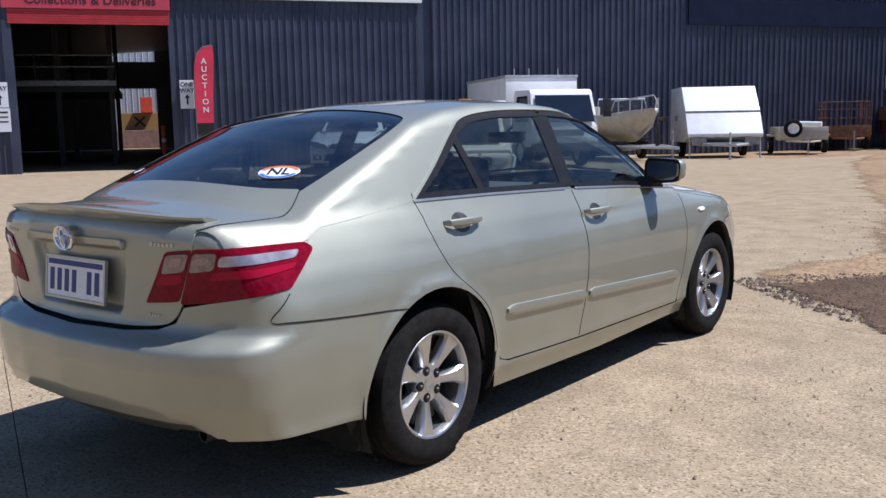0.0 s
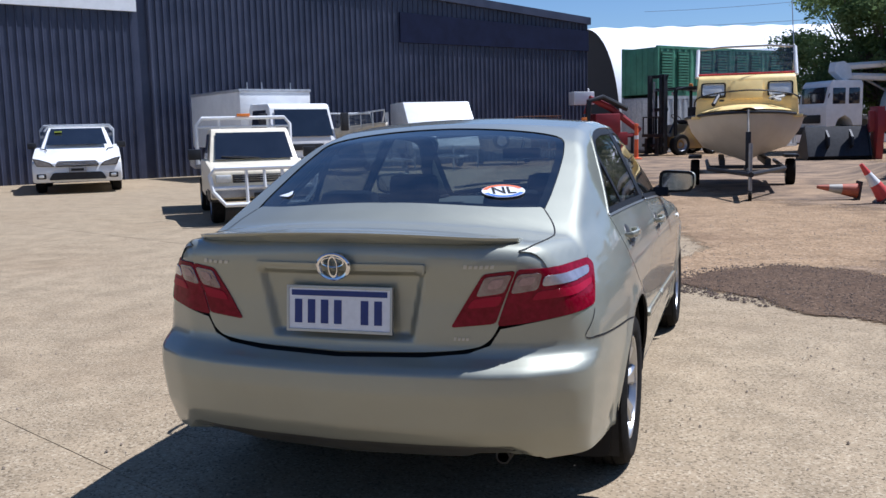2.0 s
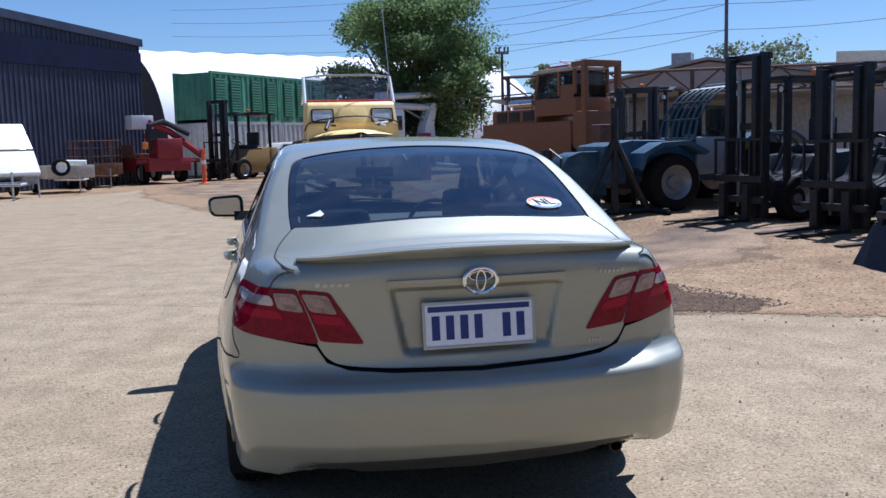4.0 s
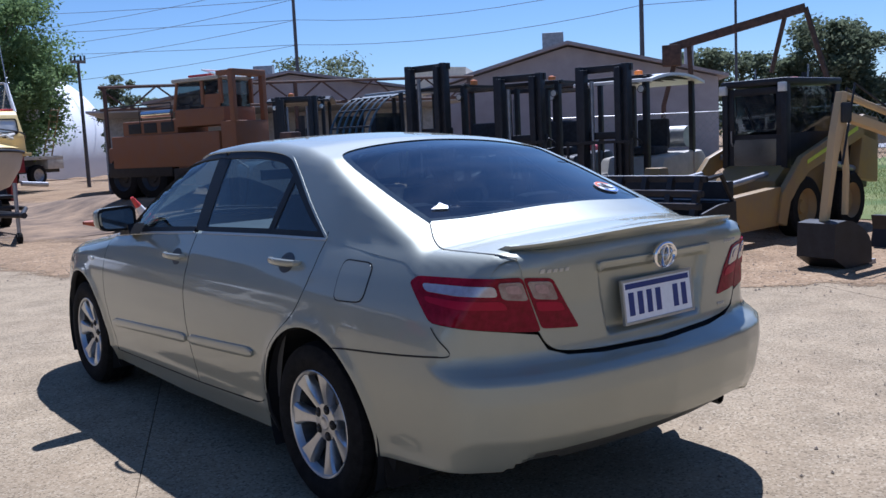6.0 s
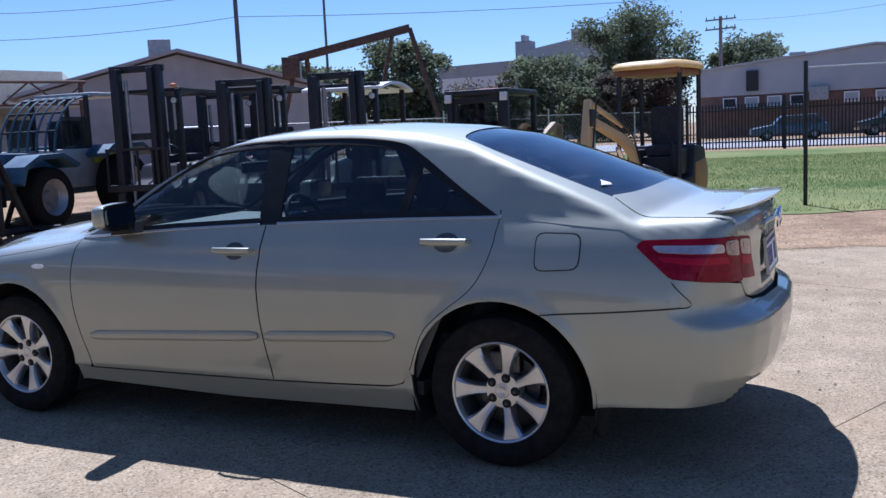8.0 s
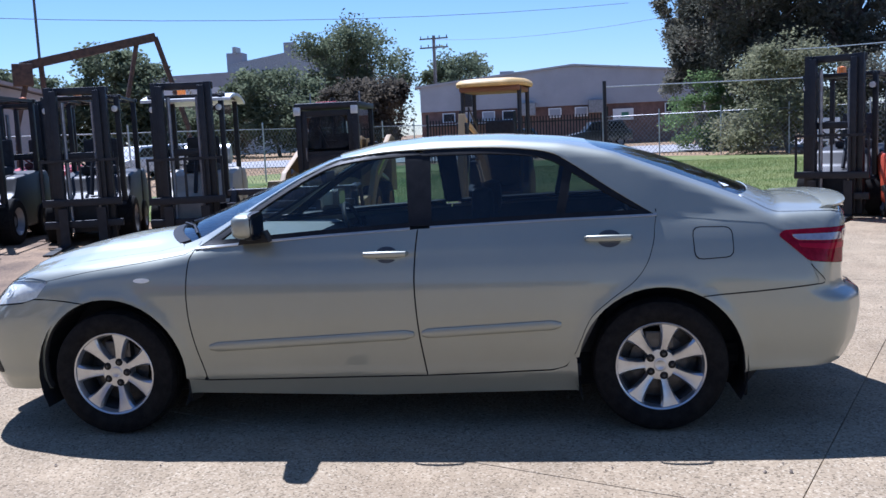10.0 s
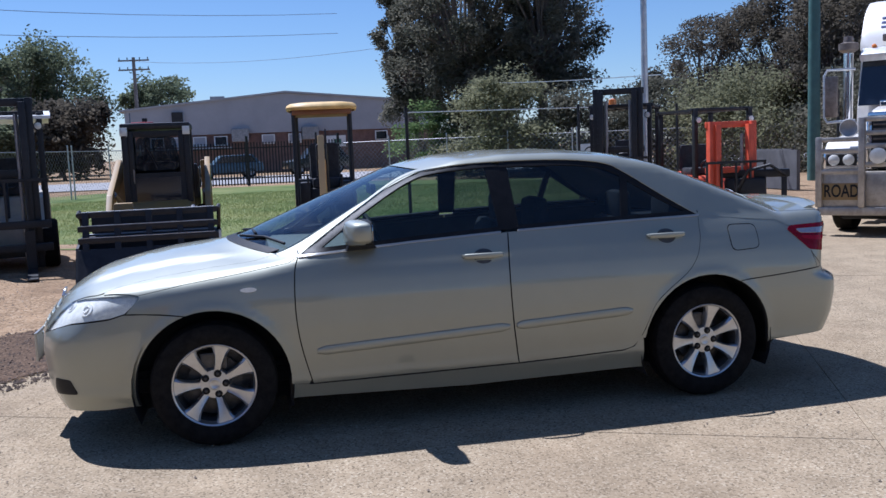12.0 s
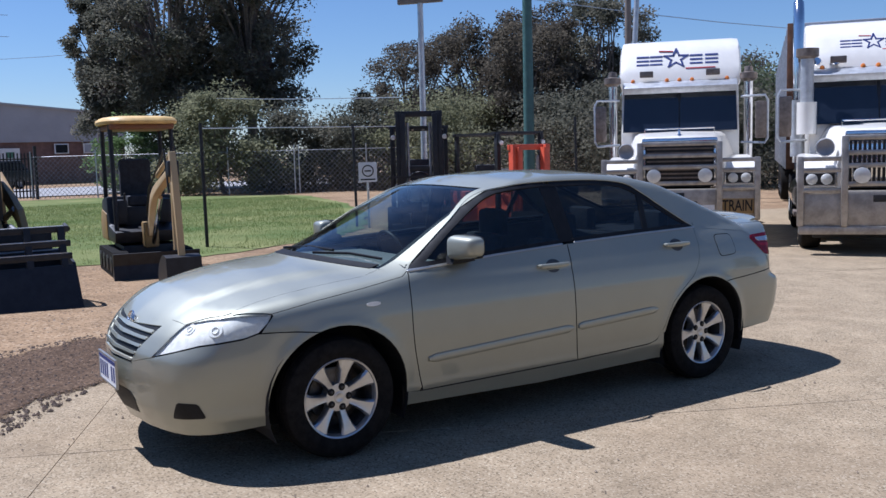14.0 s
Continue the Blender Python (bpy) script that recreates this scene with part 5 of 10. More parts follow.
def build_sedan():
    car = thing("sedan_car", "silver-green four-door sedan parked on concrete, lightly dusty", "car")
    # window surround, from the rear corner forward over the top to the front corner
    surround = smooth_line([(0.0, 1.048), (0.2, 1.175), (0.40, 1.312), (0.53, 1.375), (0.8, 1.405), (1.2, 1.408), (1.46, 1.392), (1.68, 1.345), (1.96, 1.19), (2.31, 0.957)])
    belt = dense([(2.31, 0.957), (1.7, 0.998), (1.15, 1.024), (0.5, 1.041), (0.0, 1.048)], 0.05)
    s3 = on_side(surround)
    # roof, front and rear pillars, strip beside the boot
    shoulder = on_side(dense([(0.0, 1.048), (-0.12, 1.035), (-0.3, 1.015), (-0.50, 0.995), (-0.565, 0.962), (-0.6, 0.954), (-0.7, 0.952), (-0.86, 0.950)], 0.05))
    fender_top = on_side(dense([(3.125, 0.812), (2.9, 0.855), (2.6, 0.895), (2.36, 0.932), (2.31, 0.957)], 0.05))
    gap_boot = smooth_line([(0.615, -0.905), (0.650, -0.86), (0.668, -0.72), (0.672, -0.60), (0.655, -0.52), (0.605, -0.435)])
    rear_side = smooth_line([(0.605, -0.415), (0.607, -0.30), (0.60, -0.1), (0.585, 0.08), (0.555, 0.21), (0.48, 0.275), (0.3, 0.305), (0.0, 0.318)])
    front_glass = smooth_line([(0.0, 1.665), (0.2, 1.655), (0.4, 1.62), (0.50, 1.585), (0.548, 1.56), (0.57, 1.62), (0.595, 1.80), (0.63, 2.05), (0.665, 2.33), (0.675, 2.42)])
    half = [(p[0], p[1]) for p in front_glass] + [(0.74, 2.40)] + [(p[0], p[1]) for p in s3[::-1]] + [(p[0], p[1]) for p in shoulder[1:]] + gap_boot + rear_side[1:-1]
    full = half + [(0.0, 0.318)]
    data = sheet_data(full, on_top, 0.018, gap=0.0, skirt=False)
    mirrored = (data[0] * [-1, 1, 1], [q[::-1] for q in data[1]], data[2] * [-1, 1, 1], data[3])
    panel("upper_body", [data, mirrored], PAINT, car)
    # glass front and rear, with black borders under them
    ring = [(p[0], p[1]) for p in front_glass]
    base = smooth_line([(0.675, 2.42), (0.55, 2.505), (0.3, 2.625), (0.0, 2.675)])
    ws = ring + base[1:] + [(-x, y) for x, y in base[-2::-1]] + [(-x, y) for x, y in ring[::-1][1:-1]]
    panel("windscreen", [sheet_data(ws, on_top, 0.05, gap=0.004, level=-0.004, depth=0.006)], CAR_GLASS, car)
    rbase = smooth_line([(0.605, -0.415), (0.45, -0.485), (0.25, -0.525), (0.0, -0.54)])
    rw = rear_side[::-1] + rbase[1:] + [(-x, y) for x, y in rbase[-2::-1]] + [(-x, y) for x, y in rear_side[1:-1]]
    back = panel("rear_window", [sheet_data(rw, on_top, 0.05, gap=0.004, level=-0.004, depth=0.006)], BACK_GLASS, car)

    def border(outline, width, name):
        o = resample(outline, 0.03)
        i = inset(o, width)
        po, pi = on_top(o, -0.009), on_top(i, -0.009)
        bm = bmesh.new()
        a, b = [bm.verts.new(v) for v in po], [bm.verts.new(v) for v in pi]
        fs = [bm.faces.new((a[k], a[(k + 1) % len(a)], b[(k + 1) % len(a)], b[k])) for k in range(len(a))]
        bmesh.ops.recalc_face_normals(bm, faces=fs)
        return part(name, bm, BLACK_PLASTIC, car)
    border(ws, 0.035, "windscreen_border")
    border(rw, 0.035, "rear_window_border")

    # doors
    doors = {}
    rear_gap = smooth_line([(0.0, 1.048), (0.012, 0.99), (0.02, 0.93), (0.055, 0.83), (0.12, 0.745), (0.24, 0.655), (0.325, 0.575), (0.375, 0.47), (0.405, 0.40), (0.45, 0.335), (0.52, 0.315)])
    mid_gap = smooth_line([(1.16, 1.024), (1.172, 0.9), (1.178, 0.74), (1.165, 0.52), (1.135, 0.295)])
    front_gap = smooth_line([(2.31, 0.957), (2.335, 0.88), (2.342, 0.68), (2.322, 0.5), (2.27, 0.285)])
    rear_belt = [p for p in belt if 0.0 <= p[0] < 1.15]
    front_belt = [p for p in belt if 1.17 < p[0] <= 2.31]
    rear_door = rear_gap + [(0.8, 0.305)] + mid_gap[::-1] + rear_belt[:-1]
    front_door = mid_gap + [(1.7, 0.29)] + front_gap[::-1] + front_belt[1:]
    for key, loop in (("rear_door", rear_door), ("front_door", front_door)):
        doors[key] = both(key, [sheet_data(loop, on_side, 0.03, gap=0.0036)], PAINT, car)
    # side glass: panes, black surrounds and pillars, bright strip along the belt
    front_pane = smooth_line([(2.20, 0.982), (1.95, 1.158), (1.68, 1.313), (1.5, 1.36), (1.215, 1.378)]) + [(1.190, 1.045)]
    rear_pane = [(1.10, 1.05), (1.115, 1.375)] + smooth_line([(0.8, 1.373), (0.56, 1.348), (0.425, 1.29)]) + [(0.475, 1.065)]
    quarter_pane = smooth_line([(0.40, 1.268), (0.2, 1.14), (0.055, 1.062)]) + [(0.45, 1.062)]
    for key, loop in (("front_door", front_pane), ("rear_door", rear_pane), ("rear_door", quarter_pane)):
        for ob in both("window", [sheet_data(loop, on_side, 0.06, gap=0.0, level=-0.008, depth=0.004)], CAR_GLASS if key == "front_door" else REAR_GLASS, doors[key]):
            ob.visible_shadow = True

    def side_band(name, strips, material, parents, level):
        ds = []
        for loop in strips:
            ds.append(sheet_data(loop, on_side, 0.03, gap=0.0, level=level, depth=0.012))
        return both(name, ds, material, parents)
    top_f = [p for p in surround if p[0] >= 1.15]
    top_r = [p for p in surround if p[0] <= 1.15]
    side_band("window_frame", [top_f + [(2.26, 0.965)] + front_pane[:-1] + [(1.24, 1.378), (1.15, 1.38)]], BLACK_PLASTIC, doors["front_door"], -0.003)
    side_band("window_frame", [top_r + [(1.15, 1.375)] + rear_pane[1:-1] + quarter_pane[:-1] + [(0.03, 1.052)]], BLACK_PLASTIC, doors["rear_door"], -0.003)
    side_band("centre_pillar", [[(1.09, 1.035), (1.105, 1.39), (1.235, 1.39), (1.205, 1.035)]], BLACK_PLASTIC, car, -0.005)
    side_band("divider_bar", [[(0.44, 1.05), (0.392, 1.29), (0.432, 1.31), (0.485, 1.05)]], BLACK_PLASTIC, doors["rear_door"], -0.004)
    for key, pts in (("rear_door", rear_belt), ("front_door", front_belt)):
        ds = [sheet_data([(a, b - 0.001) for a, b in pts] + [(a, b + 0.008) for a, b in pts[::-1]], on_side, 0.03, gap=0.0, level=0.006, depth=0.015)]
        both("belt_strip", ds, STRIP, doors[key])
        ds = [sheet_data([(a, b + 0.008) for a, b in pts] + [(a, b + 0.030) for a, b in pts[::-1]], on_side, 0.03, gap=0.0, level=0.0, depth=0.02)]
        both("belt_seal", ds, BLACK_PLASTIC, doors[key])
    # thin bright edge over the windows
    o = dense(surround, 0.04)
    both("window_edge_strip", [sheet_data(o + [(a - 0.004, b + 0.010) for a, b in o[::-1]], on_side, 0.03, gap=0.0, level=0.003, depth=0.01)], PAINT, car)

    # rear quarter
    arch_r = arc(WHEELS[0], ARCH, 8, 119.5)
    lamp_front = [(-0.575, 0.955), (-0.585, 0.92), (-0.70, 0.815)]
    seam = [(-0.74, 0.76), (-0.775, 0.722), (-0.77, 0.706), (-0.70, 0.703), (-0.45, 0.685), (-0.25, 0.674)]
    door_side = [p for p in rear_gap if p[1] > 0.37]
    quarter = door_side[::-1] + [(p[1], p[2] + 0.012) for p in shoulder if -0.56 < p[1] < -0.02] + lamp_front + seam + arch_r[::-1]
    cap = tail_uv([(0.585, -0.94, 0.935), (0.60, -0.93, 1.015), (0.70, -0.85, 1.012), (0.77, -0.70, 1.0), (0.79, -0.57, 0.985), (0.80, -0.57, 0.935)])
    both("rear_quarter", [sheet_data(quarter, on_side, 0.03, gap=0.0, level=-0.001, skirt=False), sheet_data(cap, on_tail, 0.03, gap=0, level=-0.003, skirt=False)], PAINT, car)
    # sill
    sill = [(0.412, 0.398), (0.45, 0.333), (0.52, 0.313), (0.8, 0.303), (1.135, 0.293), (1.7, 0.287), (2.27, 0.283), (2.37, 0.295), (2.375, 0.21), (1.4, 0.185), (0.39, 0.20), (0.398, 0.37)]
    both("sill", [sheet_data(sill, on_side, 0.03, gap=0.002)], PAINT, car)
    # front wing
    arch_f = arc(WHEELS[1], ARCH, 72, 184)
    wing = front_gap[:-1] + [(2.29, 0.285), (2.37, 0.292)] + arch_f[::-1] + [(2.925, 0.703), (3.02, 0.713), (3.19, 0.722), (3.155, 0.765), (3.12, 0.803)] + [(p[1], p[2]) for p in fender_top[:-1]]
    bonnet_gap = smooth_line([(0.563, 3.493), (0.65, 3.40), (0.715, 3.315), (0.712, 3.2), (0.705, 3.06), (0.707, 2.7), (0.71, 2.56), (0.69, 2.47), (0.675, 2.42)])
    strip = [(p[0], p[1]) for p in fender_top] + [(0.74, 2.40)] + [p for p in bonnet_gap[::-1][1:] if p[1] < 3.30] + [(0.735, 3.30), (0.785, 3.205)]
    both("front_wing", [sheet_data(wing, on_side, 0.03, gap=0.0025), sheet_data(strip, on_top, 0.03, gap=0.0)], PAINT, car)
    # bonnet
    nose_edge = smooth_line([(0.0, 3.60), (0.2, 3.585), (0.396, 3.53), (0.5, 3.507), (0.563, 3.493)])
    hood = nose_edge + bonnet_gap[1:] + base[1:]
    hood = hood + [(-x, y) for x, y in hood[::-1][1:-1]]
    panel("bonnet", [sheet_data(hood, on_top, 0.04, gap=0.0025)], PAINT, car)
    # boot lid: deck and upright face, joined at the roll-over
    edge_x = np.linspace(0.0, 0.615, 14)
    edge_y = -0.962 + 0.055 * (edge_x / 0.615) ** 2
    edge = on_top(np.stack([edge_x, edge_y], -1))
    deck = [(p[0], p[1]) for p in edge] + gap_boot[1:] + rbase[1:]
    deck = deck + [(-x, y) for x, y in deck[::-1][1:-1]]
    face = [(p[0], p[2]) for p in edge] + smooth_line([(0.605, 0.93), (0.575, 0.84), (0.545, 0.76), (0.51, 0.712), (0.45, 0.69), (0.3, 0.678), (0.0, 0.672)])
    face = face + [(-x, z) for x, z in face[::-1][1:-1]]
    lid = panel("boot_lid", [sheet_data(deck, on_top, 0.03, gap=0.0), sheet_data(face, on_rear, 0.0125, gap=0.0)], PAINT, car)
    g = [p for p in gap_boot]
    line = sheet_data([(x - 0.0028, y) for x, y in g] + [(x + 0.0028, y) for x, y in g[::-1]], on_top, 0.012, gap=0.0, level=0.0015, skirt=False)
    both("boot_gap", [line], DARK, car)
    g = smooth_line([(-0.705, 0.80), (-0.735, 0.765), (-0.772, 0.724), (-0.765, 0.706), (-0.70, 0.702), (-0.45, 0.684), (-0.25, 0.673), (-0.20, 0.670)], 5)
    both("bumper_gap", [sheet_data(g + [(a + 0.001, b - 0.005) for a, b in g[::-1]], on_side, 0.012, gap=0.0, level=0.0016, skirt=False)], DARK, car)
    # bumpers
    top_edge = [(0.0, -1.0, 0.658), (0.3, -0.99, 0.664), (0.45, -0.97, 0.676), (0.525, -0.95, 0.702), (0.56, -0.94, 0.757), (0.65, -0.90, 0.775), (0.74, -0.83, 0.79), (0.825, -0.70, 0.812), (0.855, -0.74, 0.76), (0.865, -0.775, 0.722), (0.865, -0.77, 0.704), (0.875, -0.70, 0.701), (0.89, -0.45, 0.683), (0.90, -0.25, 0.672)]
    arch_low = [tuple(p) for p in on_side(arc(WHEELS[0], ARCH, 119.5, 186, 10))]
    low_edge = [(0.85, -0.40, 0.29), (0.84, -0.6, 0.30), (0.76, -0.82, 0.308), (0.63, -0.94, 0.302), (0.605, -0.95, 0.316), (0.50, -0.98, 0.314), (0.46, -0.985, 0.286), (0.4, -1.0, 0.282), (0.0, -1.03, 0.276)]
    ring = tail_uv(dense(top_edge, 0.05) + arch_low + dense(low_edge, 0.05))
    ring = ring + [(-a, z) for a, z in ring[::-1][1:-1]]
    bumper = panel("rear_bumper", [sheet_data(ring, on_tail, 0.017, gap=0.002, depth=0.03)], PAINT, car)
    # dark grey overlay paints the shading of the body-coloured recess
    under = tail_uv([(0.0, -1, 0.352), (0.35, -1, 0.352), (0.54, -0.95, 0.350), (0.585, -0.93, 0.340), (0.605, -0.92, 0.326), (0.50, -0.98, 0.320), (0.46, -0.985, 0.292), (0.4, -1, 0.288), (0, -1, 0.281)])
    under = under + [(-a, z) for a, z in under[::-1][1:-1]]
    panel("lower_valance", [sheet_data(under, on_tail, 0.02, gap=0, level=0.003, depth=0.01)], VALANCE, bumper, "recessed bumper valance, darkened in colour for shade")
    # front bumper
    top_edge = [(0.0, 3.73, 0.545), (0.27, 3.70, 0.552), (0.47, 3.65, 0.598), (0.60, 3.575, 0.633), (0.717, 3.48, 0.67), (0.813, 3.28, 0.695), (0.832, 3.205, 0.718), (0.845, 3.10, 0.717), (0.87, 3.02, 0.711), (0.89, 2.915, 0.701)]
    arch_low = [tuple(p) for p in on_side(arc(WHEELS[1], ARCH, 71, -12, 13))]
    low_edge = [(0.83, 3.16, 0.235), (0.78, 3.35, 0.215), (0.6, 3.55, 0.205), (0.3, 3.65, 0.20), (0.0, 3.68, 0.20)]
    ring = nose_uv(dense(top_edge, 0.05) + arch_low + dense(low_edge, 0.05))
    ring = ring + [(-a, z) for a, z in ring[::-1][1:-1]]
    fbump = panel("front_bumper", [sheet_data(ring, on_nose, 0.03, gap=0.002, depth=0.03)], PAINT, car)
    intake = nose_uv([(0.0, 3.7, 0.385), (0.22, 3.69, 0.38), (0.27, 3.68, 0.34), (0.25, 3.68, 0.265), (0, 3.7, 0.26)])
    intake = intake + [(-a, z) for a, z in intake[::-1][1:-1]]
    panel("lower_intake", [sheet_data(intake, on_nose, 0.03, gap=0, level=0.003, depth=0.01)], BLACK_PLASTIC, fbump, "black plastic lower intake")
    fog = rounded(nose_uv([(0.645, 3.576, 0.388), (0.725, 3.494, 0.384), (0.745, 3.464, 0.308), (0.60, 3.586, 0.298)]), 0.014)
    both("fog_lamp_cover", [sheet_data(fog, on_nose, 0.02, gap=0, level=0.003, depth=0.01)], BLACK_PLASTIC, fbump)
    # grille
    g = nose_uv(dense([(0.0, 3.7, 0.722), (0.2, 3.68, 0.732), (0.394, 3.567, 0.742), (0.36, 3.63, 0.68), (0.32, 3.67, 0.63), (0.27, 3.70, 0.556), (0.0, 3.73, 0.546)], 0.05))
    g = g + [(-a, z) for a, z in g[::-1][1:-1]]
    grille = panel("grille", [sheet_data(g, on_nose, 0.03, gap=0, level=-0.012, depth=0.01)], BLACK_PLASTIC, car, "black grille with silver slats")
    for z, w in ((0.566, 0.26), (0.603, 0.29), (0.642, 0.315), (0.681, 0.345), (0.715, 0.37)):
        b = nose_uv([(0, 3.7, z + 0.011), (w * 0.6, 3.67, z + 0.007), (w, 3.62, z + 0.007), (w, 3.62, z - 0.007), (w * 0.6, 3.67, z - 0.007), (0, 3.7, z - 0.007)])
        b = b + [(-a, q) for a, q in b[::-1][1:-1]]
        panel("grille_slat", [sheet_data(b, on_nose, 0.03, gap=0, level=0.006, depth=0.02)], PAINT, grille)
    nose_half = nose_uv(dense([(0.0, 3.62, 0.755), (0.2, 3.60, 0.766), (0.396, 3.53, 0.776), (0.5, 3.507, 0.77), (0.563, 3.493, 0.763), (0.54, 3.568, 0.70), (0.52, 3.60, 0.66), (0.475, 3.65, 0.60), (0.275, 3.70, 0.553), (0.323, 3.67, 0.63), (0.364, 3.63, 0.68), (0.40, 3.567, 0.743), (0.2, 3.68, 0.733), (0.0, 3.7, 0.723)], 0.04))
    data = sheet_data(nose_half, on_nose, 0.025, gap=0.0)
    lap = nose_uv(dense([(0.50, 3.507, 0.768), (0.563, 3.493, 0.764), (0.65, 3.40, 0.789), (0.744, 3.308, 0.805), (0.79, 3.2, 0.811), (0.824, 3.125, 0.808), (0.80, 3.13, 0.84), (0.74, 3.25, 0.85), (0.65, 3.35, 0.83), (0.55, 3.45, 0.80), (0.5, 3.48, 0.79)], 0.03))
    both("bonnet_lap", [sheet_data(lap, on_nose, 0.02, gap=0.0, level=-0.004, skirt=False)], PAINT, car)
    panel("nose_panel", [data, (data[0] * [-1, 1, 1], [q[::-1] for q in data[1]], data[2] * [-1, 1, 1], data[3])], PAINT, car)
    c = on_nose([(0.0, 0.735)], 0.004)[0]
    for rr, sx, sz in ((0.062, 1.0, 0.75), (0.032, 0.75, 1.05), (0.034, 1.5, 0.42)):
        bm = bmesh.new()
        lathe(bm, [(rr * 0.80, 0.0), (rr * 0.93, 0.006), (rr, 0.0)], 28, pose(0, c[1], c[2], -72, 0, 0) @ Matrix.Diagonal((sx, sz, 1, 1)))
        part("nose_badge", bm, CHROME, grille, "chrome oval badge", smooth=True)
    # headlamps
    h = nose_uv(dense([(0.563, 3.493, 0.765), (0.65, 3.40, 0.79), (0.744, 3.308, 0.806), (0.79, 3.2, 0.812), (0.826, 3.125, 0.808), (0.838, 3.155, 0.765), (0.832, 3.205, 0.72), (0.813, 3.28, 0.697), (0.717, 3.48, 0.672), (0.60, 3.575, 0.635), (0.475, 3.65, 0.60), (0.52, 3.60, 0.66), (0.54, 3.568, 0.70)], 0.03))
    lamps = both("headlamp", [sheet_data(h, on_nose, 0.02, gap=0.003, level=-0.016, depth=0.0, skirt=False)], LAMP_SILVER, car, "clear headlamp with silver reflector")
    for ob in both("lens", [sheet_data(h, on_nose, 0.025, gap=0.003, level=0.0, depth=0.03)], CLEAR, lamps):
        ob.visible_shadow = False
    for s, lamp in ((1, lamps[0]), (-1, lamps[1])):
        for cx, cy, r in ((0.62, 3.50, 0.034), (0.72, 3.38, 0.040)):
            bm = bmesh.new()
            c = on_nose(nose_uv([(cx, cy, 0.742)]), -0.014)[0]
            k = skin_normal(np.array([c]))[0]
            m = Matrix.Translation((s * c[0], c[1], c[2])) @ Vector((s * k[0], k[1], k[2])).to_track_quat("Z", "Y").to_matrix().to_4x4()
            lathe(bm, [(0.0, 0.001), (r * 0.35, 0.002), (r * 0.45, 0.007), (r * 0.55, 0.002), (r * 0.9, 0.001), (r, -0.004)], 24, m)
            part("reflector", bm, LAMP_SILVER, lamp, smooth=True)
    # tail lamps, red with a silvered upper bar
    def tail(pts, level, name, material, parent):
        return both(name, [sheet_data(rounded(tail_uv(pts), 0.012), on_tail, 0.018, gap=0.0, level=level, depth=0.018)], material, parent)
    inner_edge = [(0.505, -0.953, 0.942), (0.612, -0.93, 0.953), (0.538, -0.93, 0.775), (0.39, -0.957, 0.761)]
    rim_out = [(0.616, -0.93, 0.954), (0.72, -0.83, 0.958), (0.80, -0.60, 0.957), (0.815, -0.572, 0.935), (0.835, -0.70, 0.814), (0.735, -0.843, 0.788), (0.62, -0.91, 0.773), (0.543, -0.93, 0.766)]
    lo = tail(rim_out, 0.004, "tail_lamp", LAMP_RED, car)
    li = tail(inner_edge, 0.004, "boot_lamp", LAMP_RED, lid)
    tail([(0.690, -0.87, 0.931), (0.76, -0.76, 0.934), (0.806, -0.63, 0.936), (0.816, -0.66, 0.911), (0.77, -0.76, 0.903), (0.684, -0.88, 0.896)], 0.0075, "silvered_bar", LAMP_PINK, lo)
    tail([(0.675, -0.89, 0.880), (0.76, -0.77, 0.886), (0.818, -0.655, 0.896), (0.822, -0.67, 0.878), (0.76, -0.78, 0.858), (0.655, -0.90, 0.850)], 0.0065, "reflector_band", LAMP_BRIGHT, lo)
    tail([(0.619, -0.93, 0.940), (0.682, -0.875, 0.942), (0.668, -0.88, 0.886), (0.597, -0.94, 0.874)], 0.0075, "indicator_lens", LAMP_CLEAR, lo)
    tail([(0.632, -0.93, 0.930), (0.664, -0.89, 0.932), (0.655, -0.89, 0.905), (0.618, -0.94, 0.900)], 0.0095, "bulb_reflector", LAMP_BULB, lo)
    tail([(0.512, -0.957, 0.932), (0.603, -0.94, 0.940), (0.578, -0.95, 0.878), (0.477, -0.95, 0.866)], 0.0075, "reversing_lens", LAMP_CLEAR, li)
    tail([(0.530, -0.957, 0.922), (0.578, -0.945, 0.927), (0.566, -0.95, 0.897), (0.515, -0.95, 0.890)], 0.0095, "bulb_reflector", LAMP_BULB, li)
    tail([(0.470, -0.955, 0.858), (0.574, -0.95, 0.870), (0.562, -0.95, 0.835), (0.448, -0.957, 0.826)], 0.0065, "reflector_band", LAMP_BRIGHT, li)
    for ob in lo:
        ob["label"] = "red tail lamp with silvered upper bar"
    # fuel flap
    groove = rounded([(-0.160, 0.990), (-0.350, 0.985), (-0.350, 0.845), (-0.165, 0.837)], 0.038)
    panel("fuel_flap_groove", [sheet_data(groove, on_side, 0.03, gap=0.0, level=0.0008, depth=0.002)], DARK, car, mirror=True)
    flap = rounded([(-0.165, 0.985), (-0.345, 0.98), (-0.345, 0.85), (-0.17, 0.842)], 0.035)
    panel("fuel_flap", [sheet_data(flap, on_side, 0.03, gap=0.0, level=0.0022, depth=0.008)], PAINT, car, mirror=True)
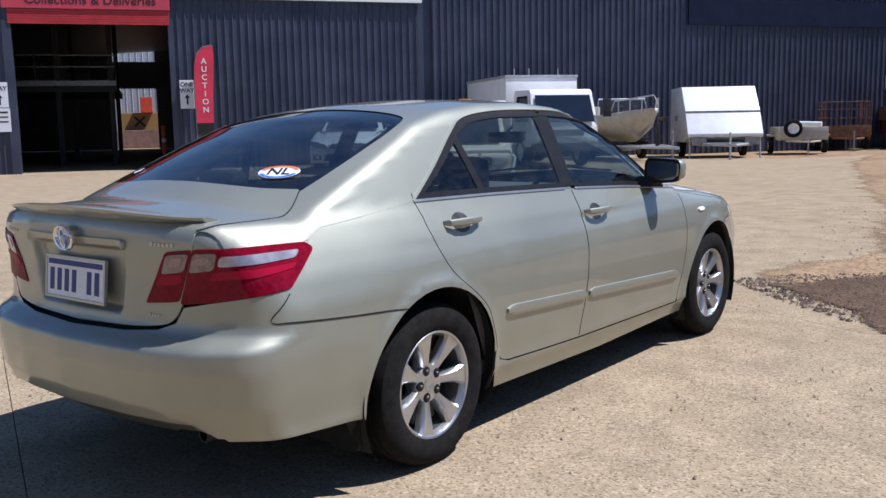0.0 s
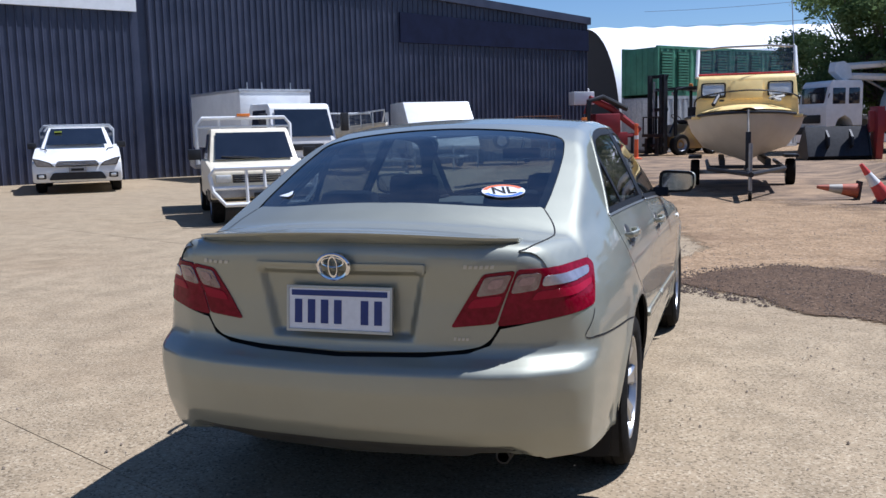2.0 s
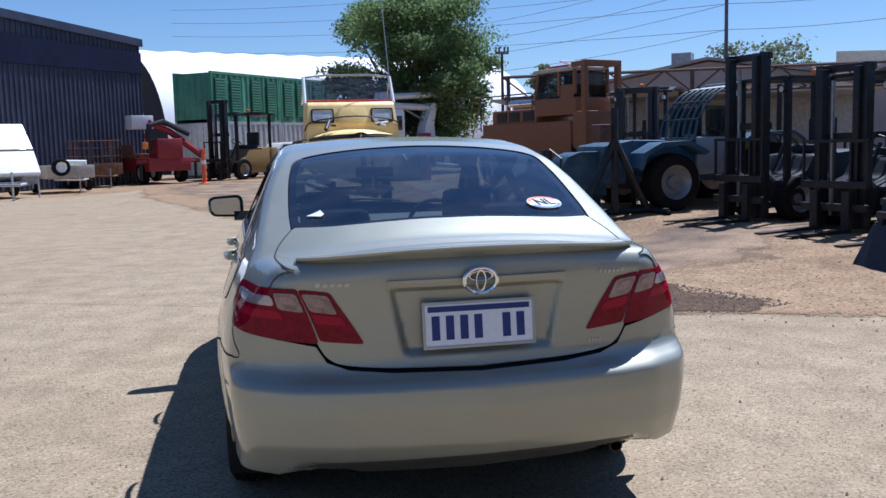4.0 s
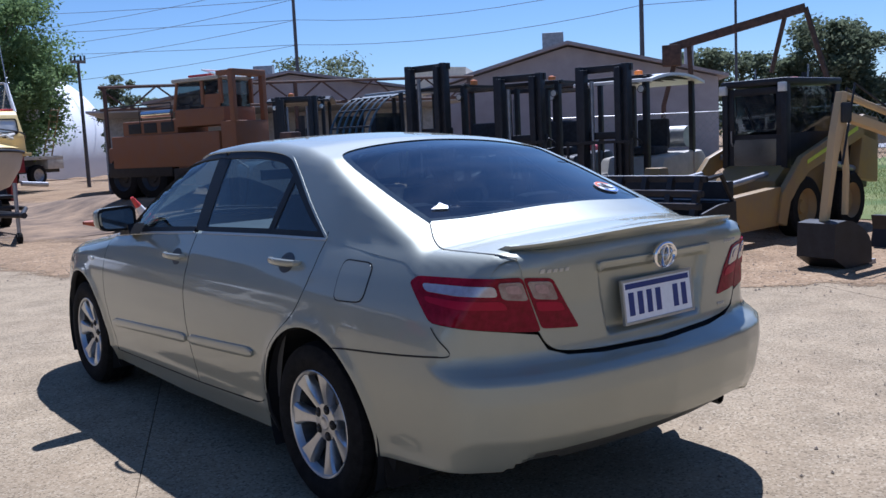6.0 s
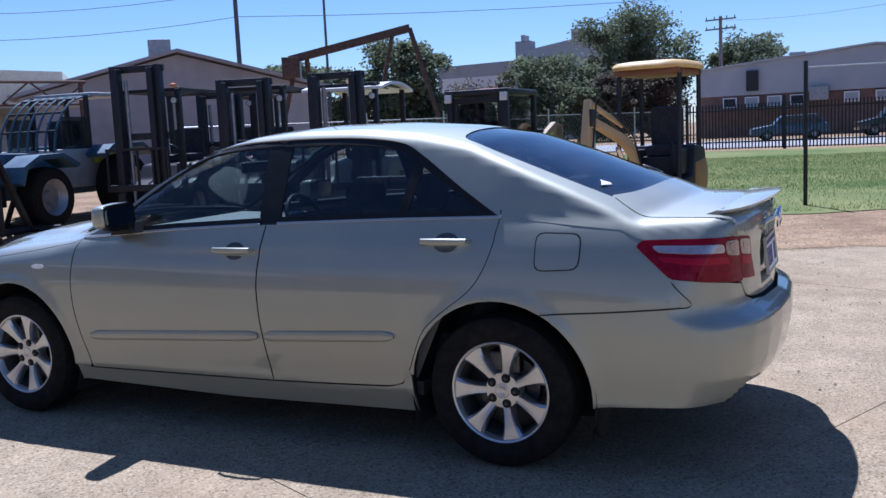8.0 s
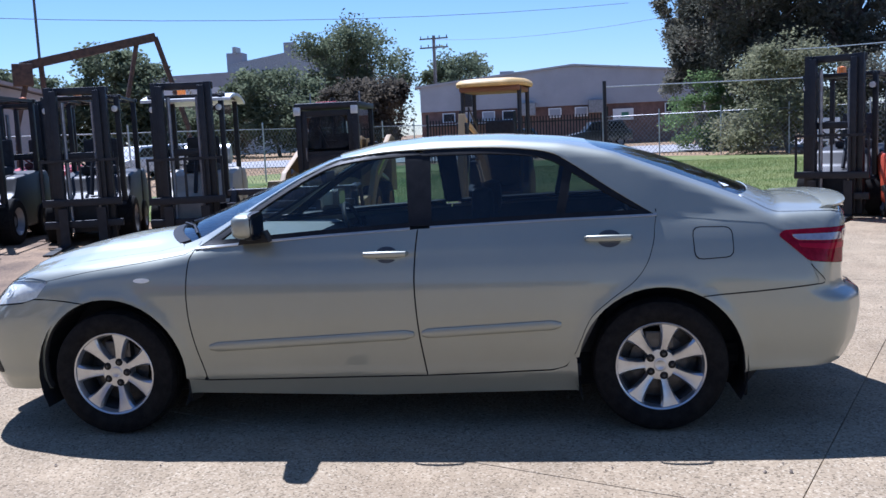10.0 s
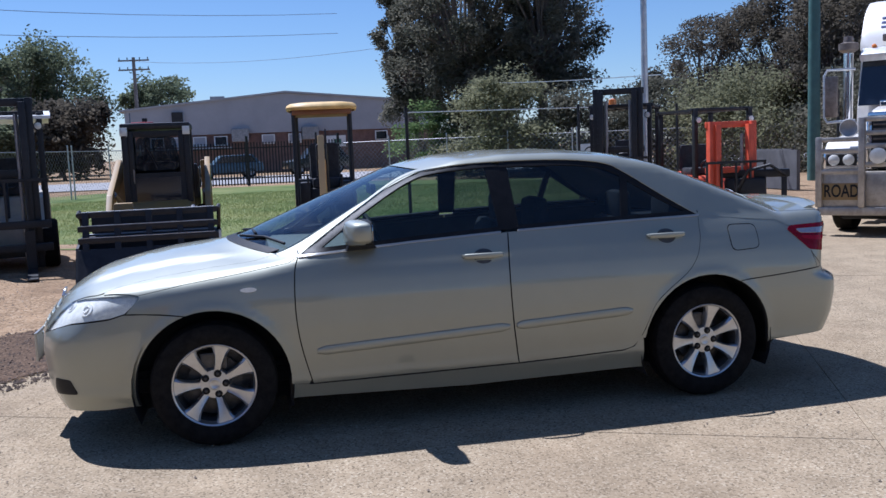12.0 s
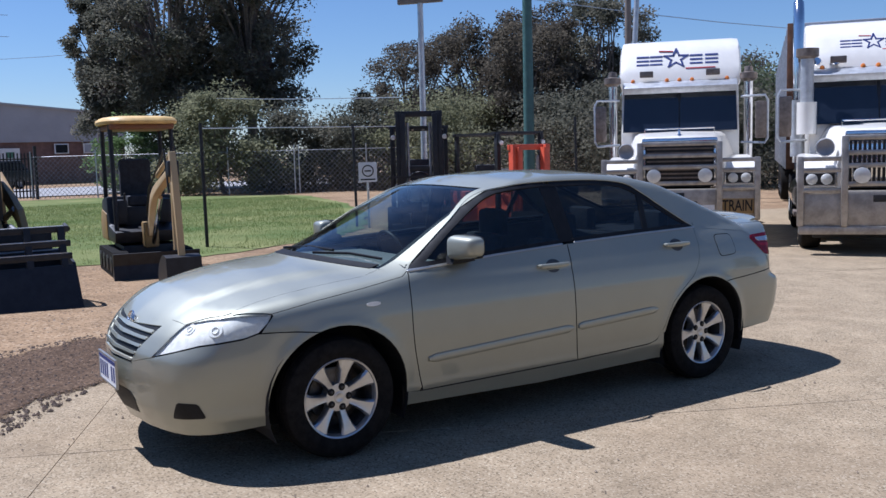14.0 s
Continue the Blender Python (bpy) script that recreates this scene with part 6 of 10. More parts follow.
    # mouldings
    for key, ends in (("front_door", ((2.24, 0.462), (1.19, 0.510))), ("rear_door", ((1.15, 0.512), (0.47, 0.545)))):
        (a, za), (b, zb) = ends
        tip = key == "rear_door"
        steps = np.linspace(0, 1, 25)
        section = ((-0.025, -0.002), (-0.024, 0.008), (-0.017, 0.012), (-0.004, 0.0125), (0.012, 0.011), (0.022, 0.007), (0.025, -0.002))
        for s, door in ((1, doors[key][0]), (-1, doors[key][1])):
            bm = bmesh.new()
            rows = []
            for dz, out in section:
                shrink = [min(1.0, (t + 0.004) / 0.02, ((1.004 - t) / (0.06 if tip else 0.02))) for t in steps]
                line = on_side([(a + (b - a) * t, za + (zb - za) * t + dz * (0.35 + 0.65 * k)) for t, k in zip(steps, shrink)], out)
                rows.append([bm.verts.new((s * p[0], p[1], p[2])) for p in line])
            for p, q in zip(rows, rows[1:]):
                for k in range(len(steps) - 1):
                    bm.faces.new((p[k], p[k + 1], q[k + 1], q[k]))
            bm.faces.new([r[0] for r in rows]), bm.faces.new([r[-1] for r in rows])
            bmesh.ops.recalc_face_normals(bm, faces=bm.faces)
            part("side_moulding", bm, PAINT, door, smooth=True)
    # door handles, and flat dark patches painting the shaded hollow of each cup
    for key, (hy, hz) in (("rear_door", (0.235, 0.95)), ("front_door", (1.32, 0.905))):
        cup = [(hy - 0.005 + 0.058 * math.cos(k * math.tau / 20), hz - 0.002 + 0.040 * math.sin(k * math.tau / 20)) for k in range(20)]
        both("handle_cup_shade", [sheet_data(cup, on_side, 0.015, gap=0, level=0.0015, depth=0.004)], BRAKE, doors[key])
        c = on_side([(hy, hz)])[0]
        for s, door in ((1, doors[key][0]), (-1, doors[key][1])):
            bm = bmesh.new()
            prof = [(-0.115, 0.000), (-0.105, 0.022), (-0.06, 0.036), (0.0, 0.040), (0.06, 0.036), (0.105, 0.022), (0.115, 0.000)]
            rings = []
            for (dy, out), w in zip(prof, (0.008, 0.013, 0.015, 0.016, 0.015, 0.013, 0.008)):
                rings.append([bm.verts.new((s * (c[0] + out + 0.010 * math.cos(q)), c[1] + dy, c[2] + 0.004 + w * math.sin(q))) for q in np.linspace(0, math.tau, 9)[:-1]])
            for q, r in zip(rings, rings[1:]):
                for k in range(8):
                    bm.faces.new((q[k], q[(k + 1) % 8], r[(k + 1) % 8], r[k]))
            bm.faces.new(rings[0]), bm.faces.new(rings[-1])
            bmesh.ops.recalc_face_normals(bm, faces=bm.faces)
            part("door_handle", bm, PAINT, door, "silver pull handle", smooth=True)
    # repeaters
    rep = [(2.575 + 0.042 * math.cos(k * math.tau / 20), 0.812 + 0.012 * math.sin(k * math.tau / 20)) for k in range(20)]
    both("side_repeater", [sheet_data(rep, on_side, 0.012, gap=0, level=0.008, depth=0.01)], LAMP_SILVER, car)
    # mirrors
    for s in (1, -1):
        bm = bmesh.new()
        bmesh.ops.create_uvsphere(bm, u_segments=20, v_segments=14, radius=1)
        for v in bm.verts:
            x, y, z = v.co
            sx, sy, sz = np.sign(x) * abs(x) ** 0.40, np.sign(y) * abs(y) ** 0.65, np.sign(z) * abs(z) ** 0.45
            bulge = 0.035 if y < 0 else 0.075
            v.co = (s * (0.930 + 0.110 * sx), 1.985 + bulge * sy - 0.02 * sx, 1.072 + 0.066 * sz * (1 - 0.16 * sx) + 0.006 * sx)
        shell = part("door_mirror", bm, PAINT, car, smooth="all")
        bm = bmesh.new()
        prism(bm, rounded([(s * 0.822, 1.002), (s * 1.025, 1.010), (s * 1.036, 1.132), (s * 0.826, 1.143)], 0.04), 1.940, 1.975, "y")
        part("mirror_bezel", bm, BLACK_PLASTIC, shell)
        bm = bmesh.new()
        prism(bm, rounded([(s * 0.840, 1.018), (s * 1.010, 1.024), (s * 1.020, 1.118), (s * 0.844, 1.127)], 0.03), 1.934, 1.941, "y")
        part("mirror_glass", bm, MIRROR, shell)
        bm = bmesh.new()
        prism(bm, [(1.90, 0.985), (2.06, 0.975), (2.03, 1.035), (1.93, 1.04)], s * 0.79, s * 0.88, "x")
        part("mirror_arm", bm, BLACK_PLASTIC, shell)
    # spoiler on the boot
    xs = np.linspace(-0.605, 0.605, 41)
    rings = []
    for x in xs:
        q = abs(x) / 0.605
        aft = -1.022 + 0.085 * q ** 2 + 0.07 * q ** 8
        chord = 0.15 * (1 - 0.25 * q - 0.3 * q ** 8)
        deck_z = [float(on_top([(x, max(aft + d, -0.955 + 0.05 * q * q))])[0][2]) for d in (0.075, chord)]
        lip = max(1.083 - 0.030 * q ** 2, deck_z[0] + 0.004)
        rings.append([(x, aft, lip), (x, aft + 0.003, lip - 0.009), (x, aft + 0.05, min(deck_z[0] - 0.022, lip - 0.03)), (x, aft + chord, deck_z[1] - 0.006), (x, aft + chord * 0.98, deck_z[1] + 0.001), (x, aft + 0.028, lip + 0.003 * (1 - q ** 8))])
    bm = bmesh.new()
    vr = [[bm.verts.new(p) for p in r] for r in rings]
    for a, b in zip(vr, vr[1:]):
        for k in range(6):
            bm.faces.new((a[k], a[(k + 1) % 6], b[(k + 1) % 6], b[k]))
    bm.faces.new(vr[0]), bm.faces.new(vr[-1])
    bmesh.ops.recalc_face_normals(bm, faces=bm.faces)
    part("boot_spoiler", bm, PAINT, lid, "painted lip spoiler", smooth=True)
    # garnish over the plate, badge, plates
    bar = rounded([(-0.318, 0.976), (0.318, 0.976), (0.312, 0.938), (-0.312, 0.938)], 0.012, 3)
    panel("boot_garnish", [sheet_data(bar, on_rear, 0.03, gap=0, level=0.014, depth=0.02)], PAINT, lid)
    bm = bmesh.new()
    seat = pose(0, -1.016, 0.968, 95, 0, 0) @ Matrix.Diagonal((0.90, 0.90, 1, 1))
    lathe(bm, [(0.051, 0.0), (0.056, 0.009), (0.064, 0.011), (0.070, 0.007), (0.071, 0.0)], 40, seat @ Matrix.Diagonal((1, 0.76, 1, 1)))
    lathe(bm, [(0.019, 0.0), (0.022, 0.009), (0.027, 0.010), (0.030, 0.0)], 28, seat @ Matrix.Diagonal((0.72, 1.55, 1, 1)))
    lathe(bm, [(0.029, 0.0), (0.032, 0.008), (0.037, 0.009), (0.040, 0.0)], 28, seat @ pose(0, 0.017, 0) @ Matrix.Diagonal((1.28, 0.52, 1, 1)))
    part("boot_badge", bm, CHROME, lid, "chrome oval badge", smooth=True)
    for x0, x1, z, h, n in ((-0.55, -0.43, 0.966, 0.0055, 5), (0.44, 0.545, 0.966, 0.0055, 6), (0.40, 0.455, 0.722, 0.0045, 4)):
        w = (x1 - x0) / n
        for k in range(n):
            a = x0 + k * w
            bar = [(a, z - h), (a + w * 0.62, z - h), (a + w * 0.78, z + h * (1.0 if k else 1.5)), (a + w * 0.16, z + h * (1.0 if k else 1.5))]
            panel("boot_emblem", [sheet_data(bar, on_rear, 0.02, gap=0, level=0.003, depth=0.003)], STRIP, lid, "slim chrome emblem bar")

    def plate(m, parent, yellow=False):
        bm = bmesh.new()
        box(bm, (-0.19, -0.004, -0.072), (0.19, 0.004, 0.072), 0.003, m)
        pl = part("number_plate", bm, WHITE_PLATE, parent, "white number plate with dark blue marks")
        bm = bmesh.new()
        box(bm, (-0.178, -0.0055, 0.045), (0.178, -0.0035, 0.064), 0, m)
        part("plate_band", bm, BLUE_INK, pl)
        for k in range(7):
            if k == 4:
                continue
            bm = bmesh.new()
            x = -0.152 + k * 0.0495
            box(bm, (x - 0.014, -0.0055, -0.05), (x + 0.014, -0.0035, 0.032), 0, m)
            part("plate_mark", bm, BLUE_INK, pl)
        bm = bmesh.new()
        for a, b, c, d in ((-0.197, 0.070, 0.197, 0.080), (-0.197, -0.080, 0.197, -0.070), (-0.197, -0.072, -0.188, 0.072), (0.188, -0.072, 0.197, 0.072)):
            box(bm, (a, -0.007, b), (c, 0.006, d), 0.001, m)
        part("plate_frame", bm, STRIP, pl)
    plate(pose(0, -0.984, 0.814, -6, 0, 0), lid)
    plate(pose(0, 3.76, 0.47, 0, 0, 180), fbump)
    # exhaust
    bm = bmesh.new()
    lathe(bm, [(0.020, 0.0), (0.026, 0.0), (0.026, 0.22), (0.020, 0.22)], 16, pose(0.54, -0.645, 0.302, 92, 0, 0))
    part("exhaust_pipe", bm, OILY_PIPE, car, smooth=True)
    # mud flaps
    for s in (1, -1):
        for y, h in ((-0.40, 0.40), (2.385, 0.38)):
            bm = bmesh.new()
            prism(bm, rounded([(s * 0.69, 0.15), (s * 0.84, 0.16), (s * 0.855, h - 0.04), (s * 0.72, h - 0.04)], 0.03), y - 0.01, y + 0.004, "y")
            part("mud_flap", bm, BLACK_PLASTIC, car)
    # inner shell and floor, black
    bm = bmesh.new()
    box(bm, (-0.60, -0.90, 0.33), (0.60, 3.40, 0.37), 0.01)
    box(bm, (-0.62, -0.70, 0.25), (0.62, 3.40, 0.34), 0.03)
    part("underbody", bm, DARK, car)
    lower = [(-0.80, 0.98), (2.3, 0.93), (3.05, 0.77), (3.1, 0.66), (2.96, 0.66)] + arc(WHEELS[1], 0.415, 60, 200) + [(2.38, 0.22), (0.36, 0.22)] + arc(WHEELS[0], 0.415, -15, 200) + [(-0.5, 0.35), (-0.78, 0.38)]
    both("inner_shell", [sheet_data(lower, on_side, 0.06, gap=0, level=-0.022, skirt=False)], DARK, car)
    for on_end, pts in ((on_tail, tail_uv([(0.0, -1, 0.36), (0.5, -1, 0.36), (0.74, -0.8, 0.37), (0.80, -0.6, 0.40), (0.80, -0.58, 0.93), (0.6, -0.92, 0.93), (0, -1, 0.95)])), (on_nose, nose_uv([(0.0, 3.7, 0.25), (0.6, 3.55, 0.25), (0.8, 3.2, 0.27), (0.8, 3.15, 0.74), (0.5, 3.5, 0.72), (0, 3.6, 0.74)]))):
        pts = pts + [(-a, z) for a, z in pts[::-1][1:-1]]
        panel("inner_shell", [sheet_data(pts, on_end, 0.06, gap=0, level=-0.065, skirt=False)], DARK, car)
    for s in (1, -1):
        for y, z in WHEELS:
            bm = bmesh.new()
            pts = arc((y, z), 0.412, -25, 205, 20)
            a, b = [bm.verts.new((s * 0.55, p[0], p[1])) for p in pts], [bm.verts.new((s * 0.875, p[0], p[1])) for p in pts]
            for k in range(len(pts) - 1):
                bm.faces.new((a[k], a[k + 1], b[k + 1], b[k]))
            bm.faces.new(a)
            part("arch_liner", bm, DARK, car)
    # wheels
    for s in (1, -1):
        for y, z in WHEELS:
            build_wheel(car, s, y, z)
    build_cabin(car)
    # wipers
    for x0, x1 in ((0.28, -0.30), (-0.20, -0.62)):
        a, b = on_top([(x0, 2.62 - 0.5 * x0 * x0), (x1, 2.56 - 0.5 * x1 * x1)], 0.014)
        bm = bmesh.new()
        pipe(bm, [a, (a + b) / 2 + np.array([0, -0.02, 0.012]), b], 0.008, 6)
        part("wiper", bm, BLACK_PLASTIC, car)
    cowl = [(x, 2.685 - 0.55 * x * x) for x in np.linspace(-0.64, 0.64, 18)] + [(x, 2.625 - 0.55 * x * x) for x in np.linspace(0.64, -0.64, 18)]
    panel("cowl_panel", [sheet_data(cowl, on_top, 0.03, gap=0.0, level=0.004, depth=0.008)], BLACK_PLASTIC, car)
    # stickers inside the rear glass
    c = on_top([(0.43, -0.37)], 0.002)[0]
    nn = Vector(skin_normal(np.array([c]))[0])
    m = Matrix.Translation(c) @ nn.to_track_quat("Z", "Y").to_matrix().to_4x4()
    up = m.to_3x3() @ Vector((0, 1, 0))
    if up.z < 0:
        m = m @ pose(0, 0, 0, 0, 0, 180)
    bm = bmesh.new()
    lathe(bm, [(0.0, 0.001), (0.085, 0.001), (0.085, 0.0)], 28, m @ Matrix.Diagonal((1, 0.62, 1, 1)))
    st = part("window_sticker", bm, WHITE_PLATE, back, "oval white sticker with blue and orange rim")
    bm = bmesh.new()
    bm2 = bmesh.new()
    for b, a0, a1 in ((bm, 20, 165), (bm2, 200, 340)):
        prev = None
        for k in range(13):
            q = radians(a0 + (a1 - a0) * k / 12)
            pr = [b.verts.new(m @ Vector((r * math.cos(q), r * 0.62 * math.sin(q), 0.002))) for r in (0.064, 0.082)]
            if prev:
                b.faces.new((prev[0], prev[1], pr[1], pr[0]))
            prev = pr
    part("sticker_rim", bm, mat("orange_ink", (0.7, 0.15, 0.05), 0.5), st)
    part("sticker_rim", bm2, mat("sky_blue_ink", (0.05, 0.15, 0.5), 0.5), st)
    lettering("NL", 0.075, 0.0005, DARK, m @ pose(0, 0, 0.0025), st, "sticker_letters", bold=0.001)
    c = on_top([(-0.50, -0.36)], 0.002)[0]
    nn = Vector(skin_normal(np.array([c]))[0])
    m = Matrix.Translation(c) @ nn.to_track_quat("Z", "Y").to_matrix().to_4x4()
    bm = bmesh.new()
    prism(bm, [(-0.035, -0.022), (0.03, -0.025), (0.034, -0.005), (0.006, 0.026), (-0.008, 0.004)], 0, 0.001, "z")
    bmesh.ops.transform(bm, matrix=m, verts=bm.verts)
    part("window_sticker", bm, WHITE_PLATE, back, "small torn white sticker")
    return car


def build_wheel(car, s, y, z):
    m = pose(s * 0.785, y, z, 0, 90 * s, 0)
    wheel = thing("wheel", "", "")
    for key in ("label", "category"):
        if key in wheel:
            del wheel[key]
    wheel.parent = car
    wheel.matrix_basis = m
    bm = bmesh.new()
    lathe(bm, [(0.212, -0.10), (0.225, -0.107), (0.285, -0.107), (0.315, -0.09), (0.324, -0.06), (0.325, -0.045), (0.318, -0.043), (0.318, -0.035), (0.327, -0.033), (0.327, -0.006), (0.319, -0.004), (0.319, 0.004), (0.327, 0.006), (0.327, 0.033), (0.318, 0.035), (0.318, 0.043), (0.325, 0.045), (0.324, 0.06), (0.315, 0.088), (0.285, 0.107), (0.24, 0.104), (0.216, 0.092), (0.212, 0.08)], 56)
    part("tyre", bm, RUBBER, wheel, smooth=True)
    bm = bmesh.new()
    lathe(bm, [(0.200, 0.060), (0.204, 0.074), (0.214, 0.086), (0.219, 0.090), (0.214, 0.094), (0.207, 0.091), (0.200, 0.076), (0.196, 0.060)], 48)
    lathe(bm, [(0.0, 0.06), (0.032, 0.062), (0.074, 0.058), (0.080, 0.046), (0.078, 0.0)], 32)
    for k in range(7):
        q0 = k * math.tau / 7 + math.pi / 2
        rows = []
        for r, w, top, low in ((0.045, 0.021, 0.056, 0.0), (0.075, 0.0195, 0.060, 0.0), (0.110, 0.0215, 0.069, 0.02), (0.150, 0.0300, 0.078, 0.035), (0.180, 0.040, 0.083, 0.045), (0.203, 0.054, 0.086, 0.05)):
            c, d = Vector((math.cos(q0), math.sin(q0), 0)), Vector((-math.sin(q0), math.cos(q0), 0))
            rows.append([bm.verts.new(c * r + d * a + Vector((0, 0, b))) for a, b in ((-w, low), (-w, top - 0.010), (-w * 0.72, top), (0, top - 0.003), (w * 0.72, top), (w, top - 0.010), (w, low))])
        fs = []
        for a, b in zip(rows, rows[1:]):
            fs += [bm.faces.new((a[i], a[i + 1], b[i + 1], b[i])) for i in range(6)]
        bmesh.ops.recalc_face_normals(bm, faces=fs)
        if fs and sum((f.normal.z for f in fs)) < 0:
            bmesh.ops.reverse_faces(bm, faces=fs)
    part("rim", bm, ALLOY, wheel, "seven-spoke silver alloy rim", smooth=True)
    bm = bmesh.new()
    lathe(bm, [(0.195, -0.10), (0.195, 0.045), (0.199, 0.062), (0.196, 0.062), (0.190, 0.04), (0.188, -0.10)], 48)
    part("rim_barrel", bm, BARREL, wheel, "inner barrel, shade put into its dark grey", smooth=True)
    bm = bmesh.new()
    lathe(bm, [(0.0, 0.061), (0.020, 0.0635), (0.024, 0.0655), (0.030, 0.0645), (0.032, 0.063)], 24)
    part("centre_cap", bm, ALLOY, wheel, smooth=True)
    for k in range(5):
        q = k * math.tau / 5 + math.pi / 2 + math.pi / 5
        seat = pose(0.056 * math.cos(q), 0.056 * math.sin(q), 0.0)
        # black disc drawn for the shade down in the nut's hole
        bm = bmesh.new()
        lathe(bm, [(0.0, 0.0635), (0.014, 0.0640), (0.019, 0.0625), (0.0205, 0.0585), (0.0205, 0.05)], 16, seat)
        pocket = part("nut_pocket_shade", bm, BLACK_PLASTIC, wheel, smooth=True)
        bm = bmesh.new()
        lathe(bm, [(0.0, 0.071), (0.006, 0.0705), (0.0085, 0.067), (0.009, 0.063)], 6, seat)
        part("wheel_nut", bm, BRAKE, pocket)
    bm = bmesh.new()
    lathe(bm, [(0.0, -0.02), (0.14, -0.02), (0.14, -0.04)], 32)
    lathe(bm, [(0.0, -0.06), (0.19, -0.06), (0.19, -0.08)], 32)
    box(bm, (0.07, -0.07, -0.05), (0.16, 0.07, 0.03), 0.01)
    part("brake_disc", bm, BRAKE, wheel)


def build_cabin(car):
    def seat(x, y, w, back_h, head, name):
        bm = bmesh.new()
        box(bm, (x - w / 2, y - 0.02, 0.33), (x + w / 2, y + 0.52, 0.52), 0.05)
        st = part(name, bm, FABRIC, car, smooth=True)
        bm = bmesh.new()
        box(bm, (x - w / 2, y - 0.10, 0.45), (x + w / 2, y + 0.06, back_h), 0.06, pose(0, y, 0.45, 13, 0, 0) @ pose(0, -y, -0.45), taper=(0.86, 0.7))
        part("backrest", bm, FABRIC, st, smooth=True)
        for hx in head:
            bm = bmesh.new()
            box(bm, (hx - 0.135, y - 0.27, back_h - 0.05), (hx + 0.135, y - 0.16, back_h + 0.155), 0.05)
            part("headrest", bm, FABRIC, st, smooth=True)
    seat(0.38, 1.08, 0.50, 1.03, (0.38,), "front_seat")
    seat(-0.38, 1.08, 0.50, 1.03, (-0.38,), "front_seat")
    seat(0.0, 0.22, 1.28, 1.00, (0.38, -0.38), "rear_bench")
    bm = bmesh.new()
    box(bm, (-0.68, -0.57, 0.93), (0.68, 0.02, 0.985), 0.02)
    part("parcel_shelf", bm, FABRIC, car)
    bm = bmesh.new()
    box(bm, (-0.12, -0.40, 0.985), (0.12, -0.33, 1.03), 0.015)
    part("stop_lamp", bm, BLACK_PLASTIC, car)
    bm = bmesh.new()
    box(bm, (-0.70, 1.86, 0.70), (0.70, 2.45, 0.955), 0.06)
    part("dashboard", bm, DASH, car, smooth=True)
    bm = bmesh.new()
    bmesh.ops.create_uvsphere(bm, u_segments=8, v_segments=6, radius=0.01)
    pipe(bm, [(0.38 + 0.185 * math.cos(k * math.tau / 24), 0.185 * math.sin(k * math.tau / 24), 0) for k in range(25)], 0.014, 8)
    for a in (0, 180, 270):
        pipe(bm, [(0.38, 0, -0.02), (0.38 + 0.18 * math.cos(radians(a)), 0.18 * math.sin(radians(a)), 0)], 0.016, 6)
    bmesh.ops.transform(bm, matrix=pose(0, 1.72, 0.90, 68, 0, 0), verts=bm.verts)
    part("steering_wheel", bm, BLACK_PLASTIC, car, smooth=True)
    bm = bmesh.new()
    box(bm, (-0.12, 1.78, 1.23), (0.12, 1.81, 1.295), 0.012)
    rod(bm, (0, 1.80, 1.28), (0, 1.86, 1.32), 0.01)
    part("rear_view_mirror", bm, BLACK_PLASTIC, car)
    inner = [(-0.40, 0.98), (0.0, 1.03), (1.15, 1.0), (2.25, 0.93), (2.25, 0.35), (0.4, 0.35), (0.2, 0.75), (-0.4, 0.75)]
    both("door_trim", [sheet_data(inner, on_side, 0.1, gap=0, level=-0.06, skirt=False)], GREY_TRIM, car)
    liner = [(0.0, 1.58), (0.42, 1.54), (0.52, 1.40), (0.56, 1.0), (0.52, 0.4), (0.48, 0.30), (0.0, 0.34), (-0.48, 0.30), (-0.52, 0.4), (-0.56, 1.0), (-0.52, 1.40), (-0.42, 1.54)]
    panel("headliner", [sheet_data(liner, on_top, 0.1, gap=0, level=-0.03, skirt=False)], GREY_TRIM, car)
    bm = bmesh.new()
    box(bm, (-0.82, 0.38, 0.27), (0.82, 2.36, 0.33), 0.0)
    part("cabin_floor", bm, FABRIC, car)


sedan = build_sedan()


# ---- vehicles and machines ----
def facing(x, y, hx, hy, z=0.0):
    """A pose at (x, y) whose +y looks along (hx, hy)."""
    return pose(x, y, z, 0, 0, -math.degrees(math.atan2(hx, hy)))


def slab_part(name, parent, material, lo, hi, bevel=0.02, label="", m=None, taper=None):
    bm = bmesh.new()
    box(bm, lo, hi, bevel, m, taper)
    return part(name, bm, material, parent, label, smooth=bool(bevel))


def side_part(name, parent, material, outline, half, bevel=0.03, pinch=None, label="", x0=None):
    """A (y, z) outline as wide as 2 * half; pinch: (height, factor) narrows what is above."""
    bm = bmesh.new()
    vs = prism(bm, outline, -half if x0 is None else x0, half, "x")
    if pinch:
        for v in vs:
            if v.co.z > pinch[0]:
                v.co.x *= pinch[1]
    if bevel:
        bmesh.ops.bevel(bm, geom=bm.edges[:], offset=bevel, segments=2, affect="EDGES", profile=0.6, clamp_overlap=True)
    return part(name, bm, material, parent, label, smooth=True)


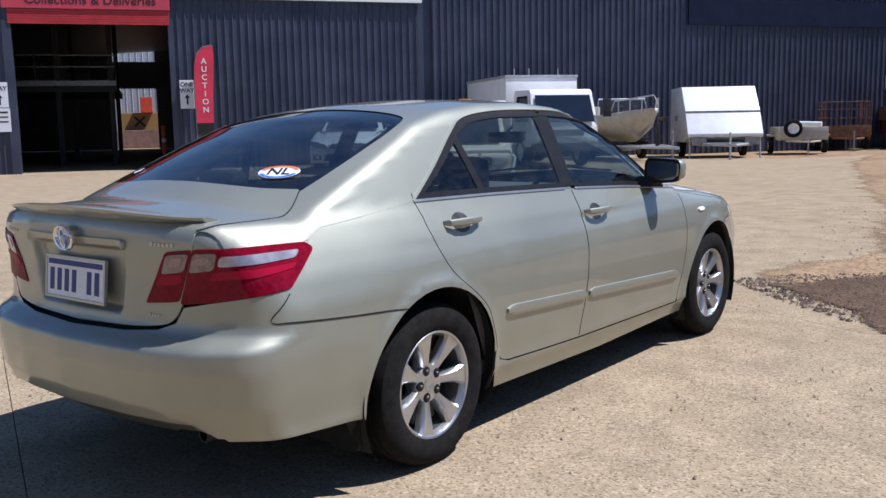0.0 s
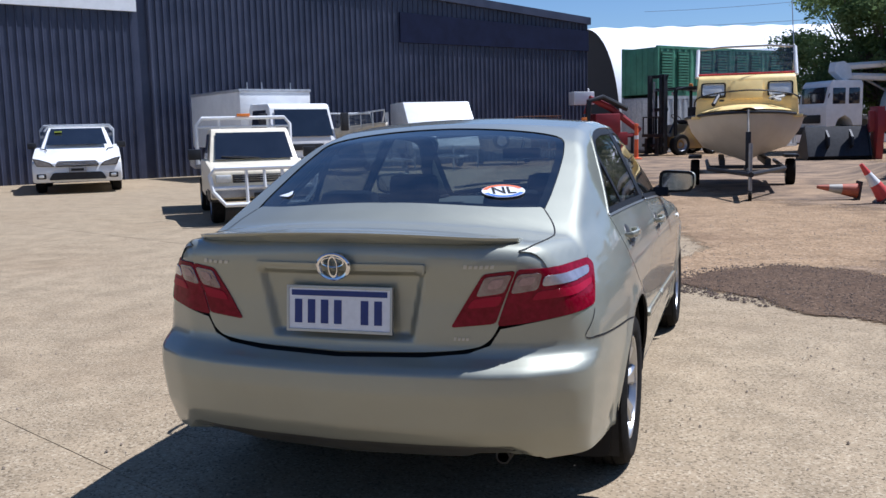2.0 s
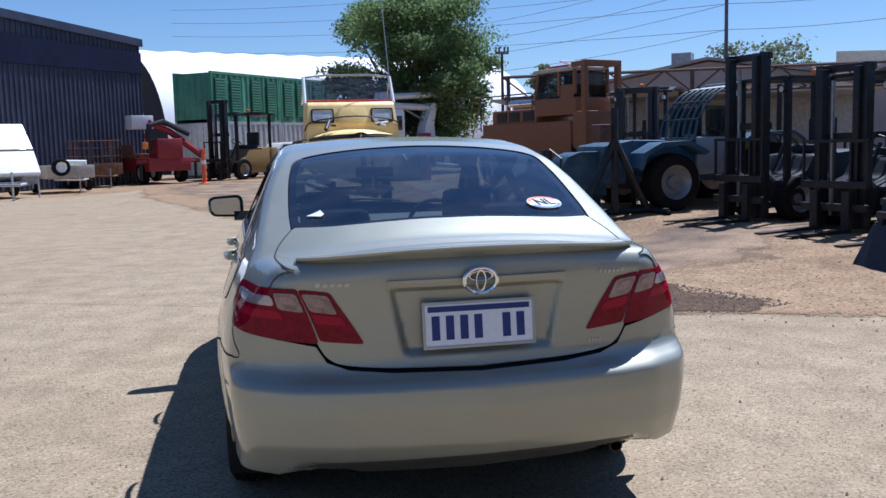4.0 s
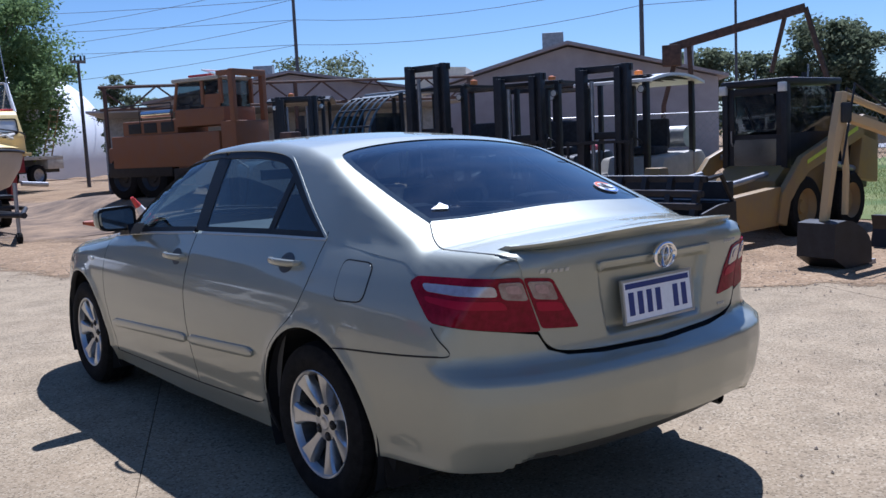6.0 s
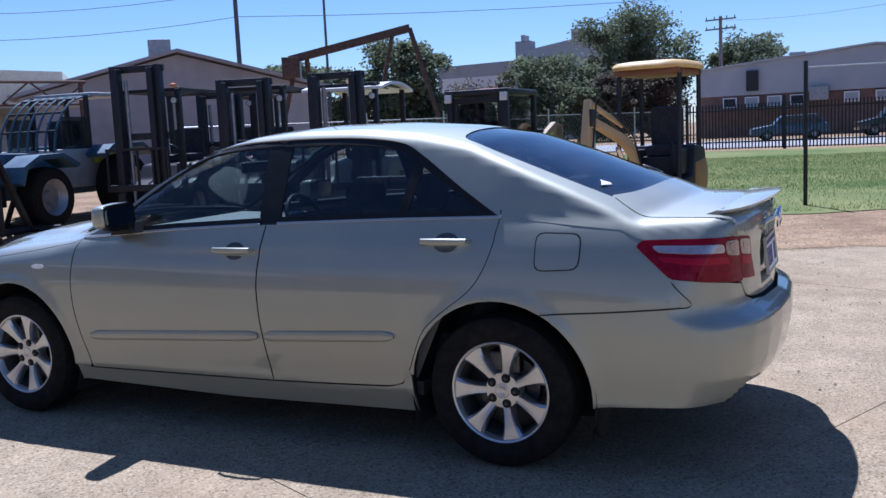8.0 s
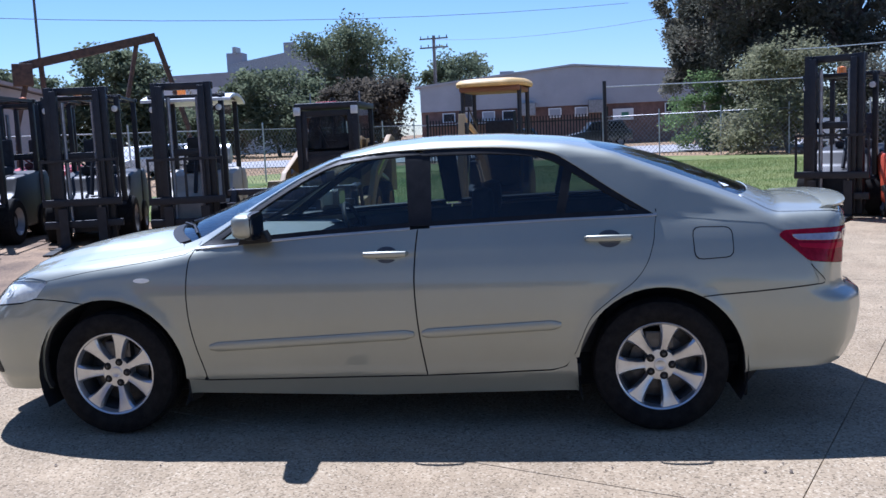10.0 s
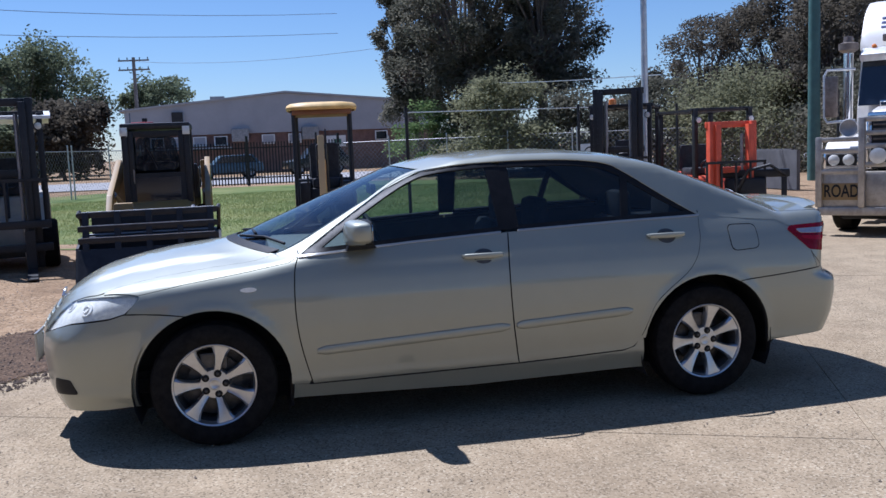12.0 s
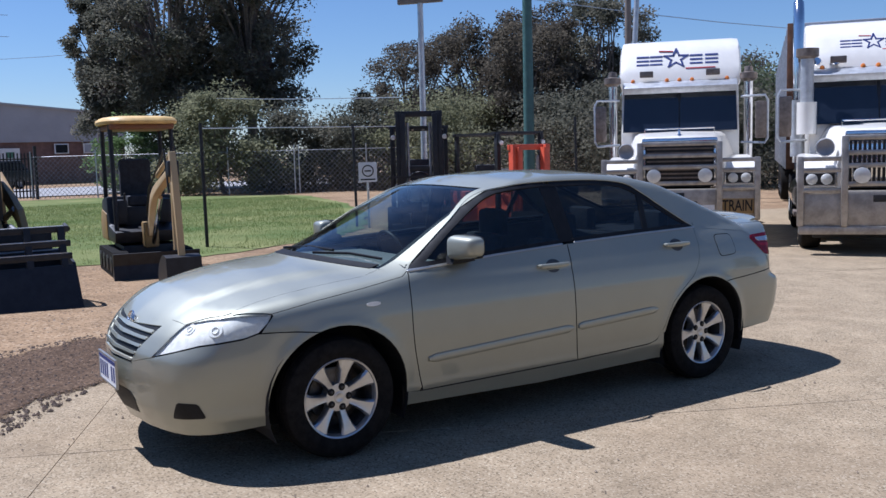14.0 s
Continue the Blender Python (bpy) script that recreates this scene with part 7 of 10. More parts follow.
def tyre_part(parent, x, y, r, w, rim=None, name="wheel"):
    wh = new(name)
    wh.parent = parent
    wh.matrix_basis = pose(x, y, r, 0, 90 if x > 0 else -90, 0)
    bm = bmesh.new()
    h = w / 2
    lathe(bm, [(r * 0.6, -h), (r * 0.9, -h), (r * 0.98, -h * 0.8), (r, -h * 0.3), (r, h * 0.3), (r * 0.98, h * 0.8), (r * 0.9, h), (r * 0.6, h)], 28)
    part("tyre", bm, RUBBER, wh, smooth=True)
    bm = bmesh.new()
    lathe(bm, [(0, h * 0.45), (r * 0.2, h * 0.5), (r * 0.25, h * 0.25), (r * 0.45, h * 0.3), (r * 0.56, h * 0.75), (r * 0.62, h * 0.98), (r * 0.62, -h * 0.9), (0, -h * 0.9)], 24)
    part("rim", bm, rim or STEEL, wh, smooth=True)
    return wh


def tube_part(name, parent, material, pts, r=0.03, seg=8, label=""):
    bm = bmesh.new()
    pipe(bm, pts, r, seg)
    return part(name, bm, material, parent, label, smooth=True)


def bar_plate(parent, x, y, z, material=WHITE_PLATE):
    pl = slab_part("number_plate", parent, material, (x - 0.18, y, z - 0.06), (x + 0.18, y + 0.015, z + 0.06), 0)
    slab_part("plate_mark", pl, DARK, (x - 0.13, y + 0.012, z - 0.03), (x + 0.13, y + 0.019, z + 0.025), 0)


DULL_LENS = mat("smoky_headlamp_lens", (0.30, 0.29, 0.28), 0.12, 0.3, 0.2, 20, coat=0.6)


# white ute with a ladder rack, by the shed (front at y = 0)
def white_ute():
    c = thing("white_ute", "white utility car with pipe rack parked by the shed", "car", facing(-15.35, 16.35, 0.62, -0.78) @ Matrix.Scale(1.2, 4))
    side_part("body", c, WHITE, [(-0.06, 0.25), (0.0, 0.45), (-0.03, 0.68), (-0.35, 0.83), (-1.3, 0.98), (-1.45, 1.0), (-2.9, 1.05), (-5.0, 1.05), (-5.05, 0.45), (-4.95, 0.28)], 0.92, 0.06)
    side_part("cabin", c, WHITE, [(-1.25, 0.95), (-2.0, 1.42), (-2.4, 1.47), (-3.0, 1.44), (-3.25, 1.0)], 0.80, 0.05, (1.2, 0.80))
    bm = bmesh.new()
    f = [bm.verts.new(v) for v in ((-0.66, -1.32, 1.02), (0.66, -1.32, 1.02), (0.56, -1.98, 1.40), (-0.56, -1.98, 1.40))]
    bm.faces.new(f)
    bmesh.ops.translate(bm, vec=(0, 0.035, 0.045), verts=bm.verts)
    part("windscreen", bm, DARK_GLASS, c)
    slab_part("yellow_tag", c, LIME, (0.32, -1.78, 1.350), (0.48, -1.72, 1.385), 0)
    bm = bmesh.new()
    prism(bm, rounded([(-0.46, 0.60), (0.46, 0.60), (0.40, 0.72), (-0.40, 0.72)], 0.05, 4), -0.05, 0.03, "y")
    gr = part("grille", bm, OILY, c)
    for z in (0.63, 0.66, 0.69):
        slab_part("grille_bar", gr, CHROME, (-0.42, 0.022, z), (0.42, 0.042, z + 0.012), 0.004)
    bm = bmesh.new()
    prism(bm, rounded([(-0.60, 0.31), (0.60, 0.31), (0.50, 0.47), (-0.50, 0.47)], 0.05, 4), -0.06, 0.028, "y")
    part("lower_intake", bm, OILY, c)
    for s in (1, -1):
        tube_part("bonnet_gap", c, OILY, [(s * 0.78, -1.18, 0.985), (s * 0.66, -0.98, 0.965), (s * 0.64, -0.80, 0.938)], 0.014, 5)
        slab_part("fog_surround", c, OILY, (s * 0.74 - 0.10, -0.09, 0.335), (s * 0.74 + 0.10, 0.004, 0.455), 0.03)
        bm = bmesh.new()
        prism(bm, rounded([(s * 0.46, 0.60), (s * 0.82, 0.615), (s * 0.905, 0.79), (s * 0.78, 0.765), (s * 0.55, 0.69)], 0.025), -0.16, 0.008, "y")
        hl = part("headlamp", bm, GREY_TRIM, c)
        bm = bmesh.new()
        prism(bm, rounded([(s * 0.52, 0.615), (s * 0.80, 0.63), (s * 0.875, 0.765), (s * 0.78, 0.745), (s * 0.58, 0.68)], 0.02), -0.1, 0.014, "y")
        part("lens", bm, DULL_LENS, hl)
        slab_part("fog_lamp", c, LAMP_GLASS, (s * 0.74 - 0.06, -0.07, 0.36), (s * 0.74 + 0.06, 0.01, 0.43), 0.02)
        slab_part("mirror", c, OILY, (s * 0.98 - 0.1, -1.75, 0.98), (s * 0.98 + 0.1, -1.65, 1.12), 0.03)
        side_part("side_window", c, DARK_GLASS, [(-1.55, 1.04), (-2.05, 1.38), (-2.85, 1.38), (-3.0, 1.04)], s * 0.80, 0, x0=s * 0.70)
        for y in (-0.95, -3.95):
            tyre_part(c, s * 0.80, y, 0.33, 0.22, ALLOY)
    bar_plate(c, 0, 0.045, 0.53, STEEL)
    tube_part("pipe_rack", c, GALV, [(-0.82, -2.9, 1.0), (-0.84, -2.9, 1.42), (-0.76, -2.9, 1.52), (0.76, -2.9, 1.52), (0.84, -2.9, 1.42), (0.82, -2.9, 1.0)], 0.03)
    tube_part("pipe_rack", c, GALV, [(-0.82, -4.9, 1.0), (-0.84, -4.9, 1.42), (-0.76, -4.9, 1.52), (0.76, -4.9, 1.52), (0.84, -4.9, 1.42), (0.82, -4.9, 1.0)], 0.03)
    for x in (-0.6, 0.6):
        tube_part("rack_rail", c, GALV, [(x, -2.6, 1.54), (x, -5.0, 1.54)], 0.025)


# cream tray ute with bull bar
def cream_ute():
    c = thing("tray_ute", "cream tray-back ute with white bull bar and headboard", "ute", facing(-6.0, 9.35, 0.58, -0.81))
    side_part("body", c, CREAM, [(-0.02, 0.42), (0.02, 0.55), (0.0, 0.84), (-0.08, 0.90), (-1.15, 0.98), (-1.25, 1.0), (-2.6, 1.0), (-2.6, 0.40), (-1.75, 0.38), (-0.4, 0.38)], 0.82, 0.035)
    side_part("cabin", c, CREAM, [(-1.10, 0.96), (-1.68, 1.50), (-1.8, 1.54), (-2.5, 1.54), (-2.62, 0.96)], 0.76, 0.04, (1.2, 0.88))
    bm = bmesh.new()
    bm.faces.new([bm.verts.new(v) for v in ((-0.66, -1.10, 1.02), (0.66, -1.10, 1.02), (0.60, -1.60, 1.47), (-0.60, -1.60, 1.47))])
    part("windscreen", bm, DARK_GLASS, c)
    for s in (1, -1):
        bm = bmesh.new()
        bm.faces.new([bm.verts.new(v) for v in ((s * 0.765, -1.45, 1.02), (s * 0.765, -2.4, 1.02), (s * 0.70, -2.35, 1.45), (s * 0.70, -1.75, 1.45))])
        part("side_window", bm, DARK_GLASS, c)
        slab_part("headlamp", c, LAMP_GLASS, (s * 0.62 - 0.12, -0.02, 0.68), (s * 0.62 + 0.12, 0.05, 0.80), 0.02)
        slab_part("indicator", c, AMBER, (s * 0.62 - 0.1, -0.02, 0.55), (s * 0.62 + 0.1, 0.035, 0.61), 0.01)
        slab_part("mirror", c, OILY, (s * 0.98 - 0.11, -1.35, 1.02), (s * 0.98 + 0.11, -1.28, 1.20), 0.02)
        for y in (-0.55, -3.35):
            tyre_part(c, s * 0.70, y, 0.33, 0.21)
        slab_part("mud_guard", c, BLACK_PLASTIC, (s * 0.78 - 0.06, -1.15, 0.25), (s * 0.78 + 0.06, -1.12, 0.5), 0)
        tube_part("wiper", c, OILY, [(s * 0.1, -1.09, 1.03), (s * 0.1 + 0.45, -1.13, 1.07)], 0.012)
    slab_part("grille", c, OILY, (-0.48, -0.01, 0.67), (0.48, 0.035, 0.80), 0.015)
    for z in (0.70, 0.735, 0.77):
        slab_part("grille_bar", c, CHROME, (-0.47, 0.03, z), (0.47, 0.045, z + 0.012), 0)
    slab_part("bumper", c, STEEL, (-0.82, 0.0, 0.44), (0.82, 0.12, 0.58), 0.03)
    bb = WHITE
    tube_part("bull_bar", c, bb, [(-0.62, 0.26, 0.34), (-0.80, 0.22, 0.55), (-0.84, 0.16, 0.80), (-0.76, 0.20, 0.90), (0.76, 0.20, 0.90), (0.84, 0.16, 0.80), (0.80, 0.22, 0.55), (0.62, 0.26, 0.34), (-0.62, 0.26, 0.34)], 0.034, label="white bull bar")
    tube_part("bull_bar", c, bb, [(-0.82, 0.2, 0.60), (0.82, 0.2, 0.60)], 0.03)
    for x in (-0.28, 0.0, 0.28):
        tube_part("bull_bar", c, bb, [(x, 0.24, 0.36 if abs(x) > 0.1 else 0.6), (x, 0.20, 0.90)], 0.026)
    bar_plate(c, 0.0, 0.25, 0.46, OILY)
    tube_part("headboard", c, WHITE, [(-0.86, -2.72, 0.9), (-0.86, -2.72, 1.62), (-0.76, -2.72, 1.74), (0.76, -2.72, 1.74), (0.86, -2.72, 1.62), (0.86, -2.72, 0.9)], 0.034, label="white pipe headboard")
    for x in (-0.45, 0.45):
        tube_part("headboard_bar", c, WHITE, [(x, -2.72, 0.9), (x, -2.72, 1.74)], 0.025)
    tube_part("headboard_bar", c, WHITE, [(-0.86, -2.72, 1.58), (0.86, -2.72, 1.58)], 0.02)
    slab_part("beacon", c, AMBER, (-0.12, -2.75, 1.77), (0.12, -2.65, 1.82), 0.01)
    slab_part("tray", c, STEEL, (-0.92, -4.9, 0.82), (0.92, -2.75, 0.90), 0.01)
    for s in (1, -1):
        slab_part("tray_side", c, STEEL, (s * 0.90 - 0.02, -4.9, 0.9), (s * 0.90 + 0.02, -2.8, 1.12), 0.005)
    slab_part("chassis", c, OILY, (-0.4, -4.7, 0.45), (0.4, -2.6, 0.80), 0.02)
    slab_part("wheel_arch", c, OILY, (-0.83, -0.9, 0.36), (0.83, -0.2, 0.55), 0.02)


def box_truck():
    c = thing("box_truck", "white cab-over box truck parked by the shed", "truck", facing(-11.2, 21.4, 0.80, -0.60) @ Matrix.Scale(1.1, 4))
    side_part("cab", c, WHITE, [(0.0, 0.55), (0.02, 1.1), (-0.25, 2.02), (-0.35, 2.12), (-1.5, 2.15), (-1.6, 2.0), (-1.6, 0.6)], 0.98, 0.06, (1.4, 0.93))
    bm = bmesh.new()
    bm.faces.new([bm.verts.new(v) for v in ((-0.86, 0.04, 1.22), (0.86, 0.04, 1.22), (0.80, -0.19, 1.96), (-0.80, -0.19, 1.96))])
    part("windscreen", bm, DARK_GLASS, c)
    for s in (1, -1):
        bm = bmesh.new()
        bm.faces.new([bm.verts.new(v) for v in ((s * 0.985, -0.25, 1.25), (s * 0.985, -1.35, 1.25), (s * 0.925, -1.30, 1.95), (s * 0.925, -0.45, 1.95))])
        part("side_window", bm, DARK_GLASS, c)
        slab_part("mirror", c, OILY, (s * 1.22 - 0.12, 0.0, 1.35), (s * 1.22 + 0.12, 0.08, 1.85), 0.03)
        slab_part("headlamp", c, LAMP_GLASS, (s * 0.75 - 0.18, -0.02, 0.68), (s * 0.75 + 0.18, 0.05, 0.82), 0.02)
        for y in (-0.9, -4.3):
            tyre_part(c, s * 0.85, y, 0.40, 0.26, WHITE)
    slab_part("bumper", c, GREY_TRIM, (-0.98, -0.05, 0.42), (0.98, 0.08, 0.66), 0.03)
    slab_part("grille", c, OILY, (-0.55, 0.0, 0.85), (0.55, 0.04, 1.02), 0.01)
    bx = slab_part("cargo_box", c, WHITE, (-1.1, -5.6, 0.95), (1.1, -1.75, 2.55), 0.03)
    slab_part("box_rail", bx, GALV, (-1.12, -5.62, 2.5), (1.12, -1.73, 2.58), 0.01)
    for s, y0 in ((-1, -4.4),):
        slab_part("painted_panel", bx, NAVY, (s * 1.105 - 0.004, y0, 2.3), (s * 1.105 + 0.004, -2.2, 2.48), 0)
        for k in range(4):
            slab_part("painted_mark", bx, NAVY, (s * 1.105 - 0.004, -2.7 - 0.42 * k, 1.5), (s * 1.105 + 0.004, -2.45 - 0.42 * k, 1.95), 0)
    slab_part("chassis", c, OILY, (-0.45, -5.5, 0.55), (0.45, -0.3, 0.95), 0.02)
    for x in (-0.6, 0.3, 0.75):
        tube_part("roof_aerial", c, GALV, [(x, -2.0, 2.55), (x, -2.0, 2.78)], 0.015)


def hull(bm, length, beam, sheer, keel, stations=14, flare=0.25, transom=0.85):
    """A vee hull, bow at y = 0, stern at -length: sheer and keel heights as functions of 0..1."""
    rings = []
    for k in range(stations + 1):
        t = k / stations
        w = beam / 2 * min(1, (t / 0.55) ** 0.62 if t < 0.55 else 1 - (1 - transom) * (t - 0.55) / 0.45)
        zs, zk = sheer(t), keel(t)
        zc = zk + (zs - zk) * 0.42
        rake = -0.28 * (1 - t) ** 3
        ring = [(0, zk), (w * (1 - flare), zc), (w * (1 - flare * 0.3), zc + 0.6 * (zs - zc)), (w, zs)]
        pts = [(x, -t * length + rake * (zs - z) * (1 if t < 0.2 else 0.0) * 4, z) for x, z in ring]
        rings.append([bm.verts.new(p) for p in pts] + [bm.verts.new((-x, y, z)) for x, y, z in pts[::-1][:-1]])
    fs = []
    for a, b in zip(rings, rings[1:]):
        for i in range(len(a) - 1):
            fs.append(bm.faces.new((a[i], a[i + 1], b[i + 1], b[i])))
        fs.append(bm.faces.new((a[len(a) - 1], a[0], b[0], b[len(a) - 1])))
    fs.append(bm.faces.new(rings[-1]))
    bmesh.ops.recalc_face_normals(bm, faces=bm.faces[:])
    return rings


def boat_trailer(c, length, width, tyre=0.30, hitch=1.8, metal=None):
    metal = metal or GALV
    for s in (1, -1):
        tube_part("trailer_frame", c, metal, [(0.0, hitch, 0.50), (s * width * 0.35, -0.6, 0.50), (s * width * 0.38, -length * 0.9, 0.50)], 0.045)
        tyre_part(c, s * width * 0.5, -length * 0.60, tyre, 0.2)
        slab_part("mud_guard", c, OILY, (s * width * 0.5 - 0.15, -length * 0.60 - 0.4, tyre * 2 + 0.03), (s * width * 0.5 + 0.15, -length * 0.60 + 0.4, tyre * 2 + 0.10), 0.02)
        slab_part("bunk", c, OILY, (s * width * 0.22 - 0.06, -length * 0.9, 0.52), (s * width * 0.22 + 0.06, -length * 0.25, 0.66), 0.01)
    slab_part("axle", c, STEEL, (-width * 0.5, -length * 0.60 - 0.05, tyre - 0.04), (width * 0.5, -length * 0.60 + 0.05, tyre + 0.05), 0.01)
    slab_part("cross_member", c, metal, (-width * 0.36, -length * 0.25, 0.46), (width * 0.36, -length * 0.25 + 0.1, 0.54), 0.01)
    tube_part("draw_bar", c, metal, [(0, hitch + 0.15, 0.5), (0, -0.8, 0.5)], 0.05)
    tube_part("jockey_leg", c, STEEL, [(0, hitch - 0.25, 1.05), (0, hitch - 0.25, 0.12)], 0.035)
    bm = bmesh.new()
    lathe(bm, [(0, -0.03), (0.10, -0.03), (0.10, 0.03), (0, 0.03)], 14, pose(0, hitch - 0.25, 0.10, 0, 90, 0))
    part("jockey_wheel", bm, RUBBER, c)
    slab_part("winch_post", c, OILY, (-0.05, 0.15, 0.5), (0.05, 0.3, 1.25), 0.01)


def yellow_boat():
    c = thing("yellow_boat", "yellow and cream cabin boat on a dark road trailer", "boat", facing(1.40, 15.35, 0.03, -1.0))

    def half_beam(t):
        return 1.24 * min(1, (t / 0.38) ** 0.42 if t < 0.38 else 1 - 0.12 * (t - 0.38) / 0.62)

    def sheer(t):
        return 1.66 - 0.16 * min(1, t * 1.4)

    def keel(t):
        return 0.62 + 0.72 * max(0, 1 - t / 0.24) ** 2
    bm = bmesh.new()
    rings = []
    for k in range(17):
        t = (k / 16) ** 1.4
        w, zs, zk = half_beam(t), sheer(t), keel(t)
        zc = zk + (zs - zk) * (0.30 + 0.20 * max(0, 1 - t / 0.3))
        pts = [(0, zk), (w * 0.70, zc), (w * 0.90, zc + 0.5 * (zs - zc)), (w, zs)]
        rings.append([bm.verts.new((x, -t * 5.6 - 0.30 * max(0, 1 - t / 0.2) * (zs - z), z)) for x, z in pts] + [bm.verts.new((-x, -t * 5.6 - 0.30 * max(0, 1 - t / 0.2) * (zs - z), z)) for x, z in pts[::-1][:-1]])
    for a, b in zip(rings, rings[1:]):
        for i in range(len(a)):
            bm.faces.new((a[i], a[(i + 1) % len(a)], b[(i + 1) % len(a)], b[i]))
    bm.faces.new(rings[-1])
    bmesh.ops.recalc_face_normals(bm, faces=bm.faces[:])
    part("hull", bm, mat("cream_gelcoat", (0.62, 0.575, 0.49), 0.4, 0, 0.12, 3, alt=(0.50, 0.46, 0.39)), c, "cream hull with a grey stained keel", smooth=True)
    rub = [(half_beam(t) + 0.012, -t * 5.6, sheer(t) - 0.03) for t in [(k / 18) ** 1.6 for k in range(19)]]
    tube_part("rubbing_strip", c, OILY, [(-x, y, z) for x, y, z in rub[::-1]] + rub[1:], 0.030)
    # foredeck, crowned, rising to the cabin front
    bm = bmesh.new()
    rows = []
    for k in range(9):
        t = 0.25 * (k / 8) ** 1.5 + 0.002
        w, z, up = half_beam(t) * 0.985, sheer(t), 0.03 + 0.15 * (k / 8) ** 0.8
        rows.append([bm.verts.new((w * q, -t * 5.6, z + 0.03 + up * (1 - abs(q) ** 2.5))) for q in (-1, -0.85, -0.55, -0.25, 0, 0.25, 0.55, 0.85, 1)])
    for a, b in zip(rows, rows[1:]):
        for i in range(8):
            bm.faces.new((a[i], a[i + 1], b[i + 1], b[i]))
    bmesh.ops.recalc_face_normals(bm, faces=bm.faces[:])
    part("foredeck", bm, BOAT_YELLOW, c, smooth="all")
    side_part("cabin", c, BOAT_YELLOW, [(-1.12, 1.55), (-1.16, 1.90), (-1.36, 2.36), (-1.46, 2.42), (-2.45, 2.44), (-2.45, 1.5)], 1.02, 0.045, (1.95, 0.95), "faded yellow cabin")
    side_part("side_deck", c, BOAT_YELLOW, [(-1.1, 1.52), (-1.1, 1.58), (-5.4, 1.54), (-5.4, 1.48)], 1.10, 0.01)
    rake = pose(0, -1.235, 2.10, 23, 0, 0)
    for s in (1, -1):
        fr = slab_part("window_frame", c, OILY, (s * 0.66 - 0.25, 0.0, -0.16), (s * 0.66 + 0.25, 0.03, 0.16), 0.05, m=rake)
        slab_part("cabin_window", fr, LAMP_GLASS, (s * 0.66 - 0.22, 0.012, -0.13), (s * 0.66 + 0.22, 0.04, 0.13), 0.04, m=rake)
        tube_part("screen_post", c, WHITE, [(s * 1.0, -1.62, 2.40), (s * 0.985, -2.0, 3.0)], 0.04)
        tube_part("screen_stay", c, GALV, [(s * 0.98, -2.0, 2.98), (s * 1.0, -2.5, 2.42)], 0.018)
        slab_part("cleat", c, OILY, (s * 0.5 - 0.05, -0.62, 1.86), (s * 0.5 + 0.05, -0.5, 1.90), 0.01)
    slab_part("front_hatch", c, BOAT_YELLOW, (-0.32, 0.0, -0.20), (0.32, 0.022, 0.20), 0.01, m=rake)
    bm = bmesh.new()
    prism(bm, [(-0.985, 2.44), (0.985, 2.44), (0.97, 2.99), (-0.97, 2.99)], 0, 0.012, "y")
    for v in bm.verts:
        v.co.y += -1.66 - (v.co.z - 2.44) * 0.62
    part("canopy_screen", bm, glass_mat("smoky_vinyl", (0.72, 0.75, 0.80), 0.2, dirt=0.05), c, "smoky clear canopy screen")
    tube_part("canopy_rail", c, STEEL, [(-0.985, -2.0, 3.0), (-0.5, -2.02, 3.05), (0.5, -2.02, 3.05), (0.985, -2.0, 3.0)], 0.022)
    tube_part("screen_seal", c, RED, [(-0.98, -1.64, 2.455), (0.98, -1.64, 2.455)], 0.02)
    tube_part("bow_rail", c, OILY, smooth_line([(-1.05, -1.35, 1.80), (-0.9, -1.0, 1.98), (0, -0.72, 2.08), (0.9, -1.0, 1.98), (1.05, -1.35, 1.80)], 4), 0.016)
    tube_part("whip_aerial", c, GALV, [(-0.98, -1.7, 2.3), (-0.86, -2.0, 4.7)], 0.010)
    tube_part("mooring_rope", c, TANK, smooth_line([(-0.45, -0.9, 1.98), (-0.62, -0.6, 1.86), (-0.5, -0.5, 1.88), (-0.70, -0.75, 1.94), (-0.42, -0.7, 1.90)], 4), 0.03)
    tube_part("bow_strap", c, TANK, [(0, 0.0, 1.68), (0, 0.06, 1.45), (0, 0.2, 1.2)], 0.02)
    tube_part("fender", c, OILY, [(0.55, -0.85, 2.0), (0.66, -0.62, 1.80)], 0.045)
    boat_trailer(c, 5.6, 2.1, 0.30, 1.75, metal=OILY)


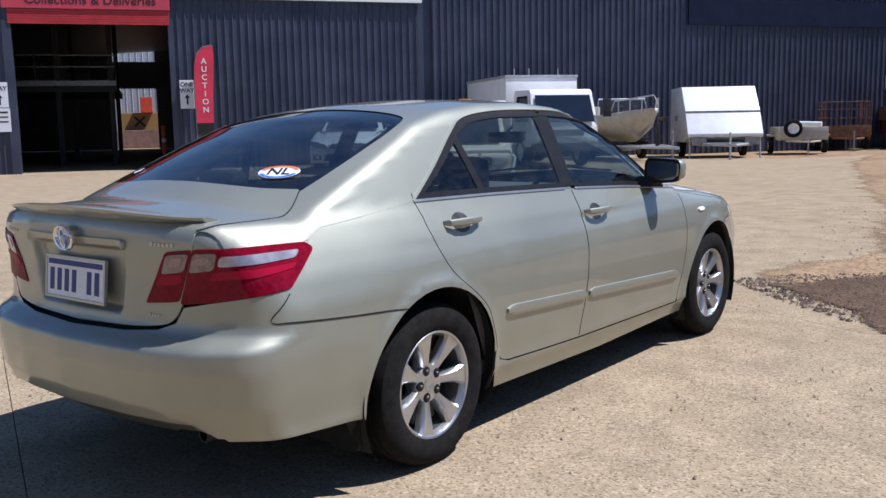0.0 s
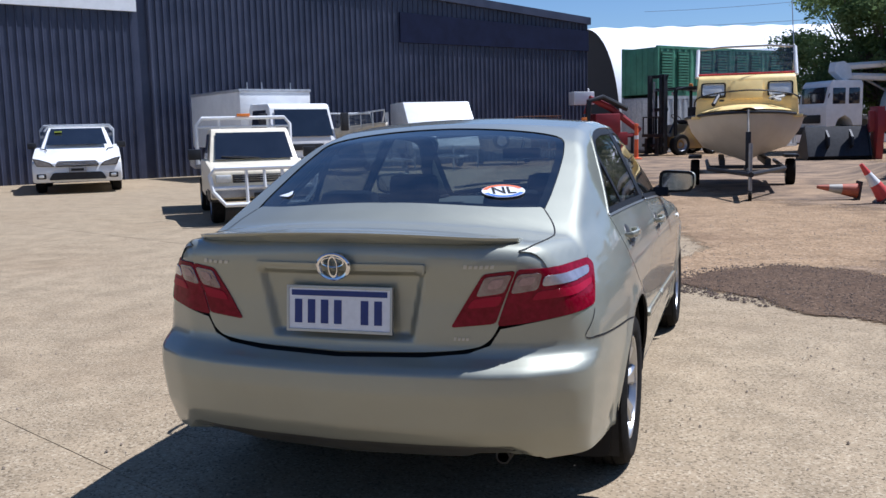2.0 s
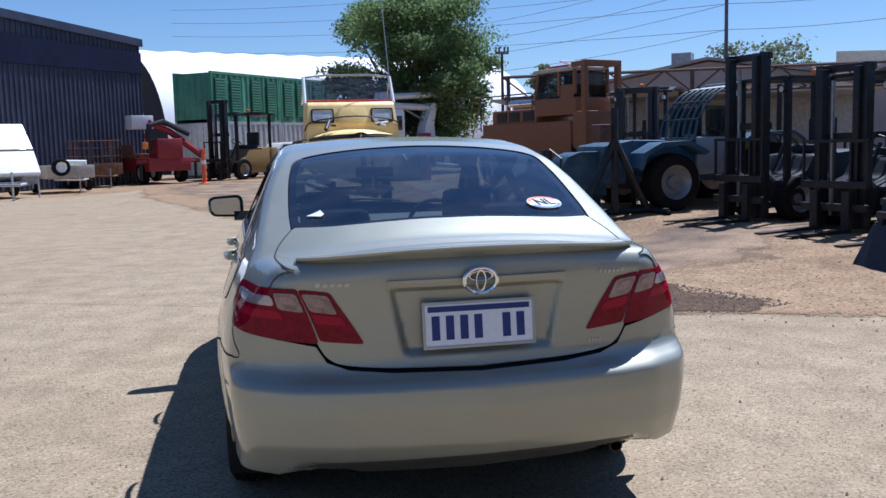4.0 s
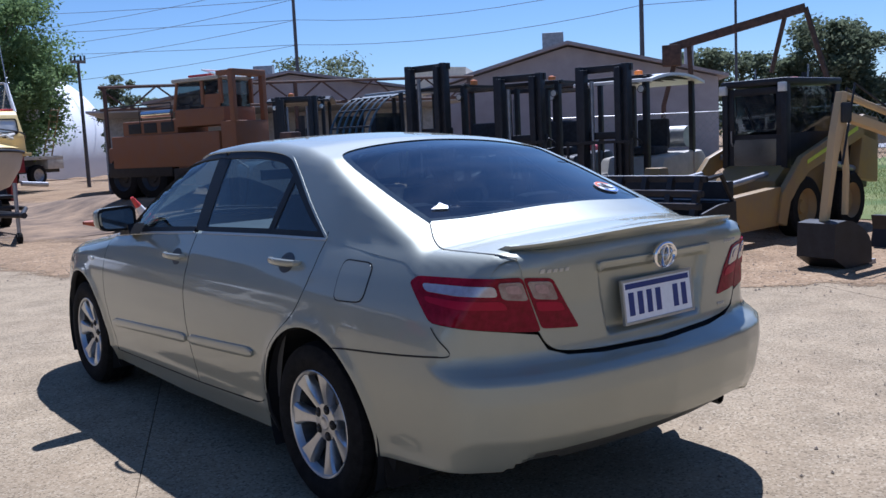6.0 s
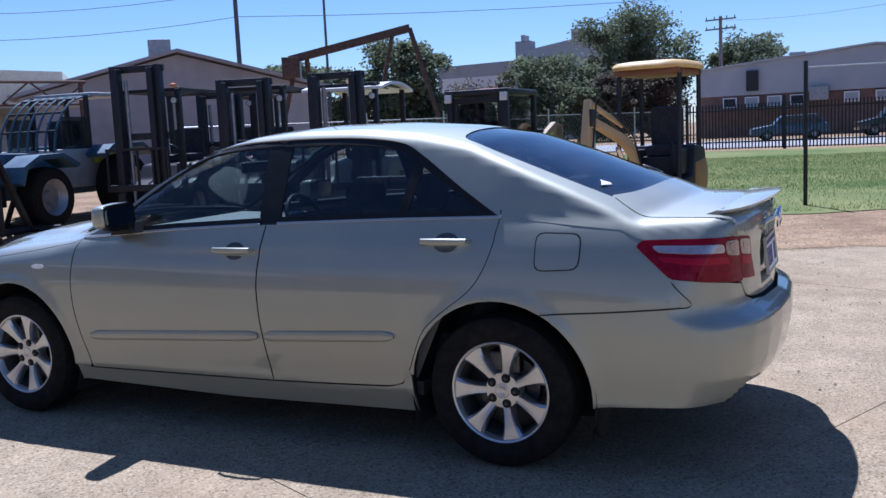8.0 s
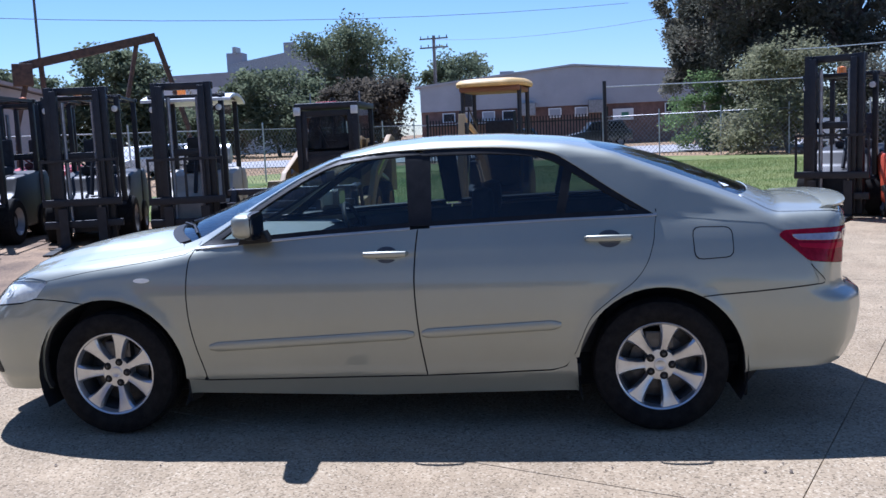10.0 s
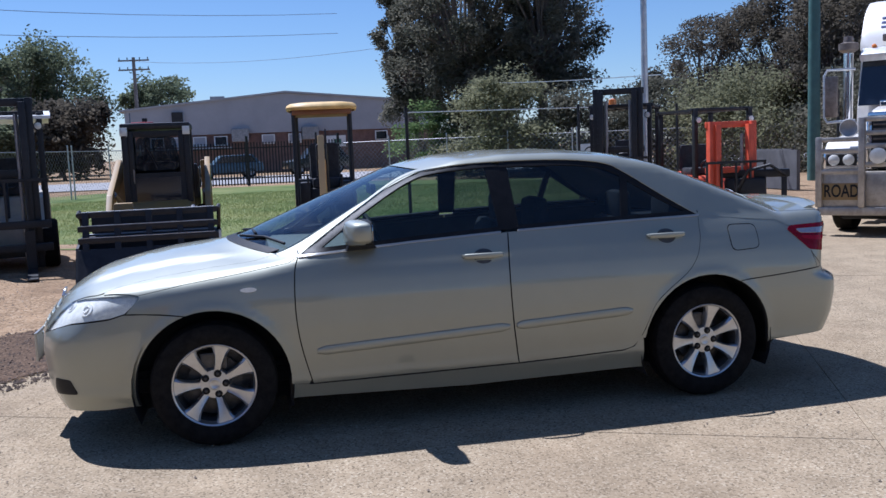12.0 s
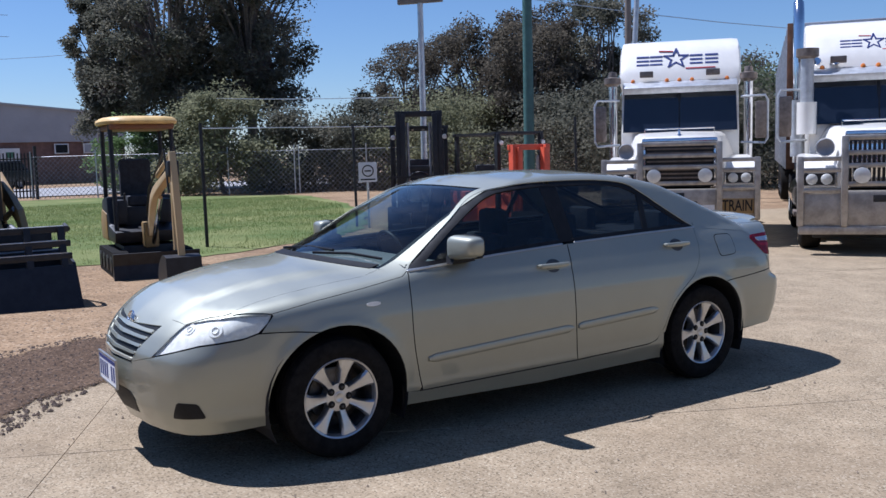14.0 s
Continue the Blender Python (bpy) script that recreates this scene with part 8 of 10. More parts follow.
def tin_boat():
    c = thing("aluminium_boat", "weathered grey aluminium boat on a trailer", "boat", facing(-9.95, 24.9, 0.75, -0.66))
    bm = bmesh.new()
    hull(bm, 5.6, 2.1, lambda t: 1.75 - 0.35 * min(1, t * 1.2), lambda t: 0.62 + 0.8 * max(0, 1 - t / 0.35) ** 2)
    part("hull", bm, TANK, c, "pale aluminium hull with dark fish marking", smooth="all")
    slab_part("hull_marking", c, OILY, (-1.02, -1.9, 1.30), (-0.93, -1.2, 1.45), 0.02)
    tube_part("bow_rail", c, GALV, [(-0.8, -1.9, 1.6), (-0.75, -1.6, 2.0), (0, -0.1, 2.15), (0.75, -1.6, 2.0), (0.8, -1.9, 1.6)], 0.025)
    for y in (-0.4, -0.9, -1.4):
        for s in (1, -1):
            x = s * (0.2 + 0.33 * (-y - 0.2) / 0.8)
            tube_part("rail_post", c, GALV, [(x, y, 1.6), (x, y, 2.08)], 0.018)
    bm = bmesh.new()
    bm.faces.new([bm.verts.new(v) for v in ((-0.8, -2.2, 1.5), (0.8, -2.2, 1.5), (0.7, -2.6, 2.05), (-0.7, -2.6, 2.05))])
    part("windscreen", bm, MACHINE_GLASS, c)
    tube_part("canopy_frame", c, GALV, [(-0.95, -2.8, 1.45), (-0.85, -2.9, 2.1), (0.85, -2.9, 2.1), (0.95, -2.8, 1.45)], 0.03)
    slab_part("outboard_motor", c, TANK, (-0.2, -5.9, 1.2), (0.2, -5.55, 1.9), 0.06)
    boat_trailer(c, 5.6, 1.9, 0.33, 1.6)


def camper():
    c = thing("camper_trailer", "white hard-top camper trailer with sloped front", "trailer", facing(-9.3, 28.9, 0.56, -0.83))
    side_part("body", c, WHITE, [(0.55, 0.75), (0.55, 0.85), (0.05, 1.62), (-0.75, 2.48), (-0.85, 2.50), (-2.9, 2.50), (-3.0, 0.55), (-0.2, 0.55)], 1.28, 0.02)
    slab_part("seam_strip", c, STEEL, (-1.30, 0.06, 1.60), (1.30, 0.09, 1.64), 0)
    slab_part("chassis", c, STEEL, (-0.9, -3.0, 0.42), (0.9, 0.6, 0.55), 0.02)
    for s in (1, -1):
        tyre_part(c, s * 1.1, -1.5, 0.32, 0.2)
        tube_part("draw_bar", c, GALV, [(s * 0.8, 0.5, 0.48), (0, 2.0, 0.48)], 0.045)
        slab_part("stone_guard", c, STEEL, (s * 0.9 - 0.25, 0.56, 0.46), (s * 0.9 + 0.25, 0.6, 0.72), 0)
        tube_part("corner_leg", c, GALV, [(s * 1.2, 0.45, 0.85), (s * 1.2, 0.5, 0.0)], 0.03)
        slab_part("vent", c, STEEL, (s * 1.29 - 0.01, -1.9, 1.3), (s * 1.29 + 0.01, -1.5, 1.5), 0)
    tube_part("jockey_leg", c, GALV, [(0.1, 1.7, 0.9), (0.1, 1.7, 0.0)], 0.035)


def small_trailer(x, y, spare=True, cage=False, label=""):
    c = thing("box_trailer", label, "trailer", facing(x, y, 0.45, -0.89))
    m = RUST if cage else TANK
    slab_part("floor", c, m, (-0.85, -2.4, 0.52), (0.85, 0, 0.58), 0.01)
    for s in (1, -1):
        slab_part("side_board", c, m, (s * 0.85 - 0.02, -2.4, 0.55), (s * 0.85 + 0.02, 0, 1.0), 0.008)
        tyre_part(c, s * 0.98, -1.25, 0.31, 0.19)
        slab_part("mud_guard", c, m, (s * 0.98 - 0.12, -1.65, 0.66), (s * 0.98 + 0.12, -0.85, 0.72), 0.02)
        tube_part("draw_bar", c, m, [(s * 0.6, 0, 0.48), (0, 1.3, 0.48)], 0.035)
    slab_part("front_board", c, m, (-0.85, -0.02, 0.55), (0.85, 0.02, 1.0), 0.008)
    slab_part("tail_board", c, m, (-0.85, -2.42, 0.55), (0.85, -2.38, 1.0), 0.008)
    tube_part("jockey_leg", c, STEEL, [(0, 1.0, 0.8), (0, 1.0, 0)], 0.03)
    if spare:
        w = tyre_part(c, 0.35, 0.18, 0.33, 0.19, WHITE, "spare_wheel")
        w.matrix_basis = pose(0.4, 0.16, 0.95, -90, 0, 0)
        tube_part("cover_roll", c, WHITE, [(-0.7, -0.4, 1.08), (0.2, -0.8, 1.12)], 0.10)
    if cage:
        for s in (1, -1):
            for k in range(7):
                tube_part("cage_bar", c, RUST, [(s * 0.85, -k * 0.4, 1.0), (s * 0.85, -k * 0.4, 1.95)], 0.016, 5)
            for z in (1.3, 1.65, 1.95):
                tube_part("cage_rail", c, RUST, [(s * 0.85, 0, z), (s * 0.85, -2.4, z)], 0.02, 5)
        for k in range(5):
            tube_part("cage_bar", c, RUST, [(-0.85 + k * 0.425, 0, 1.0), (-0.85 + k * 0.425, 0, 1.95)], 0.016, 5)
        for z in (1.3, 1.65, 1.95):
            tube_part("cage_rail", c, RUST, [(-0.85, 0, z), (0.85, 0, z)], 0.02, 5)


CRANE_RED = mat("grimy_crane_red", (0.38, 0.030, 0.034), 0.5, 0, 0.25, 3, alt=(0.22, 0.025, 0.028))


def red_crane():
    c = thing("crane_truck", "red folded loader crane truck by the shed", "truck", facing(-4.6, 39.0, 0.5, -0.86))
    slab_part("chassis", c, CRANE_RED, (-1.0, -4.5, 0.55), (1.0, 0.0, 1.15), 0.04)
    slab_part("cab", c, WHITE, (-1.1, -7.0, 0.8), (1.1, -5.0, 3.4), 0.1)
    slab_part("tray", c, RUST, (-1.15, -4.6, 1.15), (1.15, -1.2, 1.35), 0.02)
    slab_part("crane_base", c, CRANE_RED, (-0.6, -0.9, 1.1), (0.6, 0.1, 2.0), 0.06)
    tube_part("boom", c, CRANE_RED, [(-1.7, -0.3, 1.2), (-0.2, -0.3, 2.3), (0.7, -0.3, 2.7), (0.9, -0.3, 2.0)], 0.16, 8)
    tube_part("boom", c, OILY, [(-1.0, -0.1, 2.2), (0.2, -0.1, 2.75), (0.85, -0.1, 2.6), (0.95, -0.1, 1.4)], 0.13, 8)
    tube_part("outrigger", c, CRANE_RED, [(-1.5, -0.2, 1.0), (1.5, -0.2, 1.0)], 0.1, 6)
    for s in (1, -1):
        tube_part("outrigger_leg", c, OILY, [(s * 1.3, -0.2, 1.1), (s * 1.3, -0.2, 0.15)], 0.07)
        slab_part("rail_gate", c, RUST, (s * 1.13 - 0.02, -4.5, 1.35), (s * 1.13 + 0.02, -1.3, 1.75), 0)
        for y in (-0.9, -3.6):
            tyre_part(c, s * 0.9, y, 0.48, 0.3)
    slab_part("basket", c, WHITE, (0.3, -1.6, 2.45), (1.3, -0.85, 3.05), 0.03)
    slab_part("marker_lamp", c, AMBER, (1.05, 0.05, 1.55), (1.3, 0.15, 1.85), 0.02)


def bollard(x, y, material, label):
    b = thing("bollard", label, "bollard", pose(x, y, 0))
    bm = bmesh.new()
    lathe(bm, [(0, 0), (0.24, 0), (0.24, 0.05), (0.09, 0.08), (0.085, 1.25), (0.06, 1.4), (0.10, 1.42), (0.09, 1.5), (0, 1.52)], 14)
    part("post", bm, material, b, smooth=True)
    bm = bmesh.new()
    lathe(bm, [(0.09, 0.85), (0.094, 0.86), (0.094, 1.0), (0.09, 1.01)], 14)
    part("white_band", bm, WHITE, b)


CONE_FADED = mat("faded_cone_orange", (0.40, 0.10, 0.045), 0.6, 0, 0.25, 9)
CONE_RED = mat("cone_red", (0.58, 0.06, 0.05), 0.5, 0, 0.15, 9)


def cone(m, label, shade):
    c = thing("traffic_cone", label, "traffic cone", m, group="knocked-over traffic cones")
    bm = bmesh.new()
    box(bm, (-0.18, -0.18, 0), (0.18, 0.18, 0.03), 0.01)
    part("base", bm, OILY, c)
    for a, b, mm in ((0.03, 0.30, shade), (0.30, 0.52, TANK if shade is CONE_FADED else WHITE), (0.52, 0.72, shade)):
        bm = bmesh.new()
        lathe(bm, [(0.14 - 0.155 * a, a), (0.14 - 0.155 * b, b)] if b < 0.7 else [(0.14 - 0.155 * a, a), (0.03, b), (0, b)], 18)
        part("cone_band", bm, mm, c, smooth=True)


def bucket_truck():
    c = thing("bucket_truck", "white boom lift truck at the back of the yard", "truck", facing(4.4, 39.6, -0.87, -0.49, 0.25) @ Matrix.Scale(0.8, 4))
    side_part("cab", c, WHITE, [(0.35, 1.15), (0.40, 2.2), (0.15, 3.45), (0.0, 3.6), (-1.7, 3.6), (-1.8, 3.4), (-1.8, 1.2), (-1.25, 1.2), (-1.1, 1.55), (-0.75, 1.75), (-0.35, 1.55), (-0.2, 1.15)], 1.25, 0.06)
    slab_part("windscreen", c, DARK_GLASS, (-1.05, 0.0, 2.35), (1.05, 0.36, 3.25), 0.04)
    slab_part("bumper", c, OILY, (-1.3, 0.25, 0.75), (1.3, 0.55, 1.15), 0.04)
    slab_part("grille", c, OILY, (-0.8, 0.38, 1.35), (0.8, 0.43, 1.8), 0.02)
    for s in (1, -1):
        slab_part("side_window", c, DARK_GLASS, (s * 1.23 - 0.04, -0.75, 2.35), (s * 1.23 + 0.04, 0.0, 3.2), 0.03)
        slab_part("side_window", c, DARK_GLASS, (s * 1.23 - 0.04, -1.6, 2.35), (s * 1.23 + 0.04, -0.95, 3.2), 0.03)
        tube_part("mirror_arm", c, OILY, [(s * 1.25, 0.2, 2.9), (s * 1.55, 0.45, 2.7)], 0.03)
        for y in (-0.7, -6.1):
            tyre_part(c, s * 1.05, y, 0.62, 0.34)
    slab_part("chassis", c, OILY, (-0.9, -8.0, 0.75), (0.9, 0.2, 1.15), 0.03)
    slab_part("deck", c, TANK, (-1.25, -8.0, 1.5), (1.25, -2.1, 1.7), 0.03)
    for y in (-7.4, -3.0):
        slab_part("tool_locker", c, TANK, (-1.25, y - 0.6, 0.95), (1.25, y + 0.6, 1.5), 0.03)
    side_part("turret", c, WHITE, [(-3.9, 1.7), (-4.1, 2.6), (-4.75, 4.05), (-5.1, 4.0), (-4.8, 2.7), (-4.9, 1.7)], 0.4, 0.05)
    tube_part("lower_boom", c, WHITE, [(0, -4.8, 3.75), (0, -1.5, 3.85)], 0.20, 6)
    tube_part("upper_boom", c, WHITE, [(0, -1.2, 4.35), (0, -6.4, 4.62)], 0.19, 6)
    side_part("elbow", c, WHITE, [(-0.8, 4.6), (-0.7, 4.1), (-1.3, 3.6), (-1.8, 3.7), (-1.7, 4.4), (-1.3, 4.65)], 0.3, 0.05)
    tube_part("boom_ram", c, STEEL, [(0.1, -4.5, 2.9), (0.1, -2.9, 3.65)], 0.07, 8)
    slab_part("bucket", c, TANK, (-0.5, -7.3, 3.7), (0.5, -6.3, 4.75), 0.05)
    for s in (1, -1):
        tube_part("ladder_rail", c, YELLOW, [(-1.1, -7.0 + 0.3 * s, 1.7), (-1.1, -7.9 + 0.3 * s, 4.5)], 0.04)
    for k in range(8):
        tube_part("ladder_rung", c, YELLOW, [(-1.1, -6.8 - 0.11 * k, 1.95 + 0.34 * k), (-1.1, -7.4 - 0.11 * k, 1.95 + 0.34 * k)], 0.025, 6)


def loader_bucket():
    c = thing("loader_bucket", "dark steel loader bucket lying on dirt", "bucket", facing(4.5, 33.4, -0.2, 0.98))
    side_part("shell", c, OILY, [(0.9, 0.0), (-0.7, 0.0), (-0.85, 0.15), (-0.55, 0.75), (-0.25, 1.22), (-0.12, 1.22), (0.15, 0.65), (0.9, 0.06)], 1.06, 0.0)
    for s in (1, -1):
        side_part("side_plate", c, OILY, [(0.85, 0.0), (-0.75, 0.0), (-0.9, 0.15), (-0.6, 0.8), (-0.3, 1.28), (0.1, 0.9)], s * 1.12, 0.0, x0=s * 1.06)
        side_part("hitch_ear", c, OILY, [(-0.5, 0.3), (-0.95, 0.55), (-0.9, 0.85), (-0.55, 1.1)], s * 0.45, 0.0, x0=s * 0.38)
    f = thing("lift_arm", "faded red steel lift arm standing by the bucket", "arm", facing(5.95, 33.2, -0.2, 0.98))
    side_part("arm_plate", f, CRANE_RED, [(-0.3, 0.0), (0.3, 0.0), (0.35, 1.0), (0.5, 1.9), (-0.4, 1.9), (-0.45, 1.2)], 0.12, 0.01)
    slab_part("cross_plate", f, CRANE_RED, (-0.3, -0.1, 1.0), (0.6, 0.15, 1.75), 0.03)
    tube_part("arm_ram", f, STEEL, [(0.5, 0.1, 0.6), (1.5, 0.1, 0.5)], 0.09, 8)


def orange_machine():
    c = thing("rubber_tyred_roller", "large orange road machine with glazed cab and black drum", "machine", facing(6.0, 17.3, -0.34, 0.94, rise(6.0, 17.3) - 0.06) @ Matrix.Diagonal((0.47, 0.70, 0.70, 1)))
    # front at +y
    slab_part("body", c, ORANGE, (-1.15, -2.4, 1.05), (1.15, 2.6, 2.12), 0.06)
    slab_part("front_frame", c, ORANGE, (-0.9, 2.4, 1.25), (0.9, 3.0, 1.75), 0.05)
    slab_part("engine_cover", c, ORANGE, (-1.0, -0.5, 2.1), (1.0, 2.1, 2.58), 0.05)
    for y in (-0.05, 0.75, 1.5):
        slab_part("vent_panel", c, OILY, (1.0, y - 0.3, 2.18), (1.03, y + 0.3, 2.50), 0.01)
        slab_part("vent_panel", c, OILY, (-1.03, y - 0.3, 2.18), (-1.0, y + 0.3, 2.50), 0.01)
    slab_part("cab_lower", c, ORANGE, (-1.05, -2.6, 2.3), (1.05, -0.45, 2.85), 0.05)
    side_part("cab_glazing", c, MACHINE_GLASS, [(-0.40, 2.85), (-0.62, 3.66), (-2.45, 3.66), (-2.45, 2.85)], 0.97, 0.0)
    for x in (-0.99, 0.99):
        tube_part("cab_post", c, ORANGE, [(x, -0.40, 2.80), (x, -0.62, 3.70)], 0.06, 6)
        for y in (-1.72, -2.5):
            slab_part("cab_post", c, ORANGE, (x - 0.06, y - 0.06, 2.95), (x + 0.06, y + 0.06, 3.72), 0.01)
        slab_part("door_panel", c, ORANGE, (x - 0.02, -2.45, 2.3), (x + 0.02, -1.75, 3.25), 0.01)
    slab_part("curtain", c, WHITE, (-0.9, -2.40, 3.25), (0.9, -2.34, 3.6), 0.01)
    slab_part("lower_frame", c, ORANGE, (-1.12, -2.4, 0.45), (1.12, -0.5, 1.08), 0.05)
    slab_part("tyre_frame", c, OILY, (-1.12, -0.2, 0.75), (1.12, 2.9, 1.25), 0.05)
    for y in (0.85, 2.25):
        for x in (-0.86, -0.29, 0.29, 0.86):
            tyre_part(c, x, y, 0.74, 0.5, OILY, "roller_wheel")
    slab_part("cab_seat", c, FABRIC, (-0.35, -1.9, 2.9), (0.35, -1.4, 3.6), 0.06)
    slab_part("cab_roof", c, TANK, (-1.12, -2.5, 3.68), (1.12, -0.45, 3.80), 0.04)
    slab_part("rear_block", c, ORANGE, (-1.1, -3.1, 1.2), (1.1, -2.45, 2.4), 0.05)
    for x in (-1.0, 1.0):
        slab_part("rear_post", c, ORANGE, (x - 0.12, -3.08, 2.35), (x + 0.12, -2.9, 3.9), 0.02)
        slab_part("rear_rail", c, ORANGE, (x - 0.1, -3.0, 3.78), (x + 0.1, -2.4, 3.94), 0.02)
    slab_part("rear_beam", c, ORANGE, (-1.1, -3.1, 3.76), (1.1, -2.9, 3.96), 0.03)
    slab_part("roof_rack", c, RED, (-0.8, -2.0, 3.83), (0.8, -1.0, 3.90), 0.02)
    tube_part("roof_rail", c, WHITE, [(-0.9, -2.4, 3.80), (-0.9, -1.7, 4.02), (0.9, -1.7, 4.02), (0.9, -2.4, 3.80)], 0.025)
    for x in (-1.05, 1.05):
        tube_part("hand_rail", c, OILY, [(x, -0.3, 2.5), (x, -0.3, 3.1), (x, 2.75, 3.1), (x, 2.8, 1.9)], 0.025)
        tube_part("hand_rail", c, OILY, [(x, 1.2, 2.5), (x, 1.2, 3.1)], 0.02)
    tube_part("exhaust", c, CHROME, [(-0.5, 0.1, 2.80), (-0.5, 1.5, 2.80)], 0.11, 10)
    for s in (1, -1):
        tyre_part(c, s * 0.85, -2.2, 0.72, 0.5, ORANGE)
    slab_part("step", c, OILY, (-1.3, -1.2, 0.5), (-1.0, -0.4, 1.0), 0.03)


def forklift(m, paint, label, mast=2.3, roof=None, arms=True, tilt=3, beacon=True, lower=None, tank=False):
    """A counterbalance forklift, mast at +y."""
    c = thing("forklift", label, "forklift", m, group="parked forklifts")
    side_part("body", c, paint, [(0.25, 0.25), (0.25, 0.6), (-0.15, 0.72), (-0.3, 0.95), (-1.25, 1.02), (-1.55, 0.85), (-1.6, 0.3), (-1.3, 0.2), (0.1, 0.2)], 0.52, 0.05)
    side_part("counterweight", c, lower or paint, [(-1.2, 0.25), (-1.2, 1.0), (-1.5, 1.02), (-1.72, 0.8), (-1.74, 0.4), (-1.55, 0.22)], 0.55, 0.07)
    for s in (1, -1):
        tyre_part(c, s * 0.48, 0.0, 0.33, 0.24)
        tyre_part(c, s * 0.45, -1.25, 0.26, 0.2)
        slab_part("overhead_post", c, OILY, (s * 0.48 - 0.035, 0.12, 0.6), (s * 0.48 + 0.035, 0.22, 2.08), 0.01)
        slab_part("overhead_post", c, OILY, (s * 0.48 - 0.035, -1.3, 0.95), (s * 0.48 + 0.035, -1.22, 2.08), 0.01)
        for x in (0.28, 0.36):
            slab_part("mast_channel", c, OILY, (s * x - 0.045, 0.42 + (0.07 if x < 0.3 else 0), 0.06), (s * x + 0.045, 0.56 + (0.06 if x < 0.3 else 0), mast - (0.0 if x > 0.3 else 0.05)), 0.008)
        tube_part("lift_cylinder", c, STEEL, [(s * 0.2, 0.46, 0.2), (s * 0.2, 0.46, mast - 0.2)], 0.03)
        if arms:
            bm = bmesh.new()
            prism(bm, [(0.68, 0.0), (1.75, 0.03), (1.75, 0.045), (0.74, 0.06), (0.74, 0.55), (0.68, 0.55)], s * 0.25 - 0.06, s * 0.25 + 0.06, "x")
            part("fork_tine", bm, OILY, c)
        tube_part("tilt_cylinder", c, STEEL, [(s * 0.3, 0.1, 0.5), (s * 0.3, 0.45, 0.75)], 0.03)
    for z in (0.2, mast * 0.55, mast - 0.1):
        slab_part("mast_tie", c, OILY, (-0.42, 0.40, z), (0.42, 0.47, z + 0.1), 0.01)
    for z in (0.28, 0.58):
        slab_part("carriage_bar", c, OILY, (-0.52, 0.62, z), (0.52, 0.68, z + 0.1), 0.01)
    for x in (-0.5, -0.25, 0.0, 0.25, 0.5):
        slab_part("backrest_bar", c, OILY, (x - 0.015, 0.63, 0.6), (x + 0.015, 0.66, 1.2), 0)
    slab_part("backrest_top", c, OILY, (-0.52, 0.63, 1.18), (0.52, 0.66, 1.22), 0)
    if roof:
        bm = bmesh.new()
        top = [(-1.42 + 0.21 * k, 2.13 - 0.006 * abs(k - 4) ** 2) for k in range(9)]
        prism(bm, top + [(y, z - 0.04) for y, z in top[::-1]], -0.62, 0.62, "x")
        part("roof_cover", bm, roof, c)
    slab_part("roof_frame", c, OILY, (-0.54, 0.10, 2.04), (0.54, 0.18, 2.10), 0.01)
    slab_part("roof_frame", c, OILY, (-0.54, -1.32, 2.04), (0.54, -1.24, 2.10), 0.01)
    for k in range(6):
        x = -0.5 + k * 0.2
        slab_part("roof_bar", c, OILY, (x - 0.02, -1.3, 2.05), (x + 0.02, 0.15, 2.09), 0)
    slab_part("seat", c, FABRIC, (-0.25, -0.95, 0.98), (0.25, -0.5, 1.1), 0.04)
    slab_part("seat_back", c, FABRIC, (-0.25, -1.02, 1.05), (0.25, -0.92, 1.5), 0.04)
    tube_part("steering_column", c, OILY, [(0, 0.0, 0.7), (0, -0.25, 1.15)], 0.03)
    bm = bmesh.new()
    pipe(bm, [(0.17 * math.cos(k * math.tau / 16), 0.17 * math.sin(k * math.tau / 16), 0) for k in range(17)], 0.014, 6)
    bmesh.ops.transform(bm, matrix=pose(0, -0.26, 1.17, 35, 0, 0), verts=bm.verts)
    part("steering_wheel", bm, OILY, c)
    if tank:
        tube_part("gas_bottle", c, GALV, [(-0.35, -1.4, 1.22), (0.35, -1.4, 1.22)], 0.16, 14)
    if beacon:
        bm = bmesh.new()
        lathe(bm, [(0, 2.1), (0.07, 2.1), (0.065, 2.24), (0, 2.26)], 12, pose(0.3, -1.1, 0))
        part("beacon", bm, AMBER, c)
    for s in (1, -1):
        bm = bmesh.new()
        lathe(bm, [(0, -0.03), (0.04, -0.03), (0.055, 0.0), (0.055, 0.03), (0.046, 0.032), (0, 0.030)], 12, pose(s * 0.46, 0.25, 1.9, -90, 0, 0))
        wl = part("work_lamp", bm, OILY, c, smooth=True)
        bm = bmesh.new()
        lathe(bm, [(0, 0.036), (0.044, 0.033), (0.046, 0.030)], 12, pose(s * 0.46, 0.25, 1.9, -90, 0, 0))
        part("lens", bm, LAMP_GLASS, wl)
    return c


